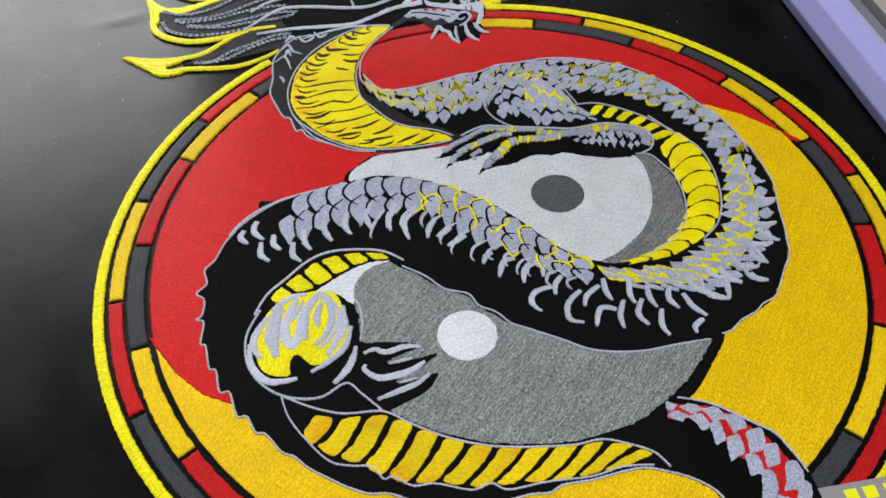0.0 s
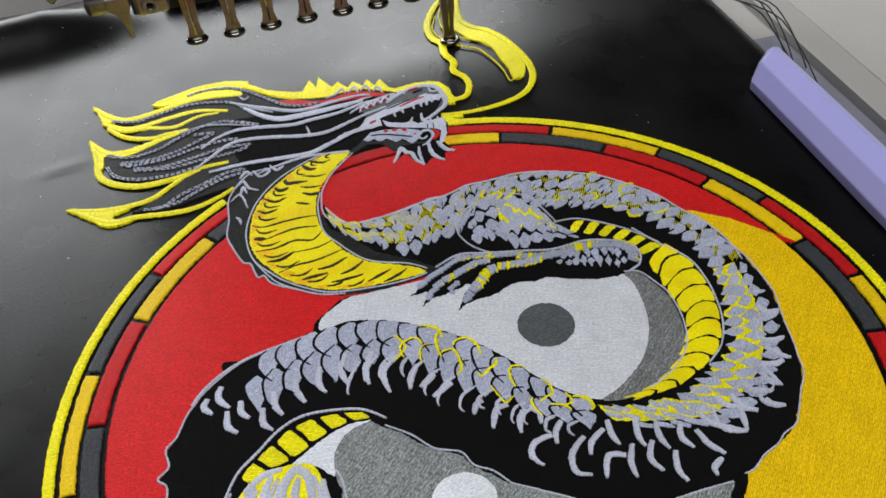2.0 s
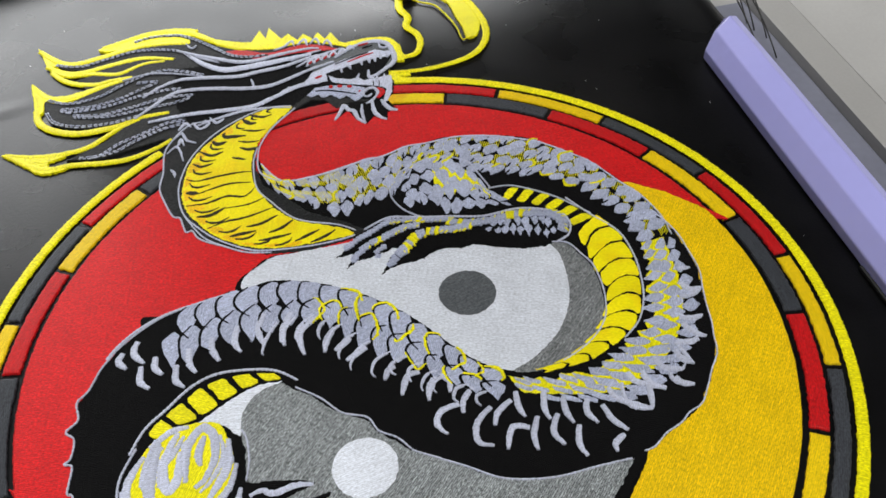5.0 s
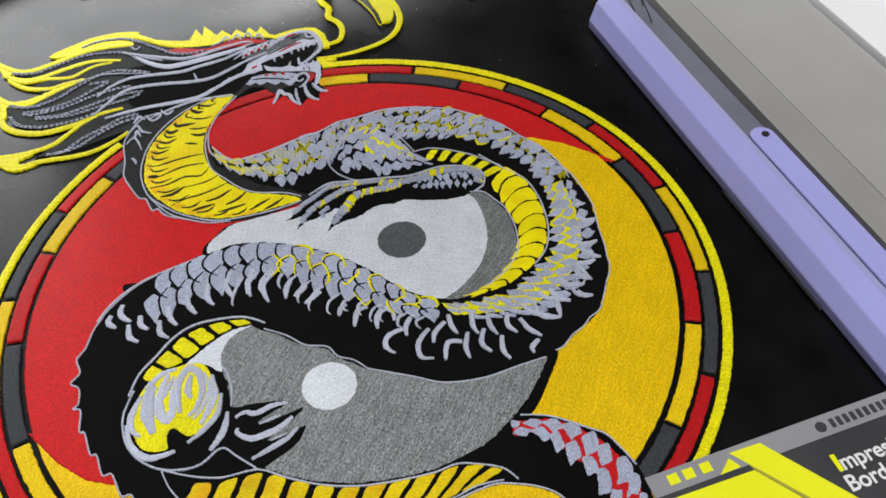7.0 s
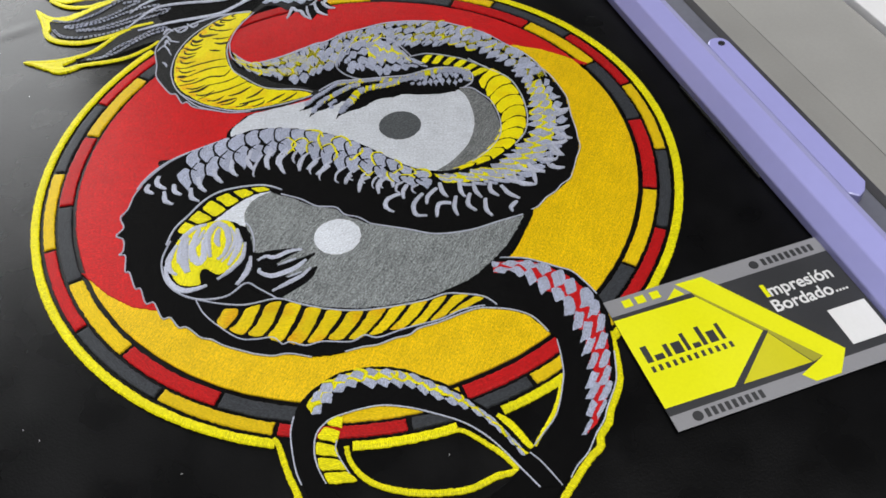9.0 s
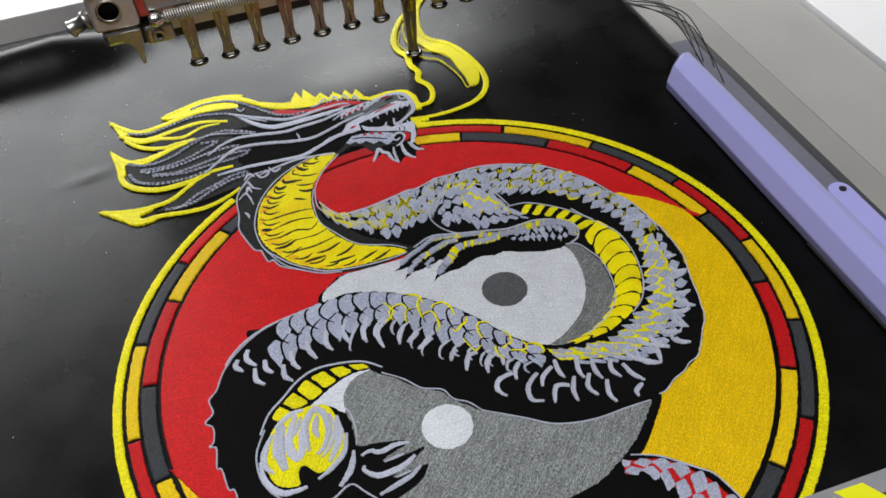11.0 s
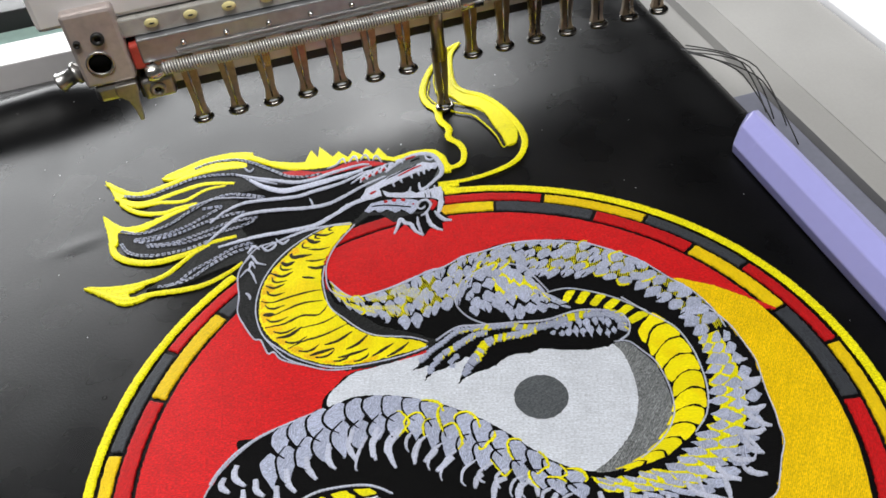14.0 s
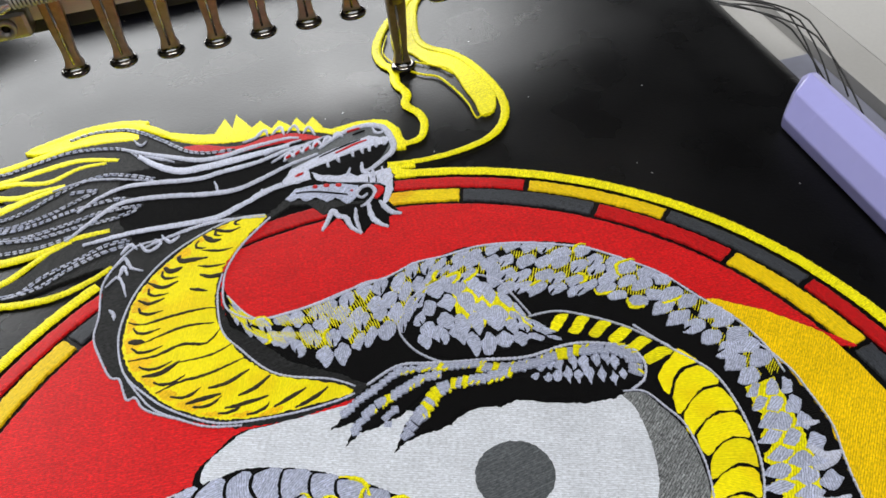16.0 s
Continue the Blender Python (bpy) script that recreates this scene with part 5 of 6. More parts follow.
stitch_fill("crest", CREST, 0.72, LEMON, 90, dragon, rounded=False, label="lemon spiky crest above the head")
stitch_fill("crest_strip", CREST_RED, 0.66, DEEP, 80, mane)
stitch_fill("snout", SNOUT, 0.70, DARKGREY, 70, mane, label="dark grey snout")
stitch_fill("beard", BEARD, 0.66, BLACK, 70, mane, rounded=False, label="black pointed beard under the chin")
stitch_fill("jaw", JAW, 0.68, BLACK, 70, mane, label="black lower jaw")
stitch_fill("mouth", MOUTH, 0.78, BLACK, 20, mane)
stitch_fill("upper_lip", LIP, 0.84, STRAND, 60, mane, rounded=False, label="pale silver upper lip")
stitch_fill("lower_lip", LOWER_LIP, 0.84, STRAND, 60, mane, rounded=False, label="pale silver lower lip")
stitch_fill("chin", CHIN, 0.82, SILVER, 60, mane, rounded=False, label="silver chin with red spots")
for pts in (LOCK1, LOCK3, LOCK4):
    stitch_fill("mane_lock", pts, 0.60, LEMON, 20, mane, label="lemon yellow lock of the mane", jag=0.3)
for pts in (TIPFILL1, TIPFILL2, TIPFILL3):
    stitch_fill("mane_tip", pts, 0.52, LEMON, 45, mane, rounded=False)
stitch_fill("flame_fill", FLAME, 0.36, LEMON, 30, label="half-stitched yellow flame of the whisker")
stitch_fill("flame_join", FLAME_JOIN, 0.40, LEMON, 90, rounded=False)

# limbs
thigh = stitch_fill("foreleg", THIGH, 0.78, BLACK, 20, dragon)
for pts in (FINGERS, THUMB):
    stitch_fill("claw_ground", pts, 0.80, BLACK, 60, thigh, rounded=False, label="black ground of the pointed claws", jag=0.3)


def joined(bm, other, index):
    """Adds another bmesh to bm, with a material slot of its own."""
    for f in other.faces:
        f.material_index = index
    tmp = bpy.data.meshes.new("piece")
    other.to_mesh(tmp)
    other.free()
    bm.from_mesh(tmp)
    bpy.data.meshes.remove(tmp)


def tick_strip(name, pts, widths, z, parent, gold=0.4, pitch=1.25, seed=1):
    """A strip of short satin bars side by side, some of them yellow."""
    rng = random.Random(seed)
    c = smooth_line(pts, step=pitch)
    d = np.gradient(c, axis=0)
    side = np.stack([-d[:, 1], d[:, 0]], 1) / (np.linalg.norm(d, axis=1)[:, None] + 1e-9)
    bm = bmesh.new()
    for i, (p, n) in enumerate(zip(c, side)):
        w = widths[0] + (widths[1] - widths[0]) * i / len(c)
        lean = d[i] / np.linalg.norm(d[i]) * rng.uniform(0.2, 0.9)
        a, b = p - n * w * rng.uniform(0.42, 0.58) - lean, p + n * w * rng.uniform(0.42, 0.58) + lean
        joined(bm, satin([a, b], pitch * rng.uniform(1.3, 1.6), z + 0.02 * (i % 5), 0.5, (0.95, 0.95), 0.1, False, i + seed, 0.6), 1 if rng.random() < gold * 0.35 else 0)
        if rng.random() < gold * 1.3:
            m = p + n * w * rng.uniform(0.1, 0.4)
            joined(bm, satin([m - lean, m + n * w * 0.35 + lean], 0.8, z + 0.12, 0.4, (0.7, 0.7), 0.1, False, i, 0.5), 1)
    tagged(part(name, bm, [SILVER, LEMON], parent), kind="stuff")


tick_strip("finger_strip", [(6.8, 51.6), (-1.0, 50.2), (-8.8, 49.4), (-13.2, 48.0)], (2.0, 1.6), 0.92, thigh, 0.45, seed=1)
tick_strip("finger_strip", [(-13.7, 48.6), (-18.2, 43.4), (-22.1, 39.4), (-25.4, 35.0)], (1.6, 1.7), 0.92, thigh, 0.0, seed=2)
tick_strip("finger_strip", [(-4.0, 47.6), (-8.0, 46.0), (-12.0, 42.7), (-17.2, 38.4), (-19.4, 36.0)], (2.2, 2.4), 0.92, thigh, 0.4, seed=3)
tick_strip("finger_strip", [(-19.4, 36.0), (-21.0, 33.0), (-22.0, 30.4)], (2.2, 1.5), 0.92, thigh, 0.0, seed=4)
tick_strip("finger_strip", [(-13.4, 36.8), (-15.2, 34.4), (-14.4, 32.8)], (1.4, 1.4), 0.92, thigh, 0.0, seed=5)
tick_strip("finger_strip", [(13.5, 48.9), (7.2, 46.9), (0.1, 45.1), (-3.9, 42.2), (-5.7, 38.1), (-7.0, 35.6)], (2.4, 3.6), 0.92, thigh, 0.45, seed=6)
tick_strip("finger_strip", [(-7.0, 35.6), (-8.6, 32.4), (-10.0, 29.6)], (3.8, 1.6), 0.92, thigh, 0.0, seed=7)
tick_strip("arm_strip", [(6.4, 50.2), (14.4, 50.6), (19.5, 52.0), (26.8, 55.4), (34.1, 57.0), (40.2, 56.8), (43.6, 54.0), (44.0, 50.4)], (2.6, 3.4), 0.92, thigh, 0.36, seed=8)


FAN = ((-0.15, -1.05), (0.45, -0.8), (1.0, -0.2), (0.9, 0.15), (0.68, 0.55), (0.5, 1.1), (0.0, 0.8), (-0.5, 0.4), (-0.85, -0.1), (-0.8, -0.6))
GEM = ((-0.55, -0.75), (0.0, -1.05), (0.6, -0.75), (0.95, -0.1), (0.65, 0.6), (0.1, 1.1), (-0.45, 0.65), (-0.95, 0.1), (-0.85, -0.4))
DIAMOND = ((-1.0, -0.15), (-0.5, -0.7), (0.0, -1.05), (0.6, -0.65), (1.0, -0.1), (0.6, 0.5), (0.15, 1.05), (-0.4, 0.6))


def scale_rows(edges, cols, rows, z, mat, parent, edging, share=0.45, seed=1, lap=(0.95, 1.15), shear=0.25, jit=1.0, shape=GEM, span=(0.0, 1.0), tall=0.0):
    """Rows of stitched scales between two edges; short bright stitches fill some of the gaps."""
    at = band(*edges)
    rng = random.Random(seed)
    done = 0
    for c in range(cols):
        if tall:                                   # as many rows as the strip is wide there
            rows = max(2, round(float(np.linalg.norm(at((c + 0.5) / cols, 1) - at((c + 0.5) / cols, 0))) / tall))
        for r in range(rows - 1, -1, -1):
            u0 = (c + 0.5 * (r % 2) + jit * rng.uniform(-0.14, 0.14)) / cols
            v0 = (r + 0.5) / rows + jit * rng.uniform(-0.07, 0.07)
            if not 0.0 < u0 < 0.985:
                continue
            du, dv = 0.5 * lap[0] / cols * rng.uniform(0.86, 1.04), 0.5 * lap[1] / rows * rng.uniform(0.85, 1.1)
            pts = []
            for a, b in shape:
                v = v0 + (b + jit * rng.uniform(-0.12, 0.12)) * dv
                u = u0 + (a + jit * rng.uniform(-0.12, 0.12)) * du + shear * (v - 0.5) / cols
                pts.append(tuple(at(min(1, max(0, u)), min(1.14, max(-0.035, v)))))
            line = smooth_line(pts, True, 0.45)
            done += 1
            h = z + 0.002 * done
            bm = fill(line, h, rng.uniform(20, 110), 0.4, 0.14, 0.3, counter[0] + done)
            if shape is FAN:
                joined(bm, satin([pts[k % len(pts)] for k in range(5, 11)], rng.uniform(0.7, 0.95), h + 0.06, 0.3, (0.4, 0.4), 0.1, False, done, 0.5), 2)
            # a dark slit here and there within a scale
            if rng.random() < 0.22 and shape is GEM:
                p, q = np.array(at(u0, min(1, v0 + 0.2 * dv))), np.array(at(min(1, u0 + 0.1 * du), min(1.1, v0 + 1.0 * dv)))
                joined(bm, satin([p, q], rng.uniform(0.4, 0.8), h + 0.05, 0.3, (0.3, 0.9), 0.1, False, done, 0.5), 2)
            if edging is not None and span[0] <= u0 <= span[1] and rng.random() < share:
                n, first = len(line), rng.randrange(len(line))
                count = int(n * rng.uniform(0.25, 0.6))
                run = line[[(first + k) % n for k in range(count)]]
                mid = line.mean(axis=0)
                out = (run - mid) / (np.linalg.norm(run - mid, axis=1)[:, None] + 1e-9)
                joined(bm, satin(run[::2] + out[::2] * 0.3, rng.uniform(0.8, 1.25), h + 0.08, 0.35, (0.6, 0.5), 0.2, False, done, 0.5), 1)
            part("scale", bm, [mat, edging or BLACK, BLACK], parent)


def hatching(edges, z, parent, v0, v1, seed=1):
    """Short parallel yellow stitches in patches, which show in the gaps between the scales."""
    at = band(*edges)
    rng = random.Random(seed)
    bm = bmesh.new()
    for k in range(int(at.length / 0.75)):
        u = 0.75 * (k + 0.5) / at.length
        for m in range(5):
            a = v0 + (v1 - v0) * m / 5
            if u > 0.99 or noise.noise(Vector((u * 26, m * 1.7, seed))) < -0.12:
                continue
            p, q = at(u, a), at(min(1, u + 0.008), a + (v1 - v0) / 5 * rng.uniform(0.8, 1.1))
            joined(bm, satin([p, q], rng.uniform(0.34, 0.5), z + 0.01 * rng.random(), 0.3, (0.8, 0.6), 0.05, False, k, 1.2), 0)
    tagged(part("hatching", bm, LEMON, parent), kind="stuff")


def underlay(edges, mat, z, parent, v0, v1, u0=0.0, u1=1.0, count=40, seed=1, name="underlay"):
    """A ragged strip of bright stitches beneath the scales."""
    at = band(*edges)
    rng = random.Random(seed)
    top = [tuple(at(u0 + (u1 - u0) * k / count, v0)) for k in range(count + 1)]
    low = [tuple(at(u0 + (u1 - u0) * k / count, v1 + rng.uniform(-0.12, 0.12))) for k in range(count, -1, -1)]
    stitch_fill(name, top + low, z, mat, 80, parent, rounded=False, jag=0.25, high=0.3)


def plates(edges, count, z, mat, parent, lean=0.0, gap=0.2, seed=3, name="belly_plate", bow=0.0):
    """Belly plates: slanting bars between two edges with dark gaps."""
    at = band(*edges)
    rng = random.Random(seed)
    for c in range(count):
        u0, u1 = (c + gap * 0.5) / count, (c + 1 - gap * 0.5) / count
        pts = []
        for v in (0.0, 0.33, 0.66, 1.0):
            pts.append((u0 + lean * (0.5 - v) / count + bow * (v - v * v) / count + 0.05 * math.cos(math.pi * v) ** 2 / count, v + (0.04 if v == 0.0 else -0.04 if v == 1.0 else 0.0)))
        for v in (1.0, 0.66, 0.33, 0.0):
            pts.append((u1 + lean * (0.5 - v) / count + (bow * (v - v * v) - 0.05 * math.cos(math.pi * v) ** 2 - rng.uniform(0, 0.08)) / count, v))
        pts = [tuple(at(min(1, max(0, u)), v)) for u, v in pts]
        stitch_fill(name, pts, z + 0.01 * (c % 3), mat, rng.uniform(-20, 20), parent, high=0.5, step=0.9, jag=0.15, soft=0.35)


hatching((BANDA0, BANDA1), 0.68, dragon, 0.04, 0.80, seed=4)
scale_rows((BANDA0, BANDA1), 35, 3, 0.78, SILVER, dragon, LEMON, 0.12, seed=4, lap=(1.12, 1.14), shape=GEM, tall=5.4)
stitch_line("contour_line", BANDA0, 0.55, 0.80, STRAND, dragon, (0.8, 0.8), 0.45, step=0.3, bead=0.35)
underlay((BANDB0, BANDB1), LEMON, 0.69, dragon, 0.28, 0.92, seed=5, name="hem_ground")
scale_rows((BANDB0, BANDB1), 19, 3, 0.76, SILVER, dragon, None, seed=5, lap=(1.0, 1.2), shear=0.9, shape=DIAMOND)
stitch_line("contour_line", BODY_R[:18], 0.45, 0.70, STRAND, dragon, (1, 1), 0.4, step=0.3, bead=0.5)
stitch_line("contour_line", NECK[3:16], 0.6, 0.76, STRAND, dragon, (1, 1), 0.4, step=0.3, bead=0.4)
scale_rows((BANDC0, BANDC1), 18, 2, 0.78, SILVER, dragon, LEMON, 0.65, seed=6, lap=(1.42, 1.34), jit=0.45, shape=FAN, span=(0.36, 1.0))
underlay((BANDT0, BANDT1), DEEP, 0.70, dragon, 0.06, 0.82, seed=7)
scale_rows((BANDT0, BANDT1), 14, 2, 0.76, SILVER, dragon, None, seed=7, lap=(1.12, 1.12), shape=DIAMOND)
underlay((BANDU0, BANDU1), LEMON, 0.84, dragon, 0.03, 0.7, seed=8)
scale_rows((BANDU0, BANDU1), 17, 2, 0.90, SILVER, dragon, LEMON, 0.3, seed=8, lap=(1.1, 1.15), shape=DIAMOND)
underlay((THIGHA0, THIGHA1), LEMON, 0.82, thigh, 0.04, 0.62, 0.3, 0.86, seed=9, name="hem_ground")
scale_rows((THIGHA0, THIGHA1), 9, 4, 0.88, SILVER, thigh, None, seed=9, lap=(1.2, 1.2), shape=GEM)
scale_rows(([(19, 51), (25, 54), (32, 55.8), (38, 55.6), (42, 53)], [(18, 46.5), (25, 47), (32, 46.5), (38, 46.6), (42, 48)]), 9, 2, 0.86, SILVER, thigh, None, seed=10, lap=(1.0, 1.1), shape=DIAMOND, jit=1.6)
plates((BELLYL0, BELLYL1), 13, 0.86, GOLD, dragon, lean=0.9, gap=0.2, bow=0.5)
plates((BELLYR0, BELLYR1), 11, 0.86, THROATY, dragon, lean=-0.25, gap=0.05, seed=5, bow=-1.4)
plates((BELLYS0, BELLYS1), 6, 0.86, LEMON, dragon, lean=0.5, gap=0.34, seed=6)
plates((BELLYI0, BELLYI1), 6, 0.90, LEMON, dragon, lean=-0.4, gap=0.16, seed=7)
plates((BELLYC0, BELLYC1), 5, 0.96, LEMON, dragon, lean=0.3, gap=0.14, seed=8)

for w, pts in GOLD_LINES:
    stitch_line("gold_outline", pts, w * 1.22, 0.42, LEMON, cloth_thing, (0.7, 0.6), step=0.5, jag=0.15)


def running(name, pts, z, parent, rows=2, seed=1):
    """Rows of single short stitches laid end to end."""
    rng = random.Random(seed)
    c = smooth_line(pts, step=0.25)
    d = np.gradient(c, axis=0)
    side = np.stack([-d[:, 1], d[:, 0]], 1) / (np.linalg.norm(d, axis=1)[:, None] + 1e-9)
    bm = bmesh.new()
    for r in range(rows):
        k = rng.randrange(4)
        while k + 7 < len(c):
            n = rng.choice((5, 6, 7))
            off = (r - (rows - 1) / 2) * 0.85 + rng.uniform(-0.08, 0.08)
            joined(bm, satin(c[[k, k + n // 2, k + n]] + side[[k, k + n // 2, k + n]] * off, rng.uniform(0.5, 0.72), z, 0.4, (0.7, 0.7), 0.06, False, k, 0.5), rng.choice((0, 0, 1)))
            k += n + rng.choice((2, 2, 3))
    tagged(part(name, bm, [STRAND, SILVER], parent), kind="stuff")


for k, (w, pts) in enumerate(SILVER_LINES):
    if w < 1.45 and min(p[0] for p in pts) < -101 and len(pts) > 4:
        stitch_line("strand_ground", pts, 2.3, 0.62, CHARCOAL, dragon, (0.5, 0.5), 0.24, jag=0.15)
        running("running_stitch", pts, 0.80, dragon, 2, k)
    else:
        stitch_line("silver_strand", pts, w * (1.22 if w > 1.45 else 1.05), 0.86, STRAND, dragon, (0.5, 0.5), 0.5, step=0.5, jag=0.16)
for w, pts in LINE_LINES:
    stitch_line("contour_line", pts, max(w * 0.85, 0.5), 0.82, STRAND, dragon, (0.9, 0.9), 0.45, step=0.3, bead=0.4)
for w, pts in HOOK_LINES:
    stitch_line("hook_scale", pts, w * 1.4, 0.80, STRAND, dragon, (0.75, 0.45), 0.5, step=0.5, jag=0.14)
lower_edge = band(BANDC0, BANDC1)
hook_rng = random.Random(31)
for k in range(14):
    u = 0.34 + 0.66 * k / 14 + hook_rng.uniform(-0.012, 0.012)
    c, tip = hook_rng.uniform(0.010, 0.018), 1.40 + 0.22 * hook_rng.random()
    stitch_line("hook_scale", [tuple(lower_edge(max(0, u + 0.006), 0.84)), tuple(lower_edge(max(0, u - 0.6 * c), 1.0)), tuple(lower_edge(max(0, u - c), 1.18)), tuple(lower_edge(min(1, u - 0.3 * c), tip - 0.08)),
                                  tuple(lower_edge(min(1, u + 0.7 * c), tip))], hook_rng.uniform(0.9, 1.2), 0.84, STRAND, dragon, (0.7, 0.4), 0.5)
gullet = band(THROAT[:18], [THROAT[0]] + THROAT[:16:-1])
for k in range(15):
    u, t = 0.10 + 0.80 * k / 15, 0.14 + 0.06 * (k % 3)
    stitch_fill("rib_shade", [tuple(gullet(u + a, b)) for a, b in ((-0.016, 0.03), (0.02, 0.03), (0.022, 0.6 * t), (0.006, t), (-0.012, 0.7 * t))], 0.875, ORANGE, 60, throat, jag=0.3, high=0.2, soft=0.2)
    hook = [tuple(gullet(u - 0.030 + a, b)) for a, b in ((-0.012, 0.10), (0.002, 0.14), (0.010, 0.22), (0.010, 0.30), (0.006, 0.40))]
    stitch_line("crease", hook, 0.95, 0.90, BROWN, throat, (0.6, 0.15), 0.25, jag=0.12)
for w, pts in CREASE_LINES:
    stitch_line("crease", pts, w * 1.45, 0.88, BROWN, throat, (0.4, 0.3), 0.25, jag=0.12)
for w, pts in SCARLET_LINES:
    stitch_line("red_fleck", pts, w, 0.92, DEEP, mane, (0.6, 0.6), 0.4)
for w, pts in INK_LINES:
    stitch_line("dark_line", pts, w, 1.0, BLACK, mane, (0.6, 0.6), 0.3)
stitch_line("contour_line", [tuple(p) for p in LOOP[1:33]], 0.55, 0.72, STRAND, dragon, (1, 1), 0.5, step=0.3, bead=0.4)
stitch_line("contour_line", [tuple(p) for p in LOOP_B[1:15]], 0.55, 0.74, STRAND, dragon, (1, 1), 0.5, step=0.3, bead=0.4)

# ---- lilac clamps of the frame ----
def clamp(name, u, v0, v1, z0, profile, label):
    """A long moulded bar across the machine's width; the profile is in millimetres, its near end is v0."""
    ob = thing(name, label, "clamp")
    bm = bmesh.new()
    steps = [(v1, 0.80, 0.75), (v1 - 2.5, 1.0, 1.0), (v1 - 24, 1.0, 1.0), (v0, 1.0, 1.0)]
    rings = []
    for v, sx, sz in steps:
        ring = []
        for x, z in profile:
            shift = max(0.0, 6.5 - 0.65 * x) if v > v1 - 9 else 0.0
            p = machine(u + x * sx, v - shift, z0 + z * sz)
            ring.append(bm.verts.new(p))
        rings.append(ring)
    n = len(profile)
    for a, b in zip(rings, rings[1:]):
        for i in range(n):
            bm.faces.new((a[i], a[(i + 1) % n], b[(i + 1) % n], b[i]))
    bm.faces.new(rings[0])
    bm.faces.new(list(reversed(rings[-1])))
    bevelled(bm, 0.0005, 2)
    for f in bm.faces:
        f.smooth = f.calc_area() < 2e-5
    part("bar", bm, LILAC, ob)
    return ob


HEX = [(-9.3, 0), (-9.3, 4.0), (-4.6, 10.2), (3.6, 12.0), (8.6, 9.0), (9.3, 3.0), (9.3, 0)]
clamp("frame_clamp", 112.4, -420, -57, 0.3, HEX, "lilac plastic clamp bar holding the cloth edge")

main_clamp = bpy.data.objects["frame_clamp"]
bm = bmesh.new()
m = Matrix.Translation(machine(0, 0)) @ Matrix.Rotation(TURN, 4, "Z")
box(bm, 101.9 * MM, 103.0 * MM, -0.245, -0.185, 0.0, 0.0014, m)
bevelled(bm, 0.0003)
part("base_lip", bm, BLACKIRON, main_clamp, "dark rubber lip under the clamp")

rear = thing("rear_clamp", "lilac plastic clamp bar lying behind the machine head", "clamp")
bm = bmesh.new()
box(bm, -0.122, 0.110, 0.090, 0.107, 0.0005, 0.008, m)
bevelled(bm, 0.002, 3)
part("bar", bm, LILAC, rear)

# lint and thread ends lying on the cloth
lint_rng = random.Random(21)
lint = thing("lint", "pale specks of lint on the black cloth", "lint", kind="stuff")
bm = bmesh.new()
for i in range(130):
    u, v = lint_rng.uniform(-230, 95), lint_rng.uniform(-330, 90)
    x, y = NEEDLE[0] + u * UX - v * UY, NEEDLE[1] + u * UY + v * UX
    if math.hypot(x, y) < 133:
        continue
    h = (cloth_height(u, v) + 0.12) * MM
    a, ln = lint_rng.uniform(0, 6.3), lint_rng.uniform(0.15, 0.8) * MM
    c = Vector((x * MM, y * MM, h))
    d = Vector((math.cos(a), math.sin(a), 0)) * ln
    tube([c - d * 0.5, c + Vector((d.y, -d.x, 0)) * 0.2, c + d * 0.5], 0.00009, 4, bm)
part("specks", bm, PALE, lint)

lower = thing("clamp_lever", "lilac plastic lever with a round hole beside the clamp", "lever")
bm = bmesh.new()
outline = [(-5.2, -261), (-2.0, -264), (2.0, -262), (5.2, -258)] + [(5.2 * math.cos(radians(a)), -160 + 5.2 * math.sin(radians(a))) for a in range(0, 181, 15)]
top = [bm.verts.new(machine(138.5 + x, v, -4.5)) for x, v in outline]
low = [bm.verts.new(machine(138.5 + x, v, -12.6)) for x, v in outline]
n = len(outline)
bm.faces.new(top)
bm.faces.new(list(reversed(low)))
for i in range(n):
    bm.faces.new((low[i], low[(i + 1) % n], top[(i + 1) % n], top[i]))
bevelled(bm, 0.0006, 2)
part("lever_arm", bm, LILAC, lower)
# the lever is solid; a black disc draws the hole's shade
part("pivot_hole", lathe([(1.6 * MM, 0), (1.6 * MM, 0.4 * MM)], Matrix.Translation(machine(139.5, -160, -4.5)), 16), BLACKIRON, lower, "black disc for the shaded pivot hole")

# loose black threads at the cloth's corner
rng = random.Random(11)
tuft = thing("loose_threads", "tangle of loose black threads at the cloth edge", "threads", kind="stuff")
bm = bmesh.new()
for i in range(5):
    u0, v0, reach, bulge = 123 + rng.uniform(-2, 2), rng.uniform(-6, 10), rng.uniform(45, 72), rng.uniform(7, 16)
    pts = []
    for k in range(15):
        s = k / 14
        pts.append(machine(u0 + bulge * math.sin(2.6 * s) + 12 * s * s, v0 - reach * s, 0.6 + 5 * math.sin(math.pi * s) - 12.6 * max(0.0, s - 0.55) * 2.0))
    tube(pts, 0.00034, 5, bm)
part("strands", bm, BLACKIRON, tuft)

# ---- business card ----
card = thing("business_card", "yellow and dark grey printed business card on the cloth", "card")
CARD = Matrix.Translation((0.1099, -0.1228, 0.00135)) @ Matrix.Rotation(radians(20.3), 4, "Z")
CARD_DARK = material("card_dark_print", (0.035, 0.036, 0.040), rough=0.4, grain=0.001, spread=0.08, bump=0.02)
CARD_GREY = material("card_grey_print", (0.26, 0.26, 0.28), rough=0.4, grain=0.001, spread=0.05, bump=0.02)
CARD_YELLOW = material("card_yellow_print", (0.80, 0.80, 0.004), rough=0.38, grain=0.001, spread=0.04, bump=0.02)
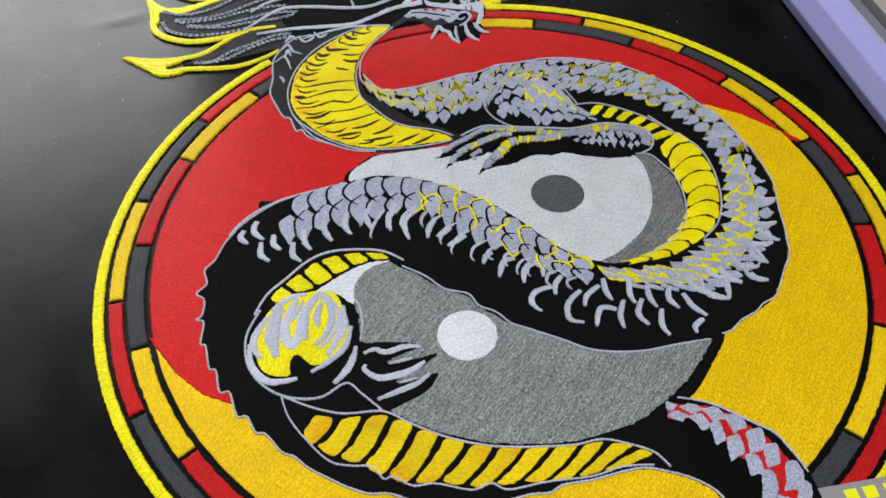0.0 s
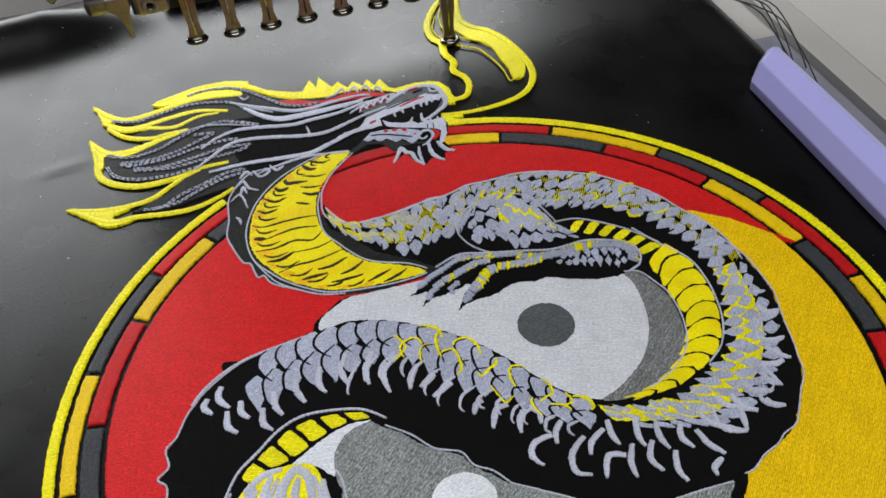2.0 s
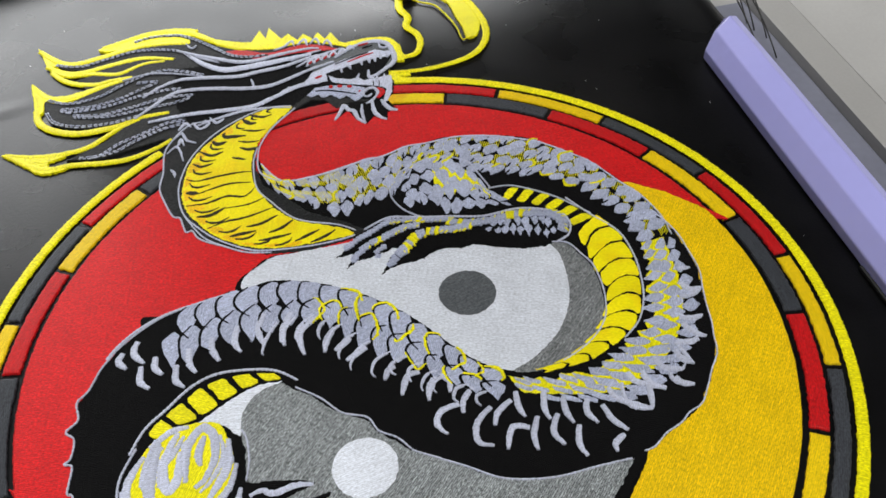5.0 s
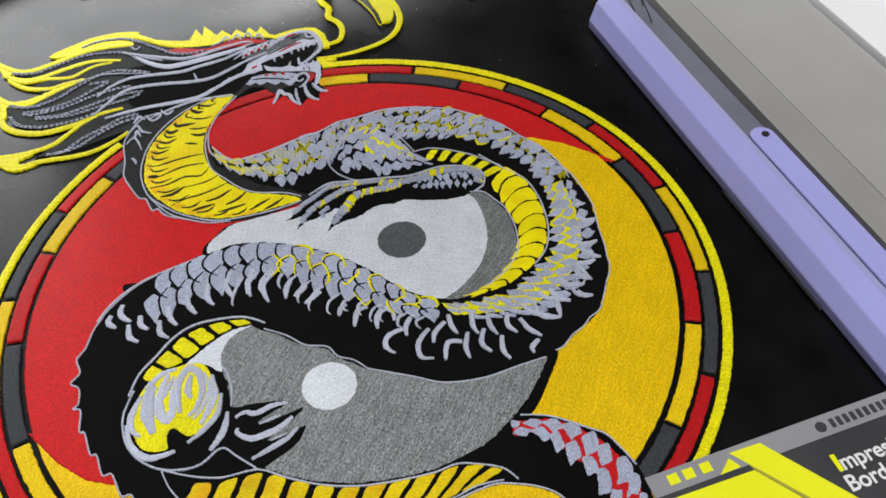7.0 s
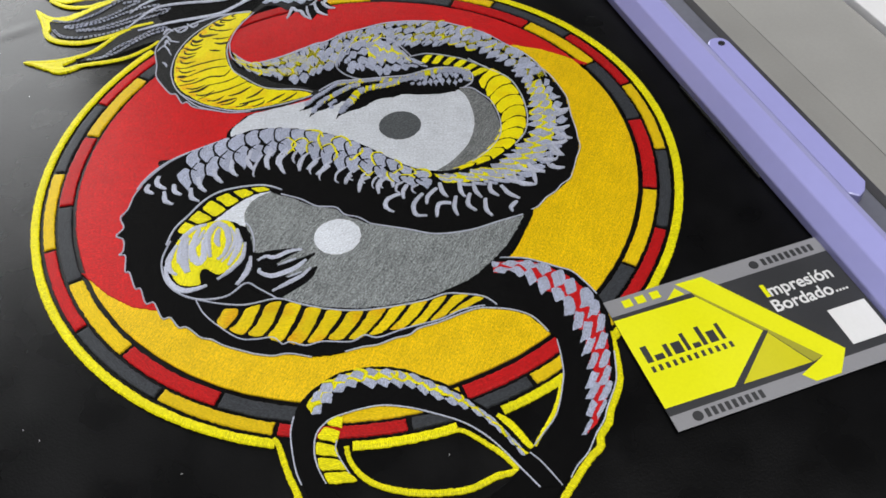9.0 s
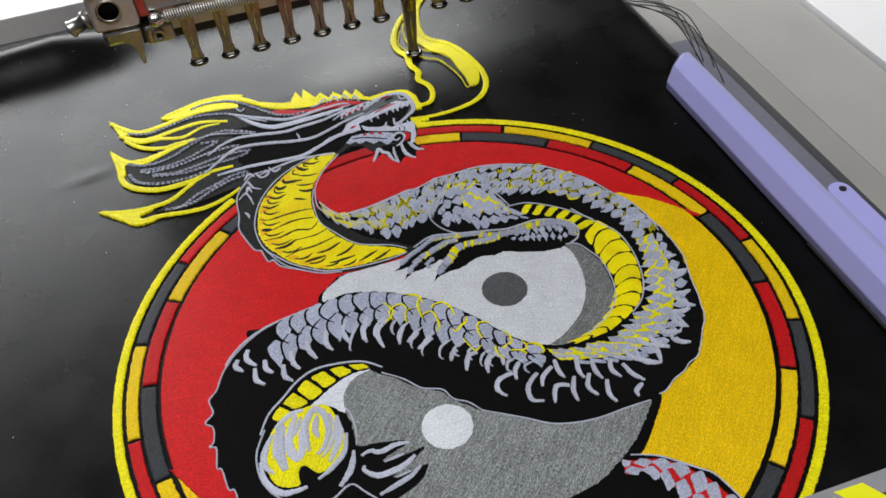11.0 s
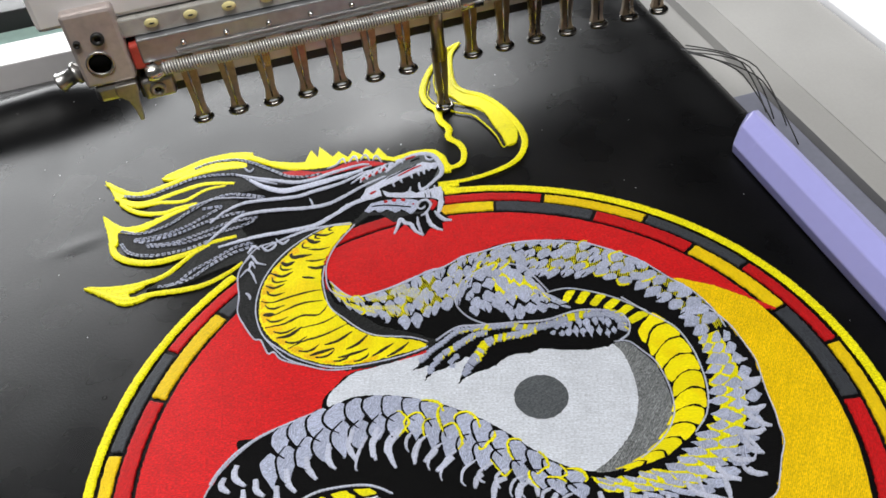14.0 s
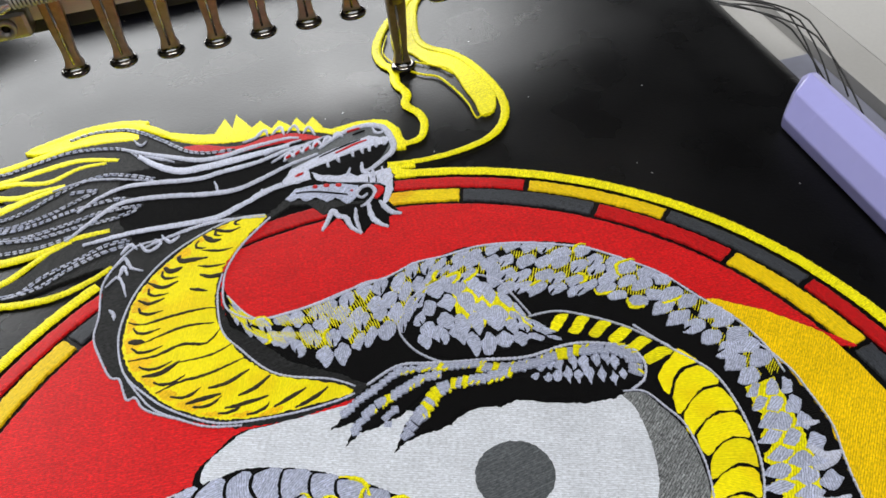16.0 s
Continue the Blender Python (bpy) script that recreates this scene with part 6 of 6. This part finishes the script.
CARD_OLIVE = material("card_olive_print", (0.62, 0.58, 0.01), rough=0.4, grain=0.001, spread=0.04, bump=0.02)
CARD_SHADE = material("card_brown_print", (0.36, 0.34, 0.03), rough=0.4, grain=0.001, spread=0.04, bump=0.02)
CARD_WHITE = material("card_white_print", (0.75, 0.75, 0.76), rough=0.4, grain=0.001, spread=0.03, bump=0.02)
bm = bmesh.new()
box(bm, 0, 90 * MM, 0, 53 * MM, -0.35 * MM, 0, CARD)
part("card_board", bm, CARD_DARK, card)


def printed(name, pts, layer, mat, label=""):
    bm = bmesh.new()
    z0, z1 = 0.0, (0.03 + 0.03 * layer) * MM
    hi = [bm.verts.new(CARD @ Vector((x * MM, y * MM, z1))) for x, y in pts]
    lo = [bm.verts.new(CARD @ Vector((x * MM, y * MM, z0))) for x, y in pts]
    bm.faces.new(hi)
    for i in range(len(pts)):
        bm.faces.new((lo[i], lo[(i + 1) % len(pts)], hi[(i + 1) % len(pts)], hi[i]))
    bmesh.ops.recalc_face_normals(bm, faces=bm.faces)
    part(name, bm, mat, card, label)


def bar(name, x, y, w, h, layer, mat):
    printed(name, [(x, y), (x + w, y), (x + w, y + h), (x, y + h)], layer, mat)


bar("grey_strip", 0, 46.2, 90, 6.8, 1, CARD_GREY)
bar("grey_strip", 0, 0, 90, 5.6, 1, CARD_GREY)
printed("dark_foot", [(27, 7.9), (53.6, 7.9), (53.4, 5.6), (26, 5.7)], 2, CARD_DARK)
printed("yellow_panel", [(0, 8.6), (26, 8.2), (45.2, 23.4), (31, 44.2), (0, 44.6)], 2, CARD_YELLOW)
printed("olive_triangle", [(27.8, 8.0), (53, 7.6), (45.8, 22.6)], 3, CARD_OLIVE)
printed("dark_rule", [(24.6, 8.2), (26.8, 7.8), (46.4, 23.2), (45.0, 24.0)], 4, CARD_DARK)
printed("brown_fold", [(31.2, 44.2), (45.6, 23.4), (53.4, 7.6), (57.5, 8.4), (62, 12), (40, 46.2), (29, 50)], 3, CARD_SHADE)
printed("yellow_ribbon", [(27.0, 51.4), (37.2, 51.2), (66, 8.4), (59.2, 0.8), (50, 0.9), (47, 4.6), (57.5, 8.4)], 5, CARD_YELLOW)
printed("yellow_tab", [(21, 46.2), (26, 50), (28, 46.4)], 5, CARD_YELLOW)
for k, x in enumerate((6.0, 11.0, 16.6)):
    bar("badge", x, 48.2, 3.4, 3.2, 3, CARD_YELLOW)
for k in range(9):                                # a row of digits, kept unreadable
    bar("digit_bar", 60.5 + 2.4 * k, 47.9, 1.5, 3.0, 3, CARD_DARK)
    bar("digit_bar", 11.2 + 2.4 * k, 1.4, 1.5, 3.0, 3, CARD_DARK)
for x, y in ((57.2, 49.4), (8.4, 2.9)):
    printed("dial_badge", [(x + 1.8 * math.cos(a * 0.5236), y + 1.8 * math.sin(a * 0.5236)) for a in range(12)], 3, CARD_DARK)
# the maker's mark as plain shapes
for x, w, h in ((3.0, 2.2, 6.6), (6.2, 3.2, 2.2), (10.4, 1.6, 5.0), (13.2, 3.4, 4.6), (17.6, 1.4, 7.0), (20.2, 2.6, 2.0), (23.6, 1.6, 7.6), (26.4, 3.0, 4.6), (30.6, 1.4, 6.6)):
    bar("mark_shape", x, 25.4, w, h, 4, CARD_DARK)
for k in range(12):
    bar("mark_shape", 3.0 + 2.6 * k, 21.6, 1.2, 2.3, 4, CARD_DARK)
bar("white_square", 69.5, 8.8, 14.6, 14.6, 3, CARD_WHITE)


def words(text, x, y, size, mat):
    cu = bpy.data.curves.new("lettering", "FONT")
    cu.body, cu.size, cu.extrude, cu.offset = text, size * MM, 0.00004, 0.00012
    tmp = bpy.data.objects.new("lettering", cu)
    me = bpy.data.meshes.new_from_object(tmp)
    bpy.data.objects.remove(tmp)
    me.materials.clear()
    me.materials.append(mat)
    me.transform(CARD @ Matrix.Translation((x * MM, y * MM, 0.00008)) @ Matrix.Diagonal((0.96, 1, 1, 1)))
    ob = new("lettering", me)
    ob.parent = card


words("Impresión", 53.6, 35.2, 7.0, CARD_WHITE)
words("Bordado", 53.2, 28.8, 7.0, CARD_WHITE)
for k in range(4):
    bar("dot", 77.4 + 1.3 * k, 29.0, 0.8, 0.8, 3, CARD_WHITE)
bar("yellow_initial", 53.8, 35.2, 1.5, 5.4, 6, CARD_YELLOW)

# ---- embroidery head ----
RINGSTEEL = material("dark_polished_steel", (0.16, 0.15, 0.14), rough=0.16, metal=1.0, grain=0.002, spread=0.2, bump=0.05)
REDPAINT = material("worn_red_paint", (0.42, 0.05, 0.035), rough=0.45, grain=0.004, spread=0.3)
LEDGE = material("grey_oily_ledge", (0.34, 0.33, 0.31), rough=0.28, grain=0.006, spread=0.25, bump=0.05)
PLATE = material("reddish_worn_plate", (0.46, 0.40, 0.38), rough=0.4, metal=0.4, grain=0.003, spread=0.2)
head = thing("embroidery_head", "fifteen-needle embroidery machine head of white enamel and steel", "sewing machine")
HM = Matrix.Translation(machine(0, 7)) @ Matrix.Rotation(TURN, 4, "Z") @ Matrix.Scale(MM, 4)


def hbox(name, u0, u1, v0, v1, z0, z1, mat, label="", bevel=0.6, parent=None):
    bm = bmesh.new()
    box(bm, u0, u1, v0, v1, z0, z1)
    bevelled(bm, bevel)
    bm.transform(HM)
    return part(name, bm, mat, parent or head, label)


PITCH = 15.2
hbox("back_plate", -119, 118, 3.4, 4.8, 43, 57, SPRINGY, "pale steel plate behind the feet", 0.4)
# the case's black reaches down to stand for the shadow gap between the feet
hbox("needle_bar_case", -128, 118, 5, 40, 38, 67.8, BLACKIRON, "needle case underside, its black also the shadow gap below the rod")
hbox("steel_front", -122, 118, -3, 3.6, 57.5, 68, RAIL, "worn steel front rail")
hbox("steel_ledge", -130, 118, 0, 8, 68.4, 76, LEDGE, "oily grey ledge")
cover = hbox("white_cover", -156, 122, 2, 70, 76.4, 190, ENAMEL, "white enamelled cover plate", 2.0)
hbox("side_plate", -146, -126, -3, 50, 52, 84, PLATE, "brownish bolted side plate", 1.5)
hbox("side_bracket", -144, -127, -2.6, 10, 44, 51.6, BRUSHED, "steel bracket", 2.0)
hbox("red_block", -125.6, -120, -2.4, 4, 55, 66, REDPAINT, "worn red painted block", 1.0)
finger = bmesh.new()
outline = [(-136, 51), (-127, 51), (-127.2, 47), (-128.2, 43.5), (-128.6, 39), (-129, 33.5), (-130.8, 33.5), (-131.4, 39), (-132.6, 43.5), (-136, 46.5)]
front = [finger.verts.new((x, -4.4, z)) for x, z in outline]
back = [finger.verts.new((x, -1.6, z)) for x, z in outline]
finger.faces.new(front)
finger.faces.new(list(reversed(back)))
for i in range(len(outline)):
    finger.faces.new((back[i], back[(i + 1) % len(outline)], front[(i + 1) % len(outline)], front[i]))
bmesh.ops.recalc_face_normals(finger, faces=finger.faces)
bevelled(finger, 0.5)
finger.transform(HM)
part("finger", finger, BRUSHED, head, "thin steel finger that hangs from the bracket")
hbox("bracket_lug", -126, -113, -3, 6, 41, 50, BRUSHED, "steel lug", 1.5)


def screw(name, u, v, z, r, mat, parent=head):
    m = HM @ Matrix.Translation((u, v, z)) @ Matrix.Rotation(radians(90), 4, "X")
    return part(name, lathe([(r, 0), (r, 0.8), (r * 0.75, 1.5), (r * 0.3, 1.7)], m, 16), mat, parent)


def socket_bolt(u, v, z, r, mat):
    """A cap screw with a flat rim and a recessed socket."""
    m = HM @ Matrix.Translation((u, v, z)) @ Matrix.Rotation(radians(90), 4, "X")
    ob = part("bolt", lathe([(r, 0), (r, 1.2), (r * 0.88, 1.5), (r * 0.5, 1.5), (r * 0.45, 0.3), (r * 0.1, 0.2)], m, 18), mat, head)
    # black hexagon in the recess deepens the socket's shade by colour
    part("socket", lathe([(r * 0.44, 0.35), (r * 0.1, 0.36)], m, 6), BLACKIRON, ob, "black hexagon for the shaded socket")


m = HM @ Matrix.Translation((-137.5, -3.05, 62)) @ Matrix.Rotation(radians(90), 4, "X")
bore = part("bore", lathe([(5.4, 0), (5.4, 0.5), (4.7, 0.7), (4.4, 0.3), (4.2, 0.1)], m, 24), BRUSHED, head, "rim of the bored hole")
# no depth here: a flat black disc gives the hole's shade
part("bore_shadow", lathe([(4.4, 0.25), (0.2, 0.26)], m, 20), PIT, bore, "flat black disc for the shade inside the bored hole")
socket_bolt(-135, -3.0, 72.5, 2.6, BLACKIRON)
socket_bolt(-143, -3.0, 72, 1.4, BLACKIRON)
socket_bolt(-120, -3.0, 45.5, 3.2, BRUSHED)
for i in range(13):
    screw("screw", -104.5 + 17.2 * i, -3.0, 63.5, 1.2, STEEL)
# spring-wound rod in front of the feet
rod = part("rod", tube([HM @ Vector((-119, -5.5, 55)), HM @ Vector((118, -5.5, 55))], 1.9 * MM, 14), BLACKIRON, head, "dark steel rod")
coil = []
for i in range(2001):
    a = i * 2 * math.pi / 10
    coil.append(HM @ Vector((-115 + 231 * i / 2000, -5.5 + 2.5 * math.cos(a), 55 + 2.5 * math.sin(a))))
part("spring", tube(coil, 0.00042, 6), SPRINGY, rod, "wound pale steel spring")
fine_coil = []
for i in range(2101):
    a = i * 2 * math.pi / 7
    fine_coil.append(HM @ Vector((-108 + 222 * i / 2100, -3.6 + 1.1 * math.cos(a), 60.6 + 1.1 * math.sin(a))))
part("thin_spring", tube(fine_coil, 0.00024, 5), BRUSHED, head, "thin grey spring under the screws")
part("rod_collar", lathe([(3.6, -5), (3.6, 5)], HM @ Matrix.Translation((14, -5.5, 55)) @ Matrix.Rotation(radians(90), 4, "Y"), 18), STEEL, rod)
part("rod_end", lathe([(1.0, -3.6), (3.0, -3.4), (3.4, -2.6), (3.4, 1.0), (2.6, 1.6), (2.6, 3.4), (1.2, 3.6)], HM @ Matrix.Translation((-118.5, -5.5, 54.5)) @ Matrix.Rotation(radians(90), 4, "Y"), 16), STEEL, rod)

# tension knob on the left of the head
knob = part("knob", lathe([(2.0, -13), (4.6, -12.6), (5.2, -11.6), (4.4, -10.8), (4.0, -4), (5.6, -3), (5.6, -0.5), (3.2, 0), (3.2, 6)], HM @ Matrix.Translation((-147, 4, 57)) @ Matrix.Rotation(radians(70), 4, "Y") @ Matrix.Scale(0.8, 4), 20), BRUSHED, head, "turned steel knob")


def presser_foot(parent, u, z):
    """A flat tapering shank that ends in an open oval ring."""
    bm = bmesh.new()
    rows = []
    for h, w, d in ((30, 3.6, 1.7), (14, 2.9, 1.5), (6, 2.3, 1.3), (3, 2.5, 1.4), (0.6, 3.2, 1.7)):
        rows.append([bm.verts.new(HM @ Vector((u + sx * w, 1.5 + sy * d, z + h))) for sx, sy in ((-1, -1), (1, -1), (1, 1), (-1, 1))])
    for a, b in zip(rows, rows[1:]):
        for k in range(4):
            bm.faces.new((a[k], a[(k + 1) % 4], b[(k + 1) % 4], b[k]))
    bm.faces.new(rows[0])
    bm.faces.new(list(reversed(rows[-1])))
    bevelled(bm, 0.0004, 2)
    foot = part("presser_foot", bm, BRONZE, parent, "oiled steel presser foot")
    ring = bmesh.new()
    n, k = 20, 8
    loops = []
    for i in range(n):
        a = 2 * math.pi * i / n
        loops.append([ring.verts.new(HM @ Vector((u + (3.4 + 1.25 * math.cos(2 * math.pi * j / k)) * math.cos(a),
                                                   -0.6 + (2.9 + 1.25 * math.cos(2 * math.pi * j / k)) * math.sin(a),
                                                   z + 1.1 * math.sin(2 * math.pi * j / k)))) for j in range(k)])
    for i in range(n):
        for j in range(k):
            ring.faces.new((loops[i][j], loops[(i + 1) % n][j], loops[(i + 1) % n][(j + 1) % k], loops[i][(j + 1) % k])).smooth = True
    bmesh.ops.recalc_face_normals(ring, faces=ring.faces)
    part("foot_ring", ring, RINGSTEEL, foot, "dark polished open ring")
    part("needle_wire", tube([HM @ Vector((u - 0.5, -0.8, z + 27)), HM @ Vector((u, -0.5, z + 2))], 0.00045, 6), STEEL, foot)
    return foot


for i in range(-7, 8):
    presser_foot(head, i * PITCH, 26.0 if i else 1.4)
part("needle_shaft", tube([HM @ Vector((0, 1.0, 62)), HM @ Vector((0, 1.5, 26))], 0.0030, 12), BRONZE, head, "lowered needle bar")

# thread eyelets and numbered triangles on the cover
for i in range(15):
    u = -108 + PITCH * i
    m = HM @ Matrix.Translation((u - 6, -0.3, 73)) @ Matrix.Rotation(radians(90), 4, "X")
    eye = part("eyelet", lathe([(2.4, 0.0), (2.4, 0.7), (2.1, 1.0), (0.3, 1.05)], m @ Matrix.Diagonal((1.15, 0.8, 1, 1)), 18), IVORY, head, "ivory thread eyelet")
    # the eyelet is closed; a flat black disc draws its shaded opening
    part("slot", lathe([(1.0, 1.0), (1.0, 1.15), (0.1, 1.16)], m @ Matrix.Diagonal((1.1, 0.35, 1, 1)), 12), BLACKIRON, eye)
    m = HM @ Matrix.Translation((u - 12, 1.9, 87)) @ Matrix.Rotation(radians(90), 4, "X")
    part("cover_hole", lathe([(2.6, 0.0), (2.6, 0.5)], m, 16), IVORY, head)
    if i < 4:
        tri = [HM @ Vector((u + x, 1.2, z)) for x, z in ((-8, 98), (8, 98), (0, 82), (-8, 98))]
        bm = bmesh.new()
        for a, b in zip(tri, tri[1:]):
            tube([a, b], 0.00035, 5, bm)
        part("green_triangle", bm, GREEN, cover)
cu = bpy.data.curves.new("number", "FONT")
cu.body, cu.size, cu.extrude, cu.align_x = "15", 6.5, 0.1, "CENTER"
tmp = bpy.data.objects.new("number", cu)
me = bpy.data.meshes.new_from_object(tmp)
bpy.data.objects.remove(tmp)
me.materials.clear()
me.materials.append(GREEN)
me.transform(HM @ Matrix.Translation((-108, 1.4, 89.5)) @ Matrix.Rotation(radians(90), 4, "X"))
num = new("number", me)
num.parent = cover

# unseen shell added to close the room; its dark grey limits bounced light
WALL = material("unseen_room_grey", (0.22, 0.22, 0.215), rough=0.7, grain=0.004, spread=0.05)
for name, x0, x1, y0, y1, z0, z1 in (("wall_north", -3, 3, 2.6, 2.7, -0.8, 2.4), ("wall_south", -3, 3, -2.7, -2.6, -0.8, 2.4),
                                     ("wall_east", 3, 3.1, -2.7, 2.7, -0.8, 2.4), ("wall_west", -3.1, -3, -2.7, 2.7, -0.8, 2.4),
                                     ("ceiling", -3.1, 3.1, -2.7, 2.7, 2.4, 2.5), ("floor", -3.1, 3.1, -2.7, 2.7, -0.9, -0.8)):
    bm = bmesh.new()
    box(bm, x0, x1, y0, y1, z0, z1)
    bmesh.ops.recalc_face_normals(bm, faces=bm.faces)
    tagged(new(name, mesh_from(name, bm, WALL)), "unseen added grey " + name.split("_")[0], "", "", "structure")
